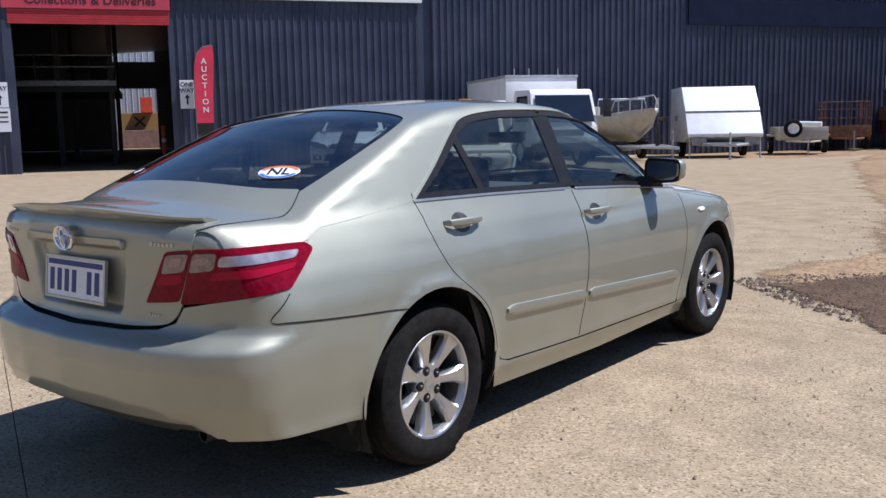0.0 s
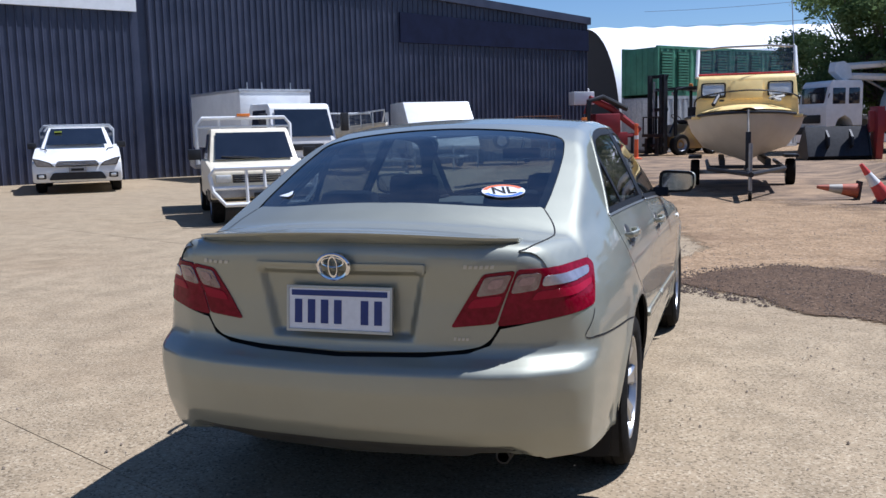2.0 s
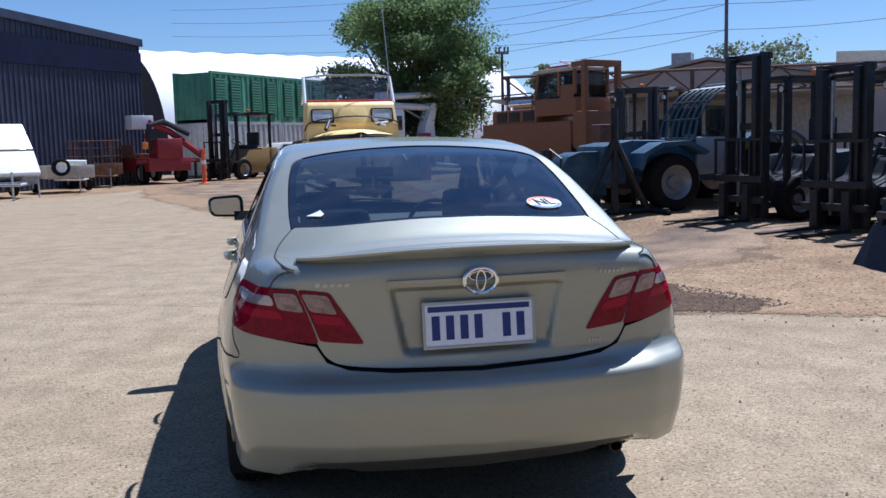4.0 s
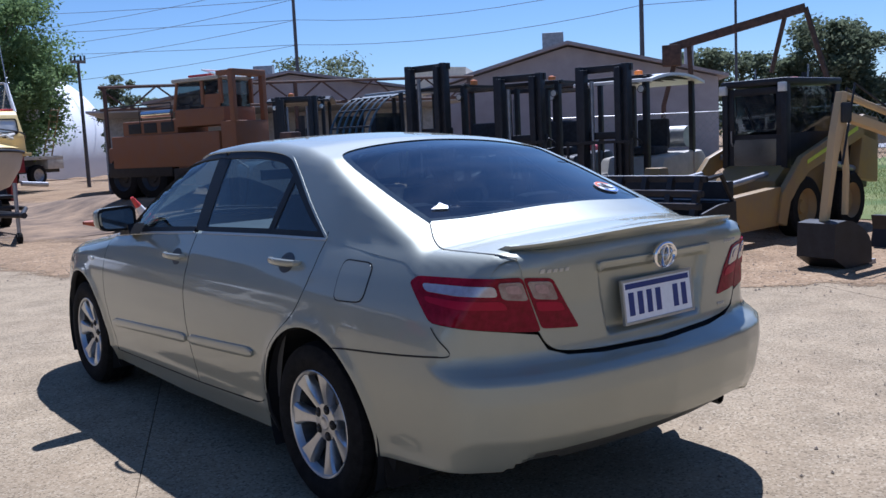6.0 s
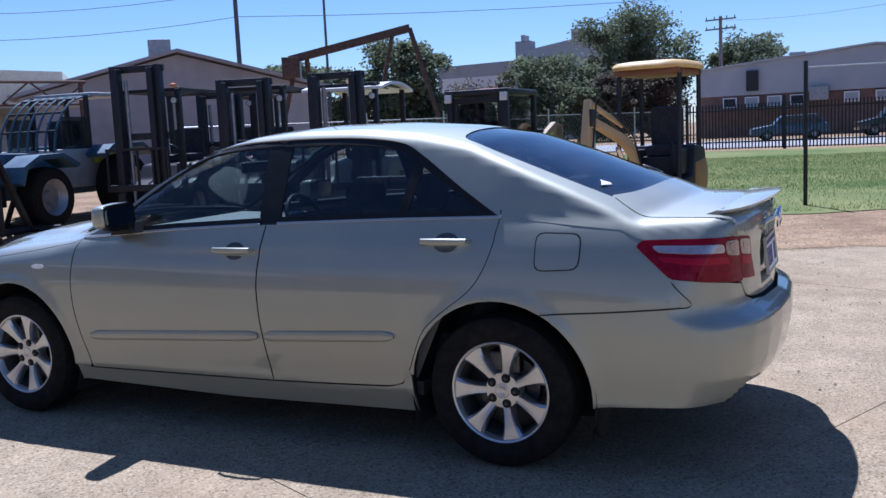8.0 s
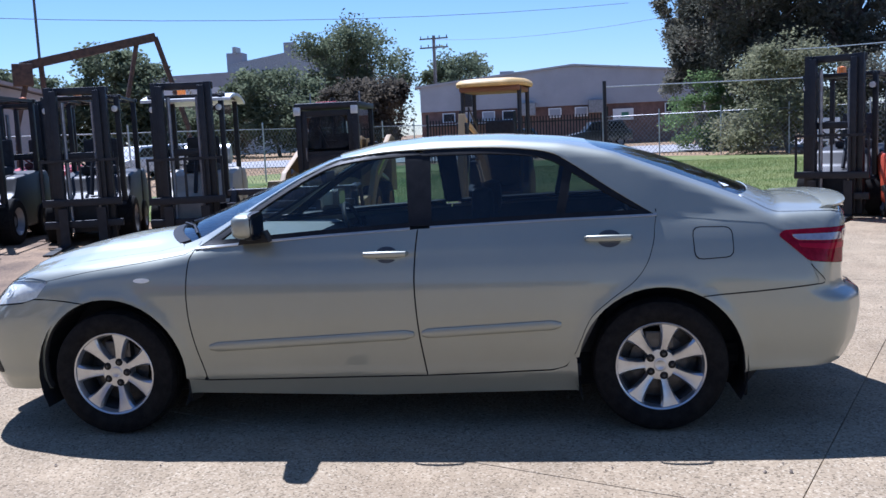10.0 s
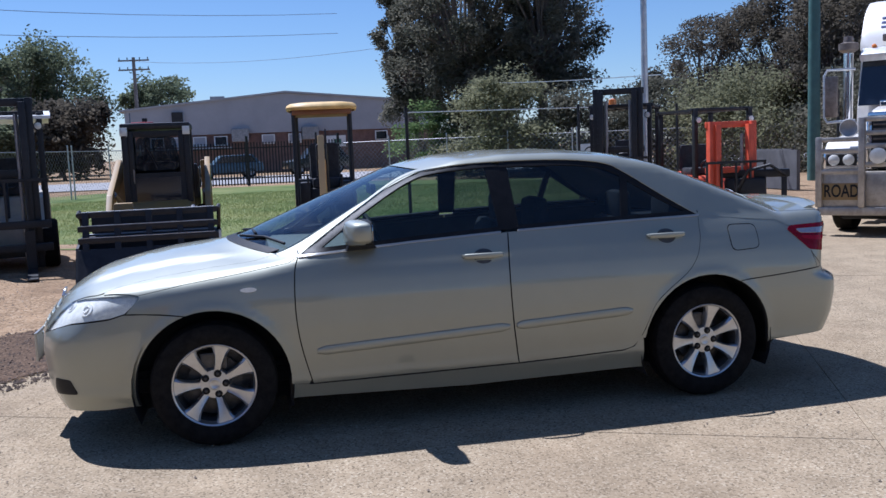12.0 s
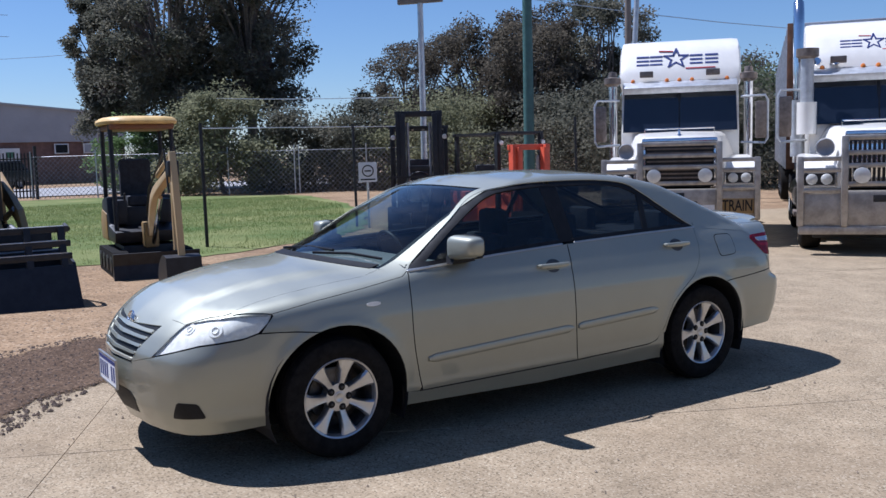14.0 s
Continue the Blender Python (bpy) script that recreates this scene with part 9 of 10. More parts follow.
def rough_loader():
    c = thing("rough_terrain_loader", "blue-grey loader with barred cab cage and big wheels", "loader", facing(6.08, 10.95, -0.98, -0.12, rise(6.1, 10.9) - 0.02) @ Matrix.Scale(0.9, 4))
    side_part("body", c, BLUE, [(1.5, 0.5), (1.5, 1.2), (0.9, 1.30), (0.2, 1.28), (-0.3, 1.1), (-2.3, 1.1), (-2.6, 1.0), (-2.6, 0.5)], 0.56, 0.06)
    for s in (1, -1):
        tyre_part(c, s * 0.95, 0.35, 0.52, 0.4, STEEL)
        tyre_part(c, s * 0.95, -1.75, 0.60, 0.42, STEEL)
        side_part("mud_guard", c, BLUE, [(-1.1, 1.15), (-1.3, 1.3), (-2.2, 1.32), (-2.45, 1.15), (-2.45, 1.24), (-2.2, 1.40), (-1.3, 1.38), (-1.05, 1.22)], s * 1.15, 0.0, x0=s * 0.7)
    arcp = [(-0.38, 1.30), (-0.46, 1.65), (-0.68, 1.98), (-1.02, 2.22), (-1.6, 2.30)]
    for k in range(7):
        x = -0.6 + k * 0.2
        tube_part("cage_bar", c, BLUE, [(x, y, z) for y, z in smooth_line(arcp, 3)], 0.022, 6)
    for y, z in arcp[1:]:
        tube_part("cage_cross_bar", c, OILY, [(-0.62, y, z), (0.62, y, z)], 0.022, 6)
    for x in (-0.62, 0.62):
        for y in (-1.3, -2.25):
            tube_part("cab_post", c, OILY, [(x, y, 1.2), (x, y, 2.30)], 0.05)
        slab_part("cab_door", c, MACHINE_GLASS, (x - 0.01, -1.25, 1.3), (x + 0.01, -0.6, 1.9), 0)
        slab_part("cab_side_panel", c, GREYHULL, (x - 0.04, -2.3, 0.62), (x + 0.04, -0.40, 1.32), 0.03)
    slab_part("cab_roof", c, GREYHULL, (-0.68, -2.35, 2.28), (0.68, -1.45, 2.36), 0.03)
    slab_part("seat", c, FABRIC, (-0.25, -1.7, 1.2), (0.25, -1.2, 1.85), 0.05)
    slab_part("cab_floor", c, OILY, (-0.6, -2.3, 1.15), (0.6, -0.35, 1.28), 0.02)
    for s in (1, -1):
        side_part("front_guard", c, BLUE, [(1.05, 0.75), (0.95, 1.0), (0.62, 1.16), (0.1, 1.18), (-0.25, 1.0), (-0.33, 1.06), (0.08, 1.26), (0.66, 1.24), (1.03, 1.06), (1.13, 0.8)], s * 1.18, 0.0, x0=s * 0.70)
    slab_part("front_frame", c, OILY, (-0.6, 0.85, 0.4), (0.6, 1.05, 0.9), 0.03)
    slab_part("yellow_plate", c, LIME, (-0.71, -1.9, 1.05), (-0.69, -1.3, 1.2), 0)


STAND_AT, BLUE_AT = (4.8, 9.8), (6.8, 13.3)


def blue_boom():
    c = thing("crane_jib_attachment", "blue curved jib attachment on a black wheeled stand", "attachment", facing(STAND_AT[0], STAND_AT[1], 0.2, -0.98, rise(*STAND_AT)))
    for s in (1, -1):
        tube_part("stand_leg", c, OILY, [(s * 0.62, 0, 0.12), (0.0, 0, 1.25)], 0.06, 6)
        tube_part("stand_foot", c, OILY, [(s * 0.66, -0.5, 0.12), (s * 0.66, 0.5, 0.12)], 0.05, 6)
        for y in (-0.45, 0.45):
            bm = bmesh.new()
            lathe(bm, [(0, -0.03), (0.08, -0.03), (0.08, 0.03), (0, 0.03)], 12, pose(s * 0.66, y, 0.08, 0, 90, 0))
            part("castor", bm, RUBBER, c)
        tube_part("stand_brace", c, OILY, [(s * 0.35, 0, 0.6), (s * 0.66, -0.45, 0.14)], 0.04, 6)
    tube_part("stand_base", c, OILY, [(-0.66, 0, 0.12), (0.66, 0, 0.12)], 0.05, 6)
    tube_part("stand_mast", c, OILY, [(0, 0, 0.1), (0, 0, 1.75)], 0.06, 6)
    slab_part("motor_box", c, DARK_RUST, (0.14, -0.14, 1.22), (0.36, 0.14, 1.50), 0.03)
    at = (4.3, 10.7)
    c2 = thing("attachment_frame", "dark blue steel attachment with rounded cowl standing on dirt", "attachment", facing(at[0], at[1], 0.1, -0.99, rise(*at)))
    bm = bmesh.new()
    prism(bm, [(-0.60, 0.42), (-0.60, 1.14)] + smooth_line([(-0.12, 1.14), (0.06, 1.08), (0.17, 0.92), (0.20, 0.70), (0.20, 0.42)], 4), -0.28, 0.28, "y")
    part("rounded_cowl", bm, BLUE, c2)
    tube_part("cowl_rib", c2, BLUE, [(-0.60, 0.285, 1.13), (-0.12, 0.285, 1.13), (0.08, 0.285, 1.06), (0.19, 0.285, 0.86), (0.19, 0.285, 0.42)], 0.025, 6)
    slab_part("back_plate", c2, BLUE, (-0.62, -0.3, 0.14), (0.3, 0.05, 0.44), 0.03)
    tube_part("ram", c2, BLUE, [(0.52, 0, 0.1), (0.52, 0, 0.96)], 0.10, 12)
    tube_part("ram_rod", c2, CHROME, [(0.52, 0, 0.96), (0.50, 0, 1.12)], 0.04, 8)
    for x in (0.30, 0.40):
        slab_part("upright", c2, OILY, (x - 0.03, -0.06, 0.1), (x + 0.03, 0.06, 1.2), 0.01)
    tube_part("hose", c2, OILY, [(0.34, 0.1, 1.2), (0.22, 0.3, 1.05), (0.30, 0.34, 0.6), (0.42, 0.3, 0.25)], 0.02, 6)
    slab_part("cross_beam", c2, OILY, (-0.65, -0.3, 0.0), (0.66, 0.3, 0.16), 0.02)
    tube_part("loose_bar", c2, RUST, [(-0.9, 0.7, 0.05), (0.9, 0.65, 0.06)], 0.035, 6)


white_ute()
cream_ute()
box_truck()
yellow_boat()
tin_boat()
camper()
small_trailer(-7.6, 32.5, True, False, "small grey box trailer with spare wheel")
small_trailer(-7.2, 37.0, False, True, "rusty caged box trailer by the shed")
red_crane()
bollard(-3.0, 36.2, SAFETY, "orange plastic bollard with white band")
bollard(-23 + 0.564 * -1.3 + 6 * -0.826, 17.3 + 0.826 * -1.3 + 6 * 0.564, SAFETY, "orange plastic bollard inside the shed doorway")
cone(pose(3.05, 14.15, 0.14, 0, 0, 0) @ pose(0.25, 0, 0.02, 0, -83, 8), "faded orange and white traffic cone lying on its side", CONE_FADED)
cone(pose(3.62, 13.3, 0.10, 4, -36, 8), "red and white traffic cone leaning over", CONE_RED)
bucket_truck()
loader_bucket()
orange_machine()
rough_loader()
blue_boom()
forklift(facing(6.82, 8.6, -0.98, -0.2, rise(6.9, 8.7) - 0.02), OILY, "dark forklift with tall black mast", 2.43, None, lower=OILY)
forklift(facing(7.33, 7.1, -0.96, -0.28, rise(7.4, 7.1) - 0.02), OILY, "dark forklift with barred roof guard", 2.2, None)
forklift(facing(7.6, 5.65, -0.98, -0.2, rise(7.7, 5.7) - 0.02), TANK, "beige forklift with white roof cover and gas bottle", 2.25, WHITE, tank=True)
forklift(facing(9.4, 9.2, -0.95, -0.3, rise(9.4, 9.2) - 0.02), RED, "red forklift with black mast", 2.1, None)
forklift(facing(BLUE_AT[0], BLUE_AT[1], -0.6, -0.8, rise(*BLUE_AT) - 0.02), BLUE, "blue forklift with dark canopy", 2.1, OILY)
forklift(facing(-2.0, 41.3, -0.72, -0.69) @ Matrix.Scale(1.5, 4), YELLOW, "yellow forklift with tall mast before containers", 2.5, OILY)
forklift(facing(9.2, -3.85, -0.85, 0.5), OILY, "dark forklift with tall mast and amber beacon", 2.35, None)


SAFETY_RED = mat("orange_red_paint", (0.58, 0.085, 0.035), 0.5, 0, 0.15, 3)


def orange_forklift():
    c = forklift(facing(7.4, -4.65, -0.95, 0.05) @ Matrix.Scale(0.92, 4), SAFETY_RED, "orange-red forklift with painted mast", 1.86, None, beacon=False)
    for ch in c.children:
        if ch.name.startswith("mast"):
            ch.data.materials.clear()
            ch.data.materials.append(SAFETY_RED)



def thing_door(c):
    """Front door of the cab: a steel frame with a rounded upper pane and a dark lower pane."""
    hole = rounded([(-0.36, 1.38), (0.36, 1.38), (0.32, 1.86), (-0.32, 1.86)], 0.10, 4)
    door = side_free("cab_door", c, OILY, [(-0.46, 0.86), (0.46, 0.86), (0.46, 1.34), (-0.46, 1.34)], 0.44, 0.47)
    for lo, hi in (((-0.46, 0.44, 1.34), (-0.36, 0.47, 1.95)), ((0.36, 0.44, 1.34), (0.46, 0.47, 1.95)), ((-0.36, 0.44, 1.86), (0.36, 0.47, 1.95))):
        slab_part("door_frame", door, OILY, lo, hi, 0.008)
    side_free("door_pane", door, MACHINE_GLASS, hole, 0.45, 0.458)
    slab_part("lower_pane", door, DARK_GLASS, (-0.36, 0.468, 0.92), (0.36, 0.474, 1.28), 0)
    tube_part("door_wiper", door, OILY, [(0.0, 0.475, 1.40), (0.16, 0.475, 1.72)], 0.009, 5)
    tube_part("door_handle", door, STEEL, [(0.38, 0.475, 1.2), (0.38, 0.51, 1.25), (0.38, 0.51, 1.4)], 0.012, 6)
    return door


def side_free(name, c, material, outline, y0, y1):
    """A plate with an outline in x and z."""
    bm = bmesh.new()
    prism(bm, outline, y0, y1, "y")
    return part(name, bm, material, c)


def skid_steer():
    c = thing("skid_steer", "yellow skid steer loader with dark cab and wide bucket", "loader", facing(8.35, 3.72, -0.99, -0.02, 0.0) @ Matrix.Diagonal((0.84, 0.95, 0.97, 1)))
    side_part("body", c, YELLOW, [(0.7, 0.35), (0.75, 0.75), (0.45, 0.95), (-1.3, 1.1), (-1.5, 0.9), (-1.5, 0.35)], 0.52, 0.05)
    side_part("engine_hood", c, OILY, [(-0.9, 0.9), (-0.9, 1.45), (-1.4, 1.4), (-1.62, 1.0), (-1.6, 0.5)], 0.62, 0.05)
    for x in (-0.5, 0.5):
        for y in (0.45, -0.85):
            slab_part("cab_post", c, OILY, (x - 0.05, y - 0.05, 0.9), (x + 0.05, y + 0.05, 2.0), 0.015)
        slab_part("cab_mesh", c, OILY, (x - 0.015, -0.8, 0.9), (x + 0.015, 0.42, 1.35), 0)
        slab_part("side_window", c, MACHINE_GLASS, (x - 0.008, -0.8, 1.35), (x + 0.008, 0.42, 1.95), 0)
    door = thing_door(c)
    slab_part("cab_back", c, OILY, (-0.5, -0.9, 0.9), (0.5, -0.86, 1.6), 0)
    slab_part("cab_roof", c, OILY, (-0.56, -0.95, 1.97), (0.56, 0.52, 2.06), 0.03)
    slab_part("seat", c, FABRIC, (-0.25, -0.5, 0.95), (0.25, 0.0, 1.5), 0.05)
    for x in (-0.5, 0.5):
        slab_part("work_lamp", c, LAMP_GLASS, (x - 0.06, 0.5, 1.88), (x + 0.06, 0.56, 2.0), 0.01)
        tube_part("roof_aerial", c, STEEL, [(x * 0.9, -0.2, 2.06), (x * 0.9, -0.2, 2.24)], 0.012)
    slab_part("beacon_bar", c, RED, (0.1, -0.85, 2.06), (0.5, -0.7, 2.12), 0.02)
    tube_part("exhaust", c, OILY, [(0.3, -1.3, 1.4), (0.3, -1.3, 2.2)], 0.05)
    for s in (1, -1):
        tyre_part(c, s * 0.70, 0.45, 0.40, 0.28, YELLOW)
        tyre_part(c, s * 0.70, -0.75, 0.40, 0.28, YELLOW)
        side_part("lift_arm", c, YELLOW, [(-1.45, 1.15), (-1.45, 1.5), (-1.1, 1.55), (0.55, 1.05), (1.05, 0.62), (1.15, 0.25), (0.95, 0.2), (0.85, 0.5), (0.4, 0.85), (-1.1, 1.25)], s * 0.84, 0.02, x0=s * 0.74)
        side_part("arm_decal", c, LIME, [(-0.9, 1.40), (0.45, 1.0), (0.45, 0.95), (-0.9, 1.34)], s * 0.846, 0, x0=s * 0.842)
        side_part("arm_tower", c, YELLOW, [(-1.5, 0.6), (-1.5, 1.5), (-1.1, 1.5), (-0.9, 0.7)], s * 0.84, 0.02, x0=s * 0.66)
        tube_part("lift_cylinder", c, STEEL, [(s * 0.75, -1.0, 0.8), (s * 0.75, 0.3, 1.05)], 0.045)
    # four-in-one bucket with open rails above its jaw, on long arms
    wide = 0.94
    side_part("bucket_shell", c, OILY, [(2.25, 0.02), (3.21, 0.02), (3.21, 0.05), (2.41, 0.10), (2.34, 0.40), (2.35, 0.60), (2.25, 0.62)], wide, 0.0)
    side_part("bucket_jaw", c, OILY, [(3.24, 0.02), (2.98, 0.50), (2.94, 0.50), (3.18, 0.02)], wide, 0.0)
    for z, y in ((0.60, 2.93), (0.74, 2.88), (0.90, 2.80)):
        slab_part("bucket_rail", c, OILY, (-wide, y - 0.03, z - 0.035), (wide, y + 0.03, z + 0.035), 0.008)
        # pale strip paints the sunlight on the rail's top edge
        slab_part("edge_highlight", c, GALV, (-wide + 0.05, y - 0.02, z + 0.033), (wide - 0.05, y + 0.03, z + 0.041), 0.0)
    for x in (-0.84, -0.42, 0.0, 0.42, 0.84):
        side_part("rail_post", c, OILY, [(3.00, 0.45), (2.85, 0.93), (2.77, 0.93), (2.93, 0.45)], x + 0.04, 0.0, x0=x - 0.04)
    for s in (1, -1):
        side_part("bucket_side", c, OILY, [(2.25, 0.02), (3.25, 0.02), (2.95, 0.52), (2.60, 0.60), (2.27, 0.62)], s * (wide + 0.035), 0.0, x0=s * wide)
        tube_part("rail_end", c, OILY, [(s * wide, 2.80, 0.90), (s * (wide + 0.02), 2.55, 0.93), (s * wide, 2.30, 0.62)], 0.03, 6)
        side_part("arm_extension", c, YELLOW, [(1.02, 0.70), (2.27, 0.62), (2.29, 0.22), (2.10, 0.20), (1.0, 0.22)], s * 0.80, 0.02, x0=s * 0.62)
        tube_part("tilt_cylinder", c, STEEL, [(s * 0.55, 1.0, 0.85), (s * 0.55, 2.2, 0.72)], 0.04)
    slab_part("quick_hitch", c, YELLOW, (0.18, 2.07, 0.45), (0.62, 2.25, 1.0), 0.02, taper=(0.6, 1))
    slab_part("hitch_plate", c, OILY, (-0.85, 2.15, 0.30), (0.85, 2.26, 0.84), 0.01)
    tube_part("top_rim", c, STEEL, [(-wide + 0.02, 2.29, 0.625), (wide - 0.02, 2.29, 0.625)], 0.014, 6)


FADED_YELLOW = mat("sun_faded_yellow", (0.66, 0.48, 0.23), 0.55, 0, 0.25, 6, alt=(0.48, 0.34, 0.17))


def mini_excavator():
    c = thing("mini_excavator", "small yellow excavator with canopy and folded boom", "excavator", facing(8.5, 1.32, -0.99, 0.1) @ Matrix.Diagonal((0.80, 0.95, 1.0, 1)))
    for s in (1, -1):
        bm = bmesh.new()
        prism(bm, rounded([(0.85, 0.0), (0.85, 0.36), (-0.85, 0.36), (-0.85, 0.0)], 0.17, 6), s * 0.42, s * 0.68, "x")
        part("track", bm, RUBBER, c)
        for k in range(4):
            bm = bmesh.new()
            lathe(bm, [(0, -0.005), (0.11, -0.005), (0.11, 0.005), (0, 0.02)], 14, pose(s * 0.69, -0.6 + 0.4 * k, 0.18, 0, 90 * s, 0))
            part("track_roller", bm, OILY, c)
    slab_part("undercarriage", c, OILY, (-0.45, -0.5, 0.15), (0.45, 0.5, 0.42), 0.03)
    bm = bmesh.new()
    prism(bm, [(1.0, 0.03), (1.12, 0.0), (1.06, 0.2), (1.1, 0.36), (1.02, 0.36), (0.98, 0.2)], -0.72, 0.72, "x")
    part("dozer_blade", bm, OILY, c)
    for s in (1, -1):
        tube_part("blade_arm", c, OILY, [(s * 0.3, 0.4, 0.25), (s * 0.4, 1.0, 0.18)], 0.04)
    side_part("house", c, OILY, [(0.45, 0.45), (0.5, 0.62), (-0.2, 0.68), (-0.3, 1.1), (-0.85, 1.05), (-0.95, 0.8), (-0.9, 0.45)], 0.58, 0.05)
    side_part("house_side", c, YELLOW, [(-0.25, 0.45), (-0.3, 0.85), (-0.85, 0.9), (-0.98, 0.7), (-0.92, 0.45)], 0.60, 0.04)
    slab_part("panel_label", c, WHITE_PLATE, (-0.3, 0.42, 0.5), (-0.1, 0.46, 0.62), 0)
    slab_part("seat_box", c, OILY, (-0.3, -0.62, 0.66), (0.3, -0.05, 0.95), 0.03)
    slab_part("seat", c, FABRIC, (-0.27, -0.55, 0.95), (0.24, -0.1, 1.1), 0.05)
    slab_part("seat_back", c, FABRIC, (-0.29, -0.66, 1.05), (0.29, -0.5, 1.64), 0.075)
    for s in (1, -1):
        tube_part("control_lever", c, OILY, [(s * 0.32, 0.05, 0.7), (s * 0.32, 0.1, 1.15)], 0.02)
        slab_part("console", c, OILY, (s * 0.38 - 0.1, -0.4, 0.7), (s * 0.38 + 0.1, 0.1, 1.05), 0.03)
        tube_part("canopy_post", c, OILY, [(s * 0.52, -0.72, 0.8), (s * 0.52, -0.70, 2.12)], 0.04)
        tube_part("canopy_post", c, OILY, [(s * 0.52, 0.35, 0.62), (s * 0.52, 0.25, 2.12)], 0.04)
    bm = bmesh.new()
    rings = []
    for k, z in ((0.95, 2.12), (1.0, 2.13), (1.02, 2.165), (0.99, 2.20), (0.92, 2.222), (0.70, 2.24), (0.35, 2.25)):
        rings.append([bm.verts.new((0.66 * k * np.sign(math.cos(a)) * abs(math.cos(a)) ** 0.55, -0.20 + 0.74 * k * np.sign(math.sin(a)) * abs(math.sin(a)) ** 0.55, z)) for a in np.linspace(0, math.tau, 37)[:-1]])
    for a, b in zip(rings, rings[1:]):
        for i in range(36):
            bm.faces.new((a[i], a[(i + 1) % 36], b[(i + 1) % 36], b[i]))
    bm.faces.new(rings[-1])
    part("canopy", bm, mat("canopy_yellow", (0.70, 0.47, 0.17), 0.5, 0, 0.15, 4), c, "yellow canopy roof with orange underside", smooth=True)
    slab_part("canopy_lining", c, ORANGE, (-0.55, -0.82, 2.05), (0.55, 0.42, 2.13), 0.03)
    # boom folded forward and down
    side_part("boom", c, FADED_YELLOW, smooth_line([(0.66, 0.60), (0.86, 0.99), (1.26, 1.23), (1.9, 1.38), (2.62, 1.53)], 4) + smooth_line([(2.64, 1.45), (1.93, 1.29), (1.33, 1.13), (0.97, 0.91), (0.77, 0.56)], 4), 0.062, 0.010)
    side_part("dipper", c, FADED_YELLOW, [(2.54, 1.70), (2.62, 1.71), (2.745, 1.3), (2.91, 0.44), (2.85, 0.41), (2.68, 1.1), (2.56, 1.42)], 0.05, 0.010)
    tube_part("boom_cylinder", c, CHROME, [(0, 0.85, 0.48), (0, 1.35, 0.92), (0, 1.60, 1.12)], 0.035)
    tube_part("dipper_cylinder", c, FADED_YELLOW, [(0, 1.42, 1.40), (0, 2.0, 1.54), (0, 2.52, 1.67)], 0.036)
    tube_part("bucket_cylinder", c, FADED_YELLOW, [(0, 2.56, 1.5), (0, 2.50, 0.9), (0, 2.52, 0.5)], 0.038)
    tube_part("hose", c, OILY, [(0.075, 0.75, 0.85), (0.075, 1.05, 1.22), (0.075, 1.7, 1.46), (0.075, 2.4, 1.74), (0.075, 2.58, 1.2)], 0.016, 6)
    tube_part("hose", c, OILY, [(-0.075, 0.78, 0.80), (-0.075, 1.15, 1.26), (-0.075, 1.8, 1.50), (-0.075, 2.45, 1.78), (-0.075, 2.66, 1.0)], 0.014, 6)
    slab_part("pivot_link", c, OILY, (-0.085, 2.50, 1.40), (0.085, 2.66, 1.60), 0.03)
    slab_part("swing_post", c, YELLOW, (-0.12, 0.42, 0.4), (0.12, 0.72, 0.75), 0.03)
    bm = bmesh.new()
    prism(bm, smooth_line([(3.00, 0.45), (2.72, 0.46), (2.42, 0.28), (2.38, 0.03)], 4) + [(2.8, 0.0), (3.02, 0.12)], -0.26, 0.26, "x")
    part("digging_bucket", bm, OILY, c)
    for x in (-0.21, -0.07, 0.07, 0.21):
        slab_part("bucket_tooth", c, STEEL, (x - 0.03, 2.28, 0.0), (x + 0.03, 2.40, 0.05), 0)


DULL_STEEL = mat("dull_grimy_steel", (0.20, 0.165, 0.14), 0.5, 0.6, 0.3, 9)


TRUCK_WHITE = mat("warm_white_truck_paint", (0.80, 0.765, 0.69), 0.35, 0, 0.05, 2.5, coat=0.4)
DIRTY_ALLOY = mat("dusty_bull_bar_alloy", (0.40, 0.365, 0.32), 0.45, 0.65, 0.25, 6)


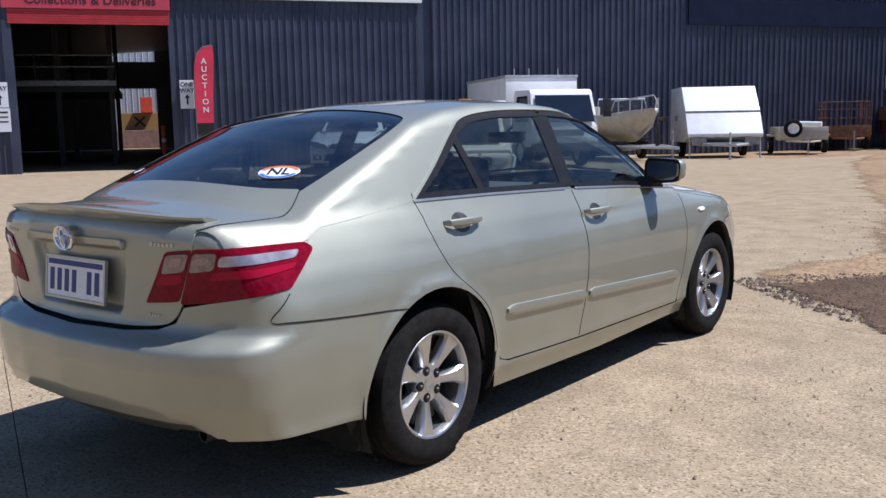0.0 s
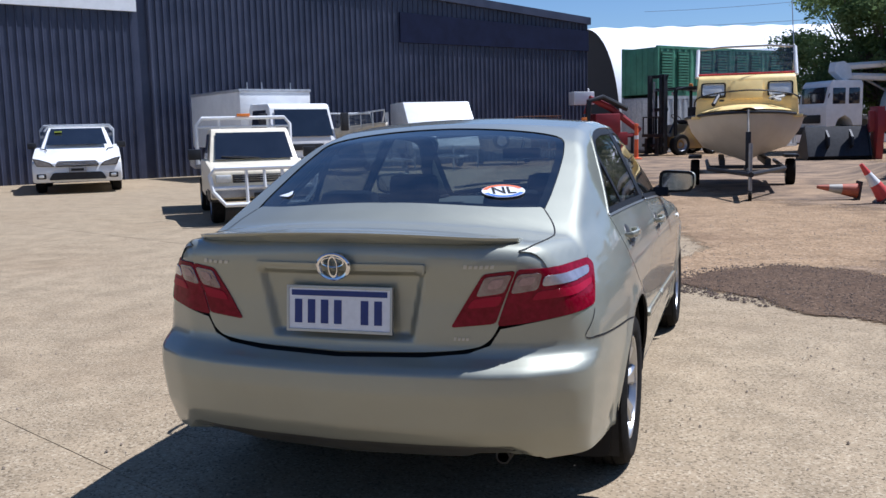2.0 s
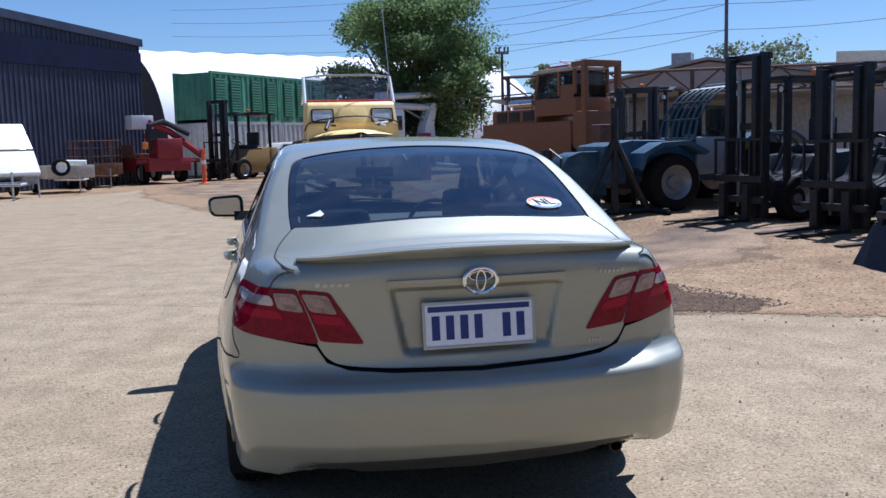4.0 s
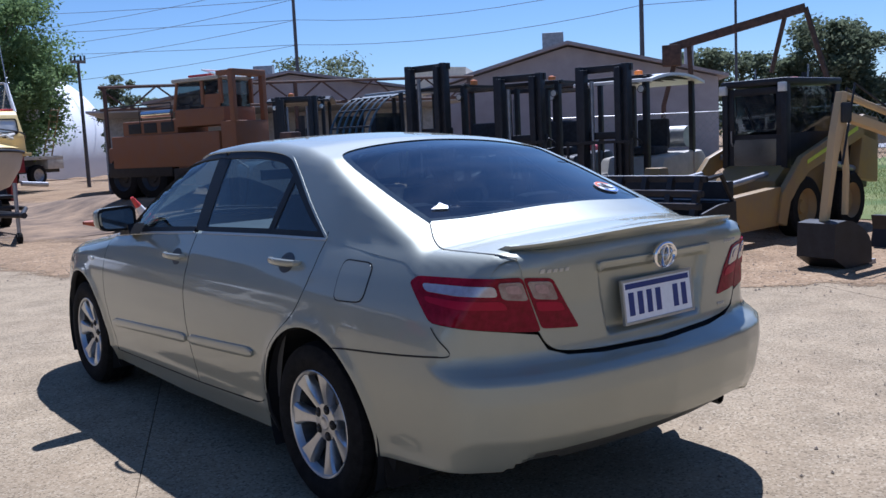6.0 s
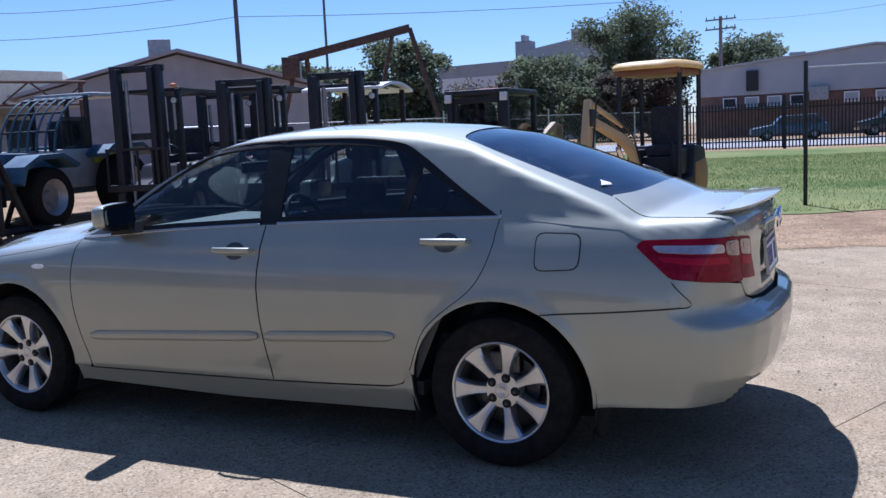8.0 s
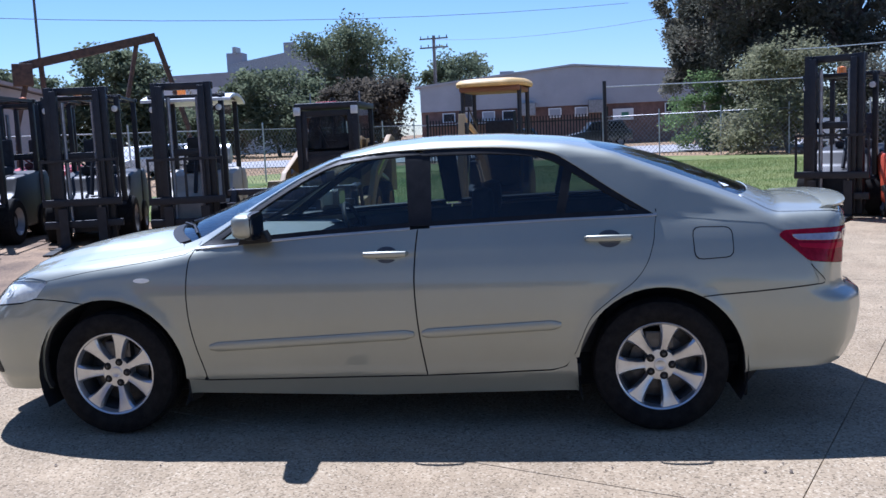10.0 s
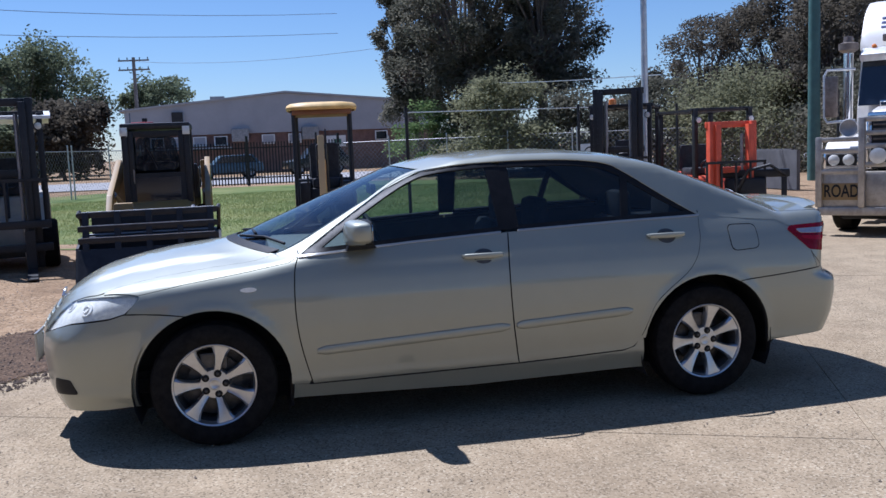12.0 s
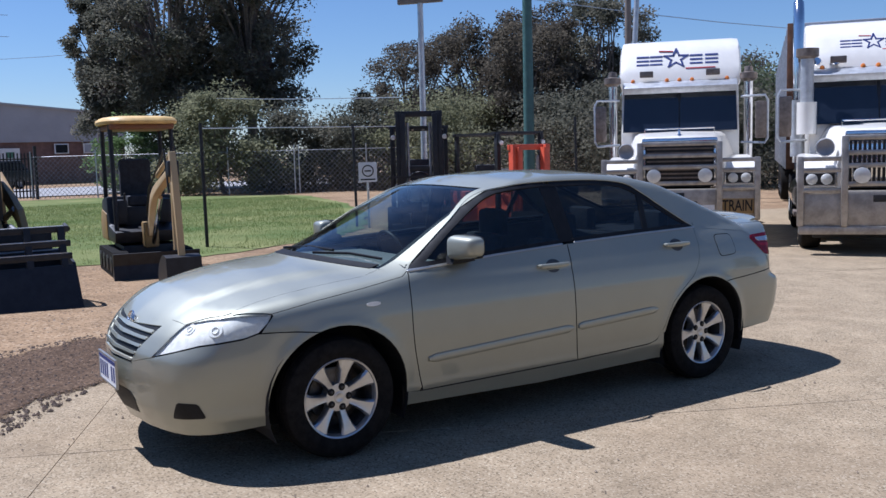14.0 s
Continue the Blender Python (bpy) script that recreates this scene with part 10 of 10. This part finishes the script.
def road_train(m, bonnet_h, label, badge, wide=1.2, twin_lamps=False, text=None, trailer=False):
    c = thing("prime_mover", label, "truck", m, group="parked prime movers")
    # bonnet with sloping shoulders, cab and sleeper: front at y = 0
    bm = bmesh.new()
    rows = []
    for y, wt, wb, zt in ((0.0, 0.56, 0.70, bonnet_h - 0.10), (-0.08, 0.60, 0.74, bonnet_h - 0.01), (-0.7, 0.66, 0.82, bonnet_h + 0.03), (-1.42, 0.78, 0.98, bonnet_h + 0.08)):
        half = [(wb, 0.95), (wb, 1.30), (wt + 0.05, zt - 0.16), (wt, zt - 0.05), (wt - 0.08, zt), (0.0, zt + 0.02)]
        rows.append([bm.verts.new((x, y, z)) for x, z in half] + [bm.verts.new((-x, y, z)) for x, z in half[::-1][1:]])
    for a, b in zip(rows, rows[1:]):
        for i in range(len(a) - 1):
            bm.faces.new((a[i], a[i + 1], b[i + 1], b[i]))
    bm.faces.new(rows[0])
    bmesh.ops.recalc_face_normals(bm, faces=bm.faces[:])
    part("bonnet", bm, TRUCK_WHITE, c, smooth=True)
    for s in (1, -1):
        side_part("wheel_guard", c, TRUCK_WHITE, [(-0.05, 0.75), (-0.02, 1.22), (-0.25, 1.36), (-1.35, 1.45), (-1.5, 1.2), (-1.42, 0.9), (-1.2, 1.18), (-0.5, 1.14), (-0.35, 0.75)], s * wide, 0.06, x0=s * 0.66)
        tyre_part(c, s * (wide - 0.18), -0.85, 0.52, 0.3, TRUCK_WHITE)
        tyre_part(c, s * (wide - 0.2), -4.6, 0.52, 0.34, TRUCK_WHITE)
        tyre_part(c, s * (wide - 0.2), -5.9, 0.52, 0.34, TRUCK_WHITE)
        hl = slab_part("headlamp", c, CHROME, (s * 0.94 - 0.25, -0.06, 0.97), (s * 0.94 + 0.25, 0.03, 1.20), 0.02)
        slab_part("lamp_well", hl, OILY, (s * 0.94 - 0.21, 0.02, 1.00), (s * 0.94 + 0.21, 0.034, 1.17), 0.01)
        for q in (-0.10, 0.10):
            bm = bmesh.new()
            lathe(bm, [(0, 0.0), (0.075, 0.0), (0.08, 0.02), (0.066, 0.032), (0, 0.04)], 14, pose(s * 0.94 + q, 0.03, 1.085, -90, 0, 0))
            part("lens", bm, LAMP_GLASS, hl, smooth=True)
    slab_part("grille", c, OILY, (-0.54, -0.02, 0.95), (0.54, 0.03, bonnet_h - 0.14), 0.02)
    if twin_lamps:
        for k in range(17):
            x = -0.50 + k * 0.0625
            slab_part("grille_slat", c, CHROME, (x - 0.012, 0.028, 1.0), (x + 0.012, 0.05, bonnet_h - 0.18), 0.003)
    else:
        for k in range(9):
            z = 1.02 + k * (bonnet_h - 0.22 - 1.02) / 8
            slab_part("grille_slat", c, DULL_STEEL, (-0.52, 0.025, z), (0.52, 0.05, z + 0.026), 0.004)
    slab_part("grille_surround", c, CHROME, (-0.60, -0.06, bonnet_h - 0.15), (0.60, 0.04, bonnet_h - 0.03), 0.03)
    for s in (1, -1):
        slab_part("grille_post", c, CHROME, (s * 0.575 - 0.035, -0.03, 0.95), (s * 0.575 + 0.035, 0.04, bonnet_h - 0.14), 0.012)
    bm = bmesh.new()
    lathe(bm, [(0, 0), (0.045, 0.0), (0.05, 0.015), (0.02, 0.04), (0.016, 0.11), (0, 0.13)], 12, pose(0, -0.12, bonnet_h + 0.0))
    part("bonnet_ornament", bm, CHROME, c, smooth=True)
    tube_part("bonnet_rail", c, CHROME, [(-0.58, -0.9, bonnet_h - 0.0), (-0.58, -0.85, bonnet_h + 0.14), (0.58, -0.85, bonnet_h + 0.14), (0.58, -0.9, bonnet_h - 0.0)], 0.013, 6)
    side_part("cab", c, TRUCK_WHITE, [(-1.35, 0.9), (-1.45, bonnet_h + 0.1), (-1.75, 2.72), (-1.95, 2.80), (-3.1, 2.80), (-3.2, 0.8)], 1.02, 0.06)
    side_part("sleeper", c, TRUCK_WHITE, [(-1.80, 2.66), (-1.88, 2.96), (-2.20, 3.42), (-2.55, 3.60), (-4.1, 3.62), (-4.15, 1.0), (-3.0, 1.0), (-3.0, 2.66)], 1.08, 0.17)
    bm = bmesh.new()
    for x0, x1 in ((-0.985, -0.012), (0.012, 0.985)):
        bm.faces.new([bm.verts.new(v) for v in ((x0, -1.41, bonnet_h + 0.10), (x1, -1.41, bonnet_h + 0.10), (x1 * 0.985, -1.72, 2.66), (x0 * 0.985, -1.72, 2.66))])
    bmesh.ops.translate(bm, vec=(0, 0.035, 0), verts=bm.verts)
    part("windscreen", bm, DARK_GLASS, c)
    slab_part("screen_post", c, OILY, (-0.03, -0.02, 0.0), (0.03, 0.02, 0.93), 0.005, m=pose(0, -1.40, bonnet_h + 0.06, 20, 0, 0))
    visor = slab_part("sun_visor", c, GALV, (-1.0, -1.83, 2.585), (1.0, -1.52, 2.72), 0.04, m=pose(0, -1.6, 2.6, -24, 0, 0) @ pose(0, 1.6, -2.6))
    for k in range(5):
        bm = bmesh.new()
        lathe(bm, [(0, 0), (0.040, 0), (0.034, 0.035), (0, 0.05)], 12, pose((-0.82, -0.22, 0.0, 0.22, 0.82)[k], -1.74, 2.80, -70, 0, 0))
        part("marker_lamp", bm, AMBER, c, smooth=True)
    for x in (-0.58, 0.58):
        slab_part("roof_lamp", c, DULL_STEEL, (x - 0.12, -1.80, 2.87), (x + 0.12, -1.70, 2.98), 0.015)
    if twin_lamps:
        for x in (-0.9, -0.62, 0.62, 0.9):
            bm = bmesh.new()
            lathe(bm, [(0, 0), (0.06, 0), (0.075, 0.05), (0.06, 0.09), (0, 0.09)], 14, pose(x, -1.80, 2.90, -80, 0, 0))
            part("roof_lamp", bm, CHROME, c, smooth=True)
    for s in (1, -1):
        tube_part("exhaust_pipe", c, CHROME, [(s * 1.18, -1.62, 1.3), (s * 1.18, -1.62, 2.75)], 0.075, 14)
        if not twin_lamps:
            bm = bmesh.new()
            lathe(bm, [(0.075, 0), (0.15, 0.05), (0.15, 0.15), (0.08, 0.17), (0.07, 0.26), (0, 0.27)], 16, pose(s * 1.18, -1.62, 2.72))
            part("air_intake", bm, DULL_STEEL, c, smooth=True)
        else:
            tube_part("exhaust_tip", c, CHROME, [(s * 1.18, -1.62, 2.7), (s * 1.18, -1.62, 3.5), (s * 1.18, -1.68, 3.68), (s * 1.18, -1.85, 3.86)], 0.085, 14)
            tube_part("exhaust_guard", c, GALV, [(s * 1.18, -1.62, 1.4), (s * 1.18, -1.62, 2.3)], 0.11, 14)
            tube_part("air_cleaner", c, TRUCK_WHITE, [(s * 1.06, -1.32, 1.75), (s * 1.06, -1.32, 2.25)], 0.15, 16)
            tube_part("intake_tube", c, GALV, [(s * 1.06, -1.32, 2.25), (s * 1.06, -1.32, 2.95)], 0.10, 14)
            bm = bmesh.new()
            lathe(bm, [(0.10, 0), (0.17, 0.04), (0.17, 0.16), (0, 0.18)], 16, pose(s * 1.06, -1.32, 2.92))
            part("air_intake", bm, DULL_STEEL, c, smooth=True)
        mir = slab_part("mirror", c, DULL_STEEL, (s * 1.38 - 0.10, -1.42, 1.72), (s * 1.38 + 0.10, -1.34, 2.36), 0.03)
        tube_part("mirror_arm", mir, GALV, [(s * 1.05, -1.5, 1.66), (s * 1.44, -1.36, 1.64), (s * 1.48, -1.36, 1.72), (s * 1.48, -1.36, 2.38), (s * 1.44, -1.36, 2.46), (s * 1.05, -1.5, 2.46)], 0.022, 6)
        slab_part("cab_step", c, DULL_STEEL, (s * 1.1 - 0.12, -2.3, 0.42), (s * 1.1 + 0.12, -1.7, 0.50), 0.01)
    bm = bmesh.new()
    lathe(bm, [(0, 0), (0.12, 0), (0.135, 0.05), (0.12, 0.09), (0.105, 0.085), (0, 0.075)], 20, pose(0.86, -0.12, 1.54, -90, 0, 0))
    part("spot_lamp", bm, STEEL, c, smooth=True)
    # bull bar of box-section alloy
    def rail(name, lo, hi):
        return slab_part(name, c, DIRTY_ALLOY, lo, hi, 0.018)
    for s in (1, -1):
        rail("bull_bar_post", (s * 0.62 - 0.045, 0.24, 0.42), (s * 0.62 + 0.045, 0.33, bonnet_h - 0.10))
        rail("bull_bar_post", (s * 1.20 - 0.045, 0.20, 0.42), (s * 1.20 + 0.045, 0.28, 1.42))
        for z in (0.93, 1.22, 1.38):
            rail("bull_bar_rail", (min(s * 0.62, s * 1.20), 0.215, z - 0.032), (max(s * 0.62, s * 1.20), 0.275, z + 0.032))
        bm = bmesh.new()
        lathe(bm, [(0, 0), (0.10, 0), (0.115, 0.03), (0.11, 0.07), (0, 0.09)], 20, pose(s * 0.40, 0.30, 1.14, -90, 0, 0))
        part("driving_lamp", bm, LAMP_GLASS, c, smooth=True)
    for z in (1.02, 1.28, 1.46, bonnet_h - 0.13):
        rail("bull_bar_rail", (-0.62, 0.25, z - 0.034), (0.62, 0.31, z + 0.034))
    bp = slab_part("bumper", c, DIRTY_ALLOY, (-1.22, 0.0, 0.36), (1.22, 0.21, 0.92), 0.04)
    if text:
        for x, word in ((-0.90, text[1]), (0.90, text[0])):
            sg = slab_part("warning_sign", bp, YELLOW, (x - 0.27, 0.215, 0.52), (x + 0.27, 0.232, 0.76), 0.005, "yellow road train sign")
            lettering(word, 0.25, 0.002, DARK, pose(x, 0.235, 0.64, 90, 0, 180), sg, "sign_letters", width=0.46, bold=0.004)
    slab_part("tow_slot", bp, OILY, (-0.08, 0.205, 0.76), (0.24, 0.22, 0.86), 0.01)
    slab_part("tow_slot", bp, OILY, (-0.28, 0.205, 0.64), (-0.10, 0.22, 0.72), 0.01)
    rail("bumper_lip", (-1.22, 0.10, 0.30), (1.22, 0.26, 0.42))
    slab_part("number_plate", bp, WHITE_PLATE, (-0.55, 0.205, 0.56), (-0.30, 0.218, 0.66), 0)
    slab_part("chassis", c, OILY, (-0.5, -8.0, 0.7), (0.5, -0.2, 1.0), 0.03)
    slab_part("sump_skirt", c, OILY, (-1.0, -0.9, 0.2), (1.0, -0.3, 0.5), 0.03)
    for s in (1, -1):
        tube_part("fuel_tank", c, CHROME, [(s * 0.95, -1.9, 0.75), (s * 0.95, -3.6, 0.75)], 0.3, 16)
    # painted emblem on the roof fairing: slim blue strokes, an open star shape and red stripes
    em = pose(0, -2.045, 3.185, 34, 0, 0) @ Matrix.Scale(badge, 4)

    def stroke(name, a, b, w, ink):
        bm = bmesh.new()
        d = Vector((b[0] - a[0], 0, b[1] - a[1]))
        box(bm, (-d.length / 2 - w / 2, -0.02, -w / 2), (d.length / 2 + w / 2, 0.016, w / 2), 0, em @ Matrix.Translation(((a[0] + b[0]) / 2, 0, (a[1] + b[1]) / 2)) @ pose(0, 0, 0, 0, -math.degrees(math.atan2(d.z, d.x)), 0))
        part(name, bm, ink, c)
    for x in (-0.56, -0.29, 0.42, 0.66):
        for z in (-0.09, 0.0, 0.09):
            stroke("emblem_bar", (x - 0.10, z), (x + 0.09, z), 0.035, BLUE_INK)
    star = [((0.22 if k % 2 == 0 else 0.09) * math.sin(k * math.pi / 5) + 0.06, (0.22 if k % 2 == 0 else 0.09) * math.cos(k * math.pi / 5) + 0.03) for k in range(10)]
    for a, b in zip(star, star[1:] + star[:1]):
        stroke("emblem_star", a, b, 0.032, BLUE_INK)
    stroke("emblem_stripe", (-0.62, -0.20), (-0.12, -0.20), 0.018, RED)
    stroke("emblem_stripe", (0.12, 0.20), (0.36, 0.22), 0.018, RED)
    if trailer:
        t = slab_part("trailer_body", c, PALE_ROOF, (-1.24, -18, 1.1), (1.24, -5.2, 3.95), 0.03)
        for k in range(12):
            slab_part("trailer_rib", t, GALV, (1.235, -18 + k * 1.1, 1.1), (1.265, -17.9 + k * 1.1, 3.9), 0)
            slab_part("trailer_rib", t, GALV, (-1.265, -18 + k * 1.1, 1.1), (-1.235, -17.9 + k * 1.1, 3.9), 0)
        slab_part("front_post", t, RUST, (1.1, -5.22, 1.1), (1.26, -5.16, 3.95), 0.01)
        for s in (1, -1):
            for y in (-14, -15.3, -16.6):
                tyre_part(c, s * 1.0, y, 0.5, 0.34)
    return c


orange_forklift()
skid_steer()
mini_excavator()
road_train(facing(5.47, -6.57, -0.68, 0.73), 1.78, "white bonneted prime mover with bull bar and road train signs", 1.0, text=("ROAD", "TRAIN"))
road_train(facing(2.40, -7.53, -0.62, 0.78), 1.80, "white bonneted prime mover with tall exhaust stacks and trailer", 0.7, twin_lamps=True, trailer=True)
ax = thing("steel_frame", "black steel attachment frame with hoses on the ground", "frame", facing(6.9, -5.0, -0.8, 0.5))
slab_part("cross_beam", ax, OILY, (-0.45, -0.25, 0.0), (0.45, 0.25, 0.22), 0.03)
for x in (-0.4, 0.0, 0.4):
    slab_part("upright", ax, OILY, (x - 0.04, -0.06, 0.2), (x + 0.04, 0.06, 0.92), 0.01)
slab_part("top_beam", ax, OILY, (-0.48, -0.08, 0.86), (0.48, 0.08, 0.98), 0.02)
slab_part("motor_housing", ax, OILY, (-0.15, -0.22, 0.45), (0.45, 0.2, 0.86), 0.05)
tube_part("hose", ax, OILY, [(-0.4, 0.1, 0.9), (-0.2, 0.3, 1.05), (0.1, 0.3, 0.98), (0.3, 0.2, 0.6)], 0.025, 6)
tube_part("hose", ax, OILY, [(-0.45, 0.0, 0.5), (-0.7, 0.1, 0.4), (-0.65, 0.1, 0.1)], 0.025, 6)
# old crane frame, truss, far parked cars
oc = thing("old_crane", "rusty purple crane jib on an A-frame", "crane", pose(27.4, 19.6, 0, 0, 0, -58))
tube_part("jib", oc, DARK_RUST, [(-0.3, 0, 4.6), (4.6, 0, 5.7)], 0.22, 4)
tube_part("jib_leg", oc, DARK_RUST, [(3.9, 0, 5.5), (3.4, 0, 3.4)], 0.09, 6)
tube_part("jib_leg", oc, DARK_RUST, [(4.6, 0, 5.7), (5.6, 0, 2.2), (5.8, 0, 0)], 0.10, 6)
tube_part("jib_leg", oc, DARK_RUST, [(0.0, 0, 4.6), (-0.6, 0, 2.4), (-0.7, 0, 0)], 0.10, 6)
tube_part("jib_leg", oc, DARK_RUST, [(0.4, 0, 4.7), (0.5, 0, 2.4), (0.5, 0, 0)], 0.10, 6)
slab_part("winch_box", oc, DARK_RUST, (-0.6, -0.3, 3.9), (0.1, 0.3, 4.7), 0.03)
tr = thing("roof_truss", "long rusty lattice truss on posts over a lean-to", "truss", pose(8.6, 30.6, 0, 0, 0, -24))
for z in (3.1, 3.9):
    tube_part("truss_chord", tr, DARK_RUST, [(0, 0, z), (14, 0, z)], 0.06, 6)
for k in range(14):
    tube_part("truss_web", tr, DARK_RUST, [(k, 0, 3.1 if k % 2 else 3.9), (k + 1, 0, 3.9 if k % 2 else 3.1)], 0.035, 5)
for x in (0.2, 7, 13.8):
    tube_part("truss_post", tr, DARK_RUST, [(x, 0, 0), (x, 0, 3.9)], 0.08, 6)
slab_part("lean_to_roof", tr, PALE_ROOF, (-0.5, 0, 3.0), (14, 6, 3.08), 0)
slab_part("lean_to_wall", tr, STEEL, (-0.5, 6, 0), (14, 6.1, 3.0), 0)


def far_car(x, y, ang, paint, label, tall=1.0, group="cars along the road"):
    c = thing("parked_car", label, "car", pose(x, y, 0, 0, 0, ang) @ Matrix.Diagonal((1, 1, tall, 1)), group=group)
    side_part("body", c, paint, [(2.3, 0.35), (2.3, 0.75), (1.2, 0.95), (-2.2, 1.0), (-2.3, 0.4)], 0.9, 0.08)
    side_part("cabin", c, paint, [(1.1, 0.9), (0.5, 1.5), (-1.6, 1.55), (-2.1, 0.95)], 0.8, 0.06, (1.2, 0.85))
    for s in (1, -1):
        side_part("side_window", c, DARK_GLASS, [(0.85, 1.02), (0.45, 1.42), (-1.5, 1.46), (-1.8, 1.02)], s * 0.785, 0, x0=s * 0.76)
        for yy in (1.4, -1.4):
            tyre_part(c, s * 0.8, yy, 0.33, 0.2)


far_car(0.6, 46.2, 120, WHITE, "white utility car parked before containers", 1.15, "")
far_car(34.5, 18.8, 60, WHITE, "white car parked behind the fence")
far_car(37.0, 18.6, 60, STEEL, "silver car parked behind the fence")
DARK_CAR = mat("dark_green_car_paint", (0.02, 0.025, 0.024), 0.35, 0.2, 0.1, 3, coat=0.6)
far_car(60.0, -2.7, 12, DARK_CAR, "dark four-wheel drive on the road behind the fence", 1.2)
far_car(58.0, 3.4, 12, BLUE, "dark blue utility car on the road behind the fence")
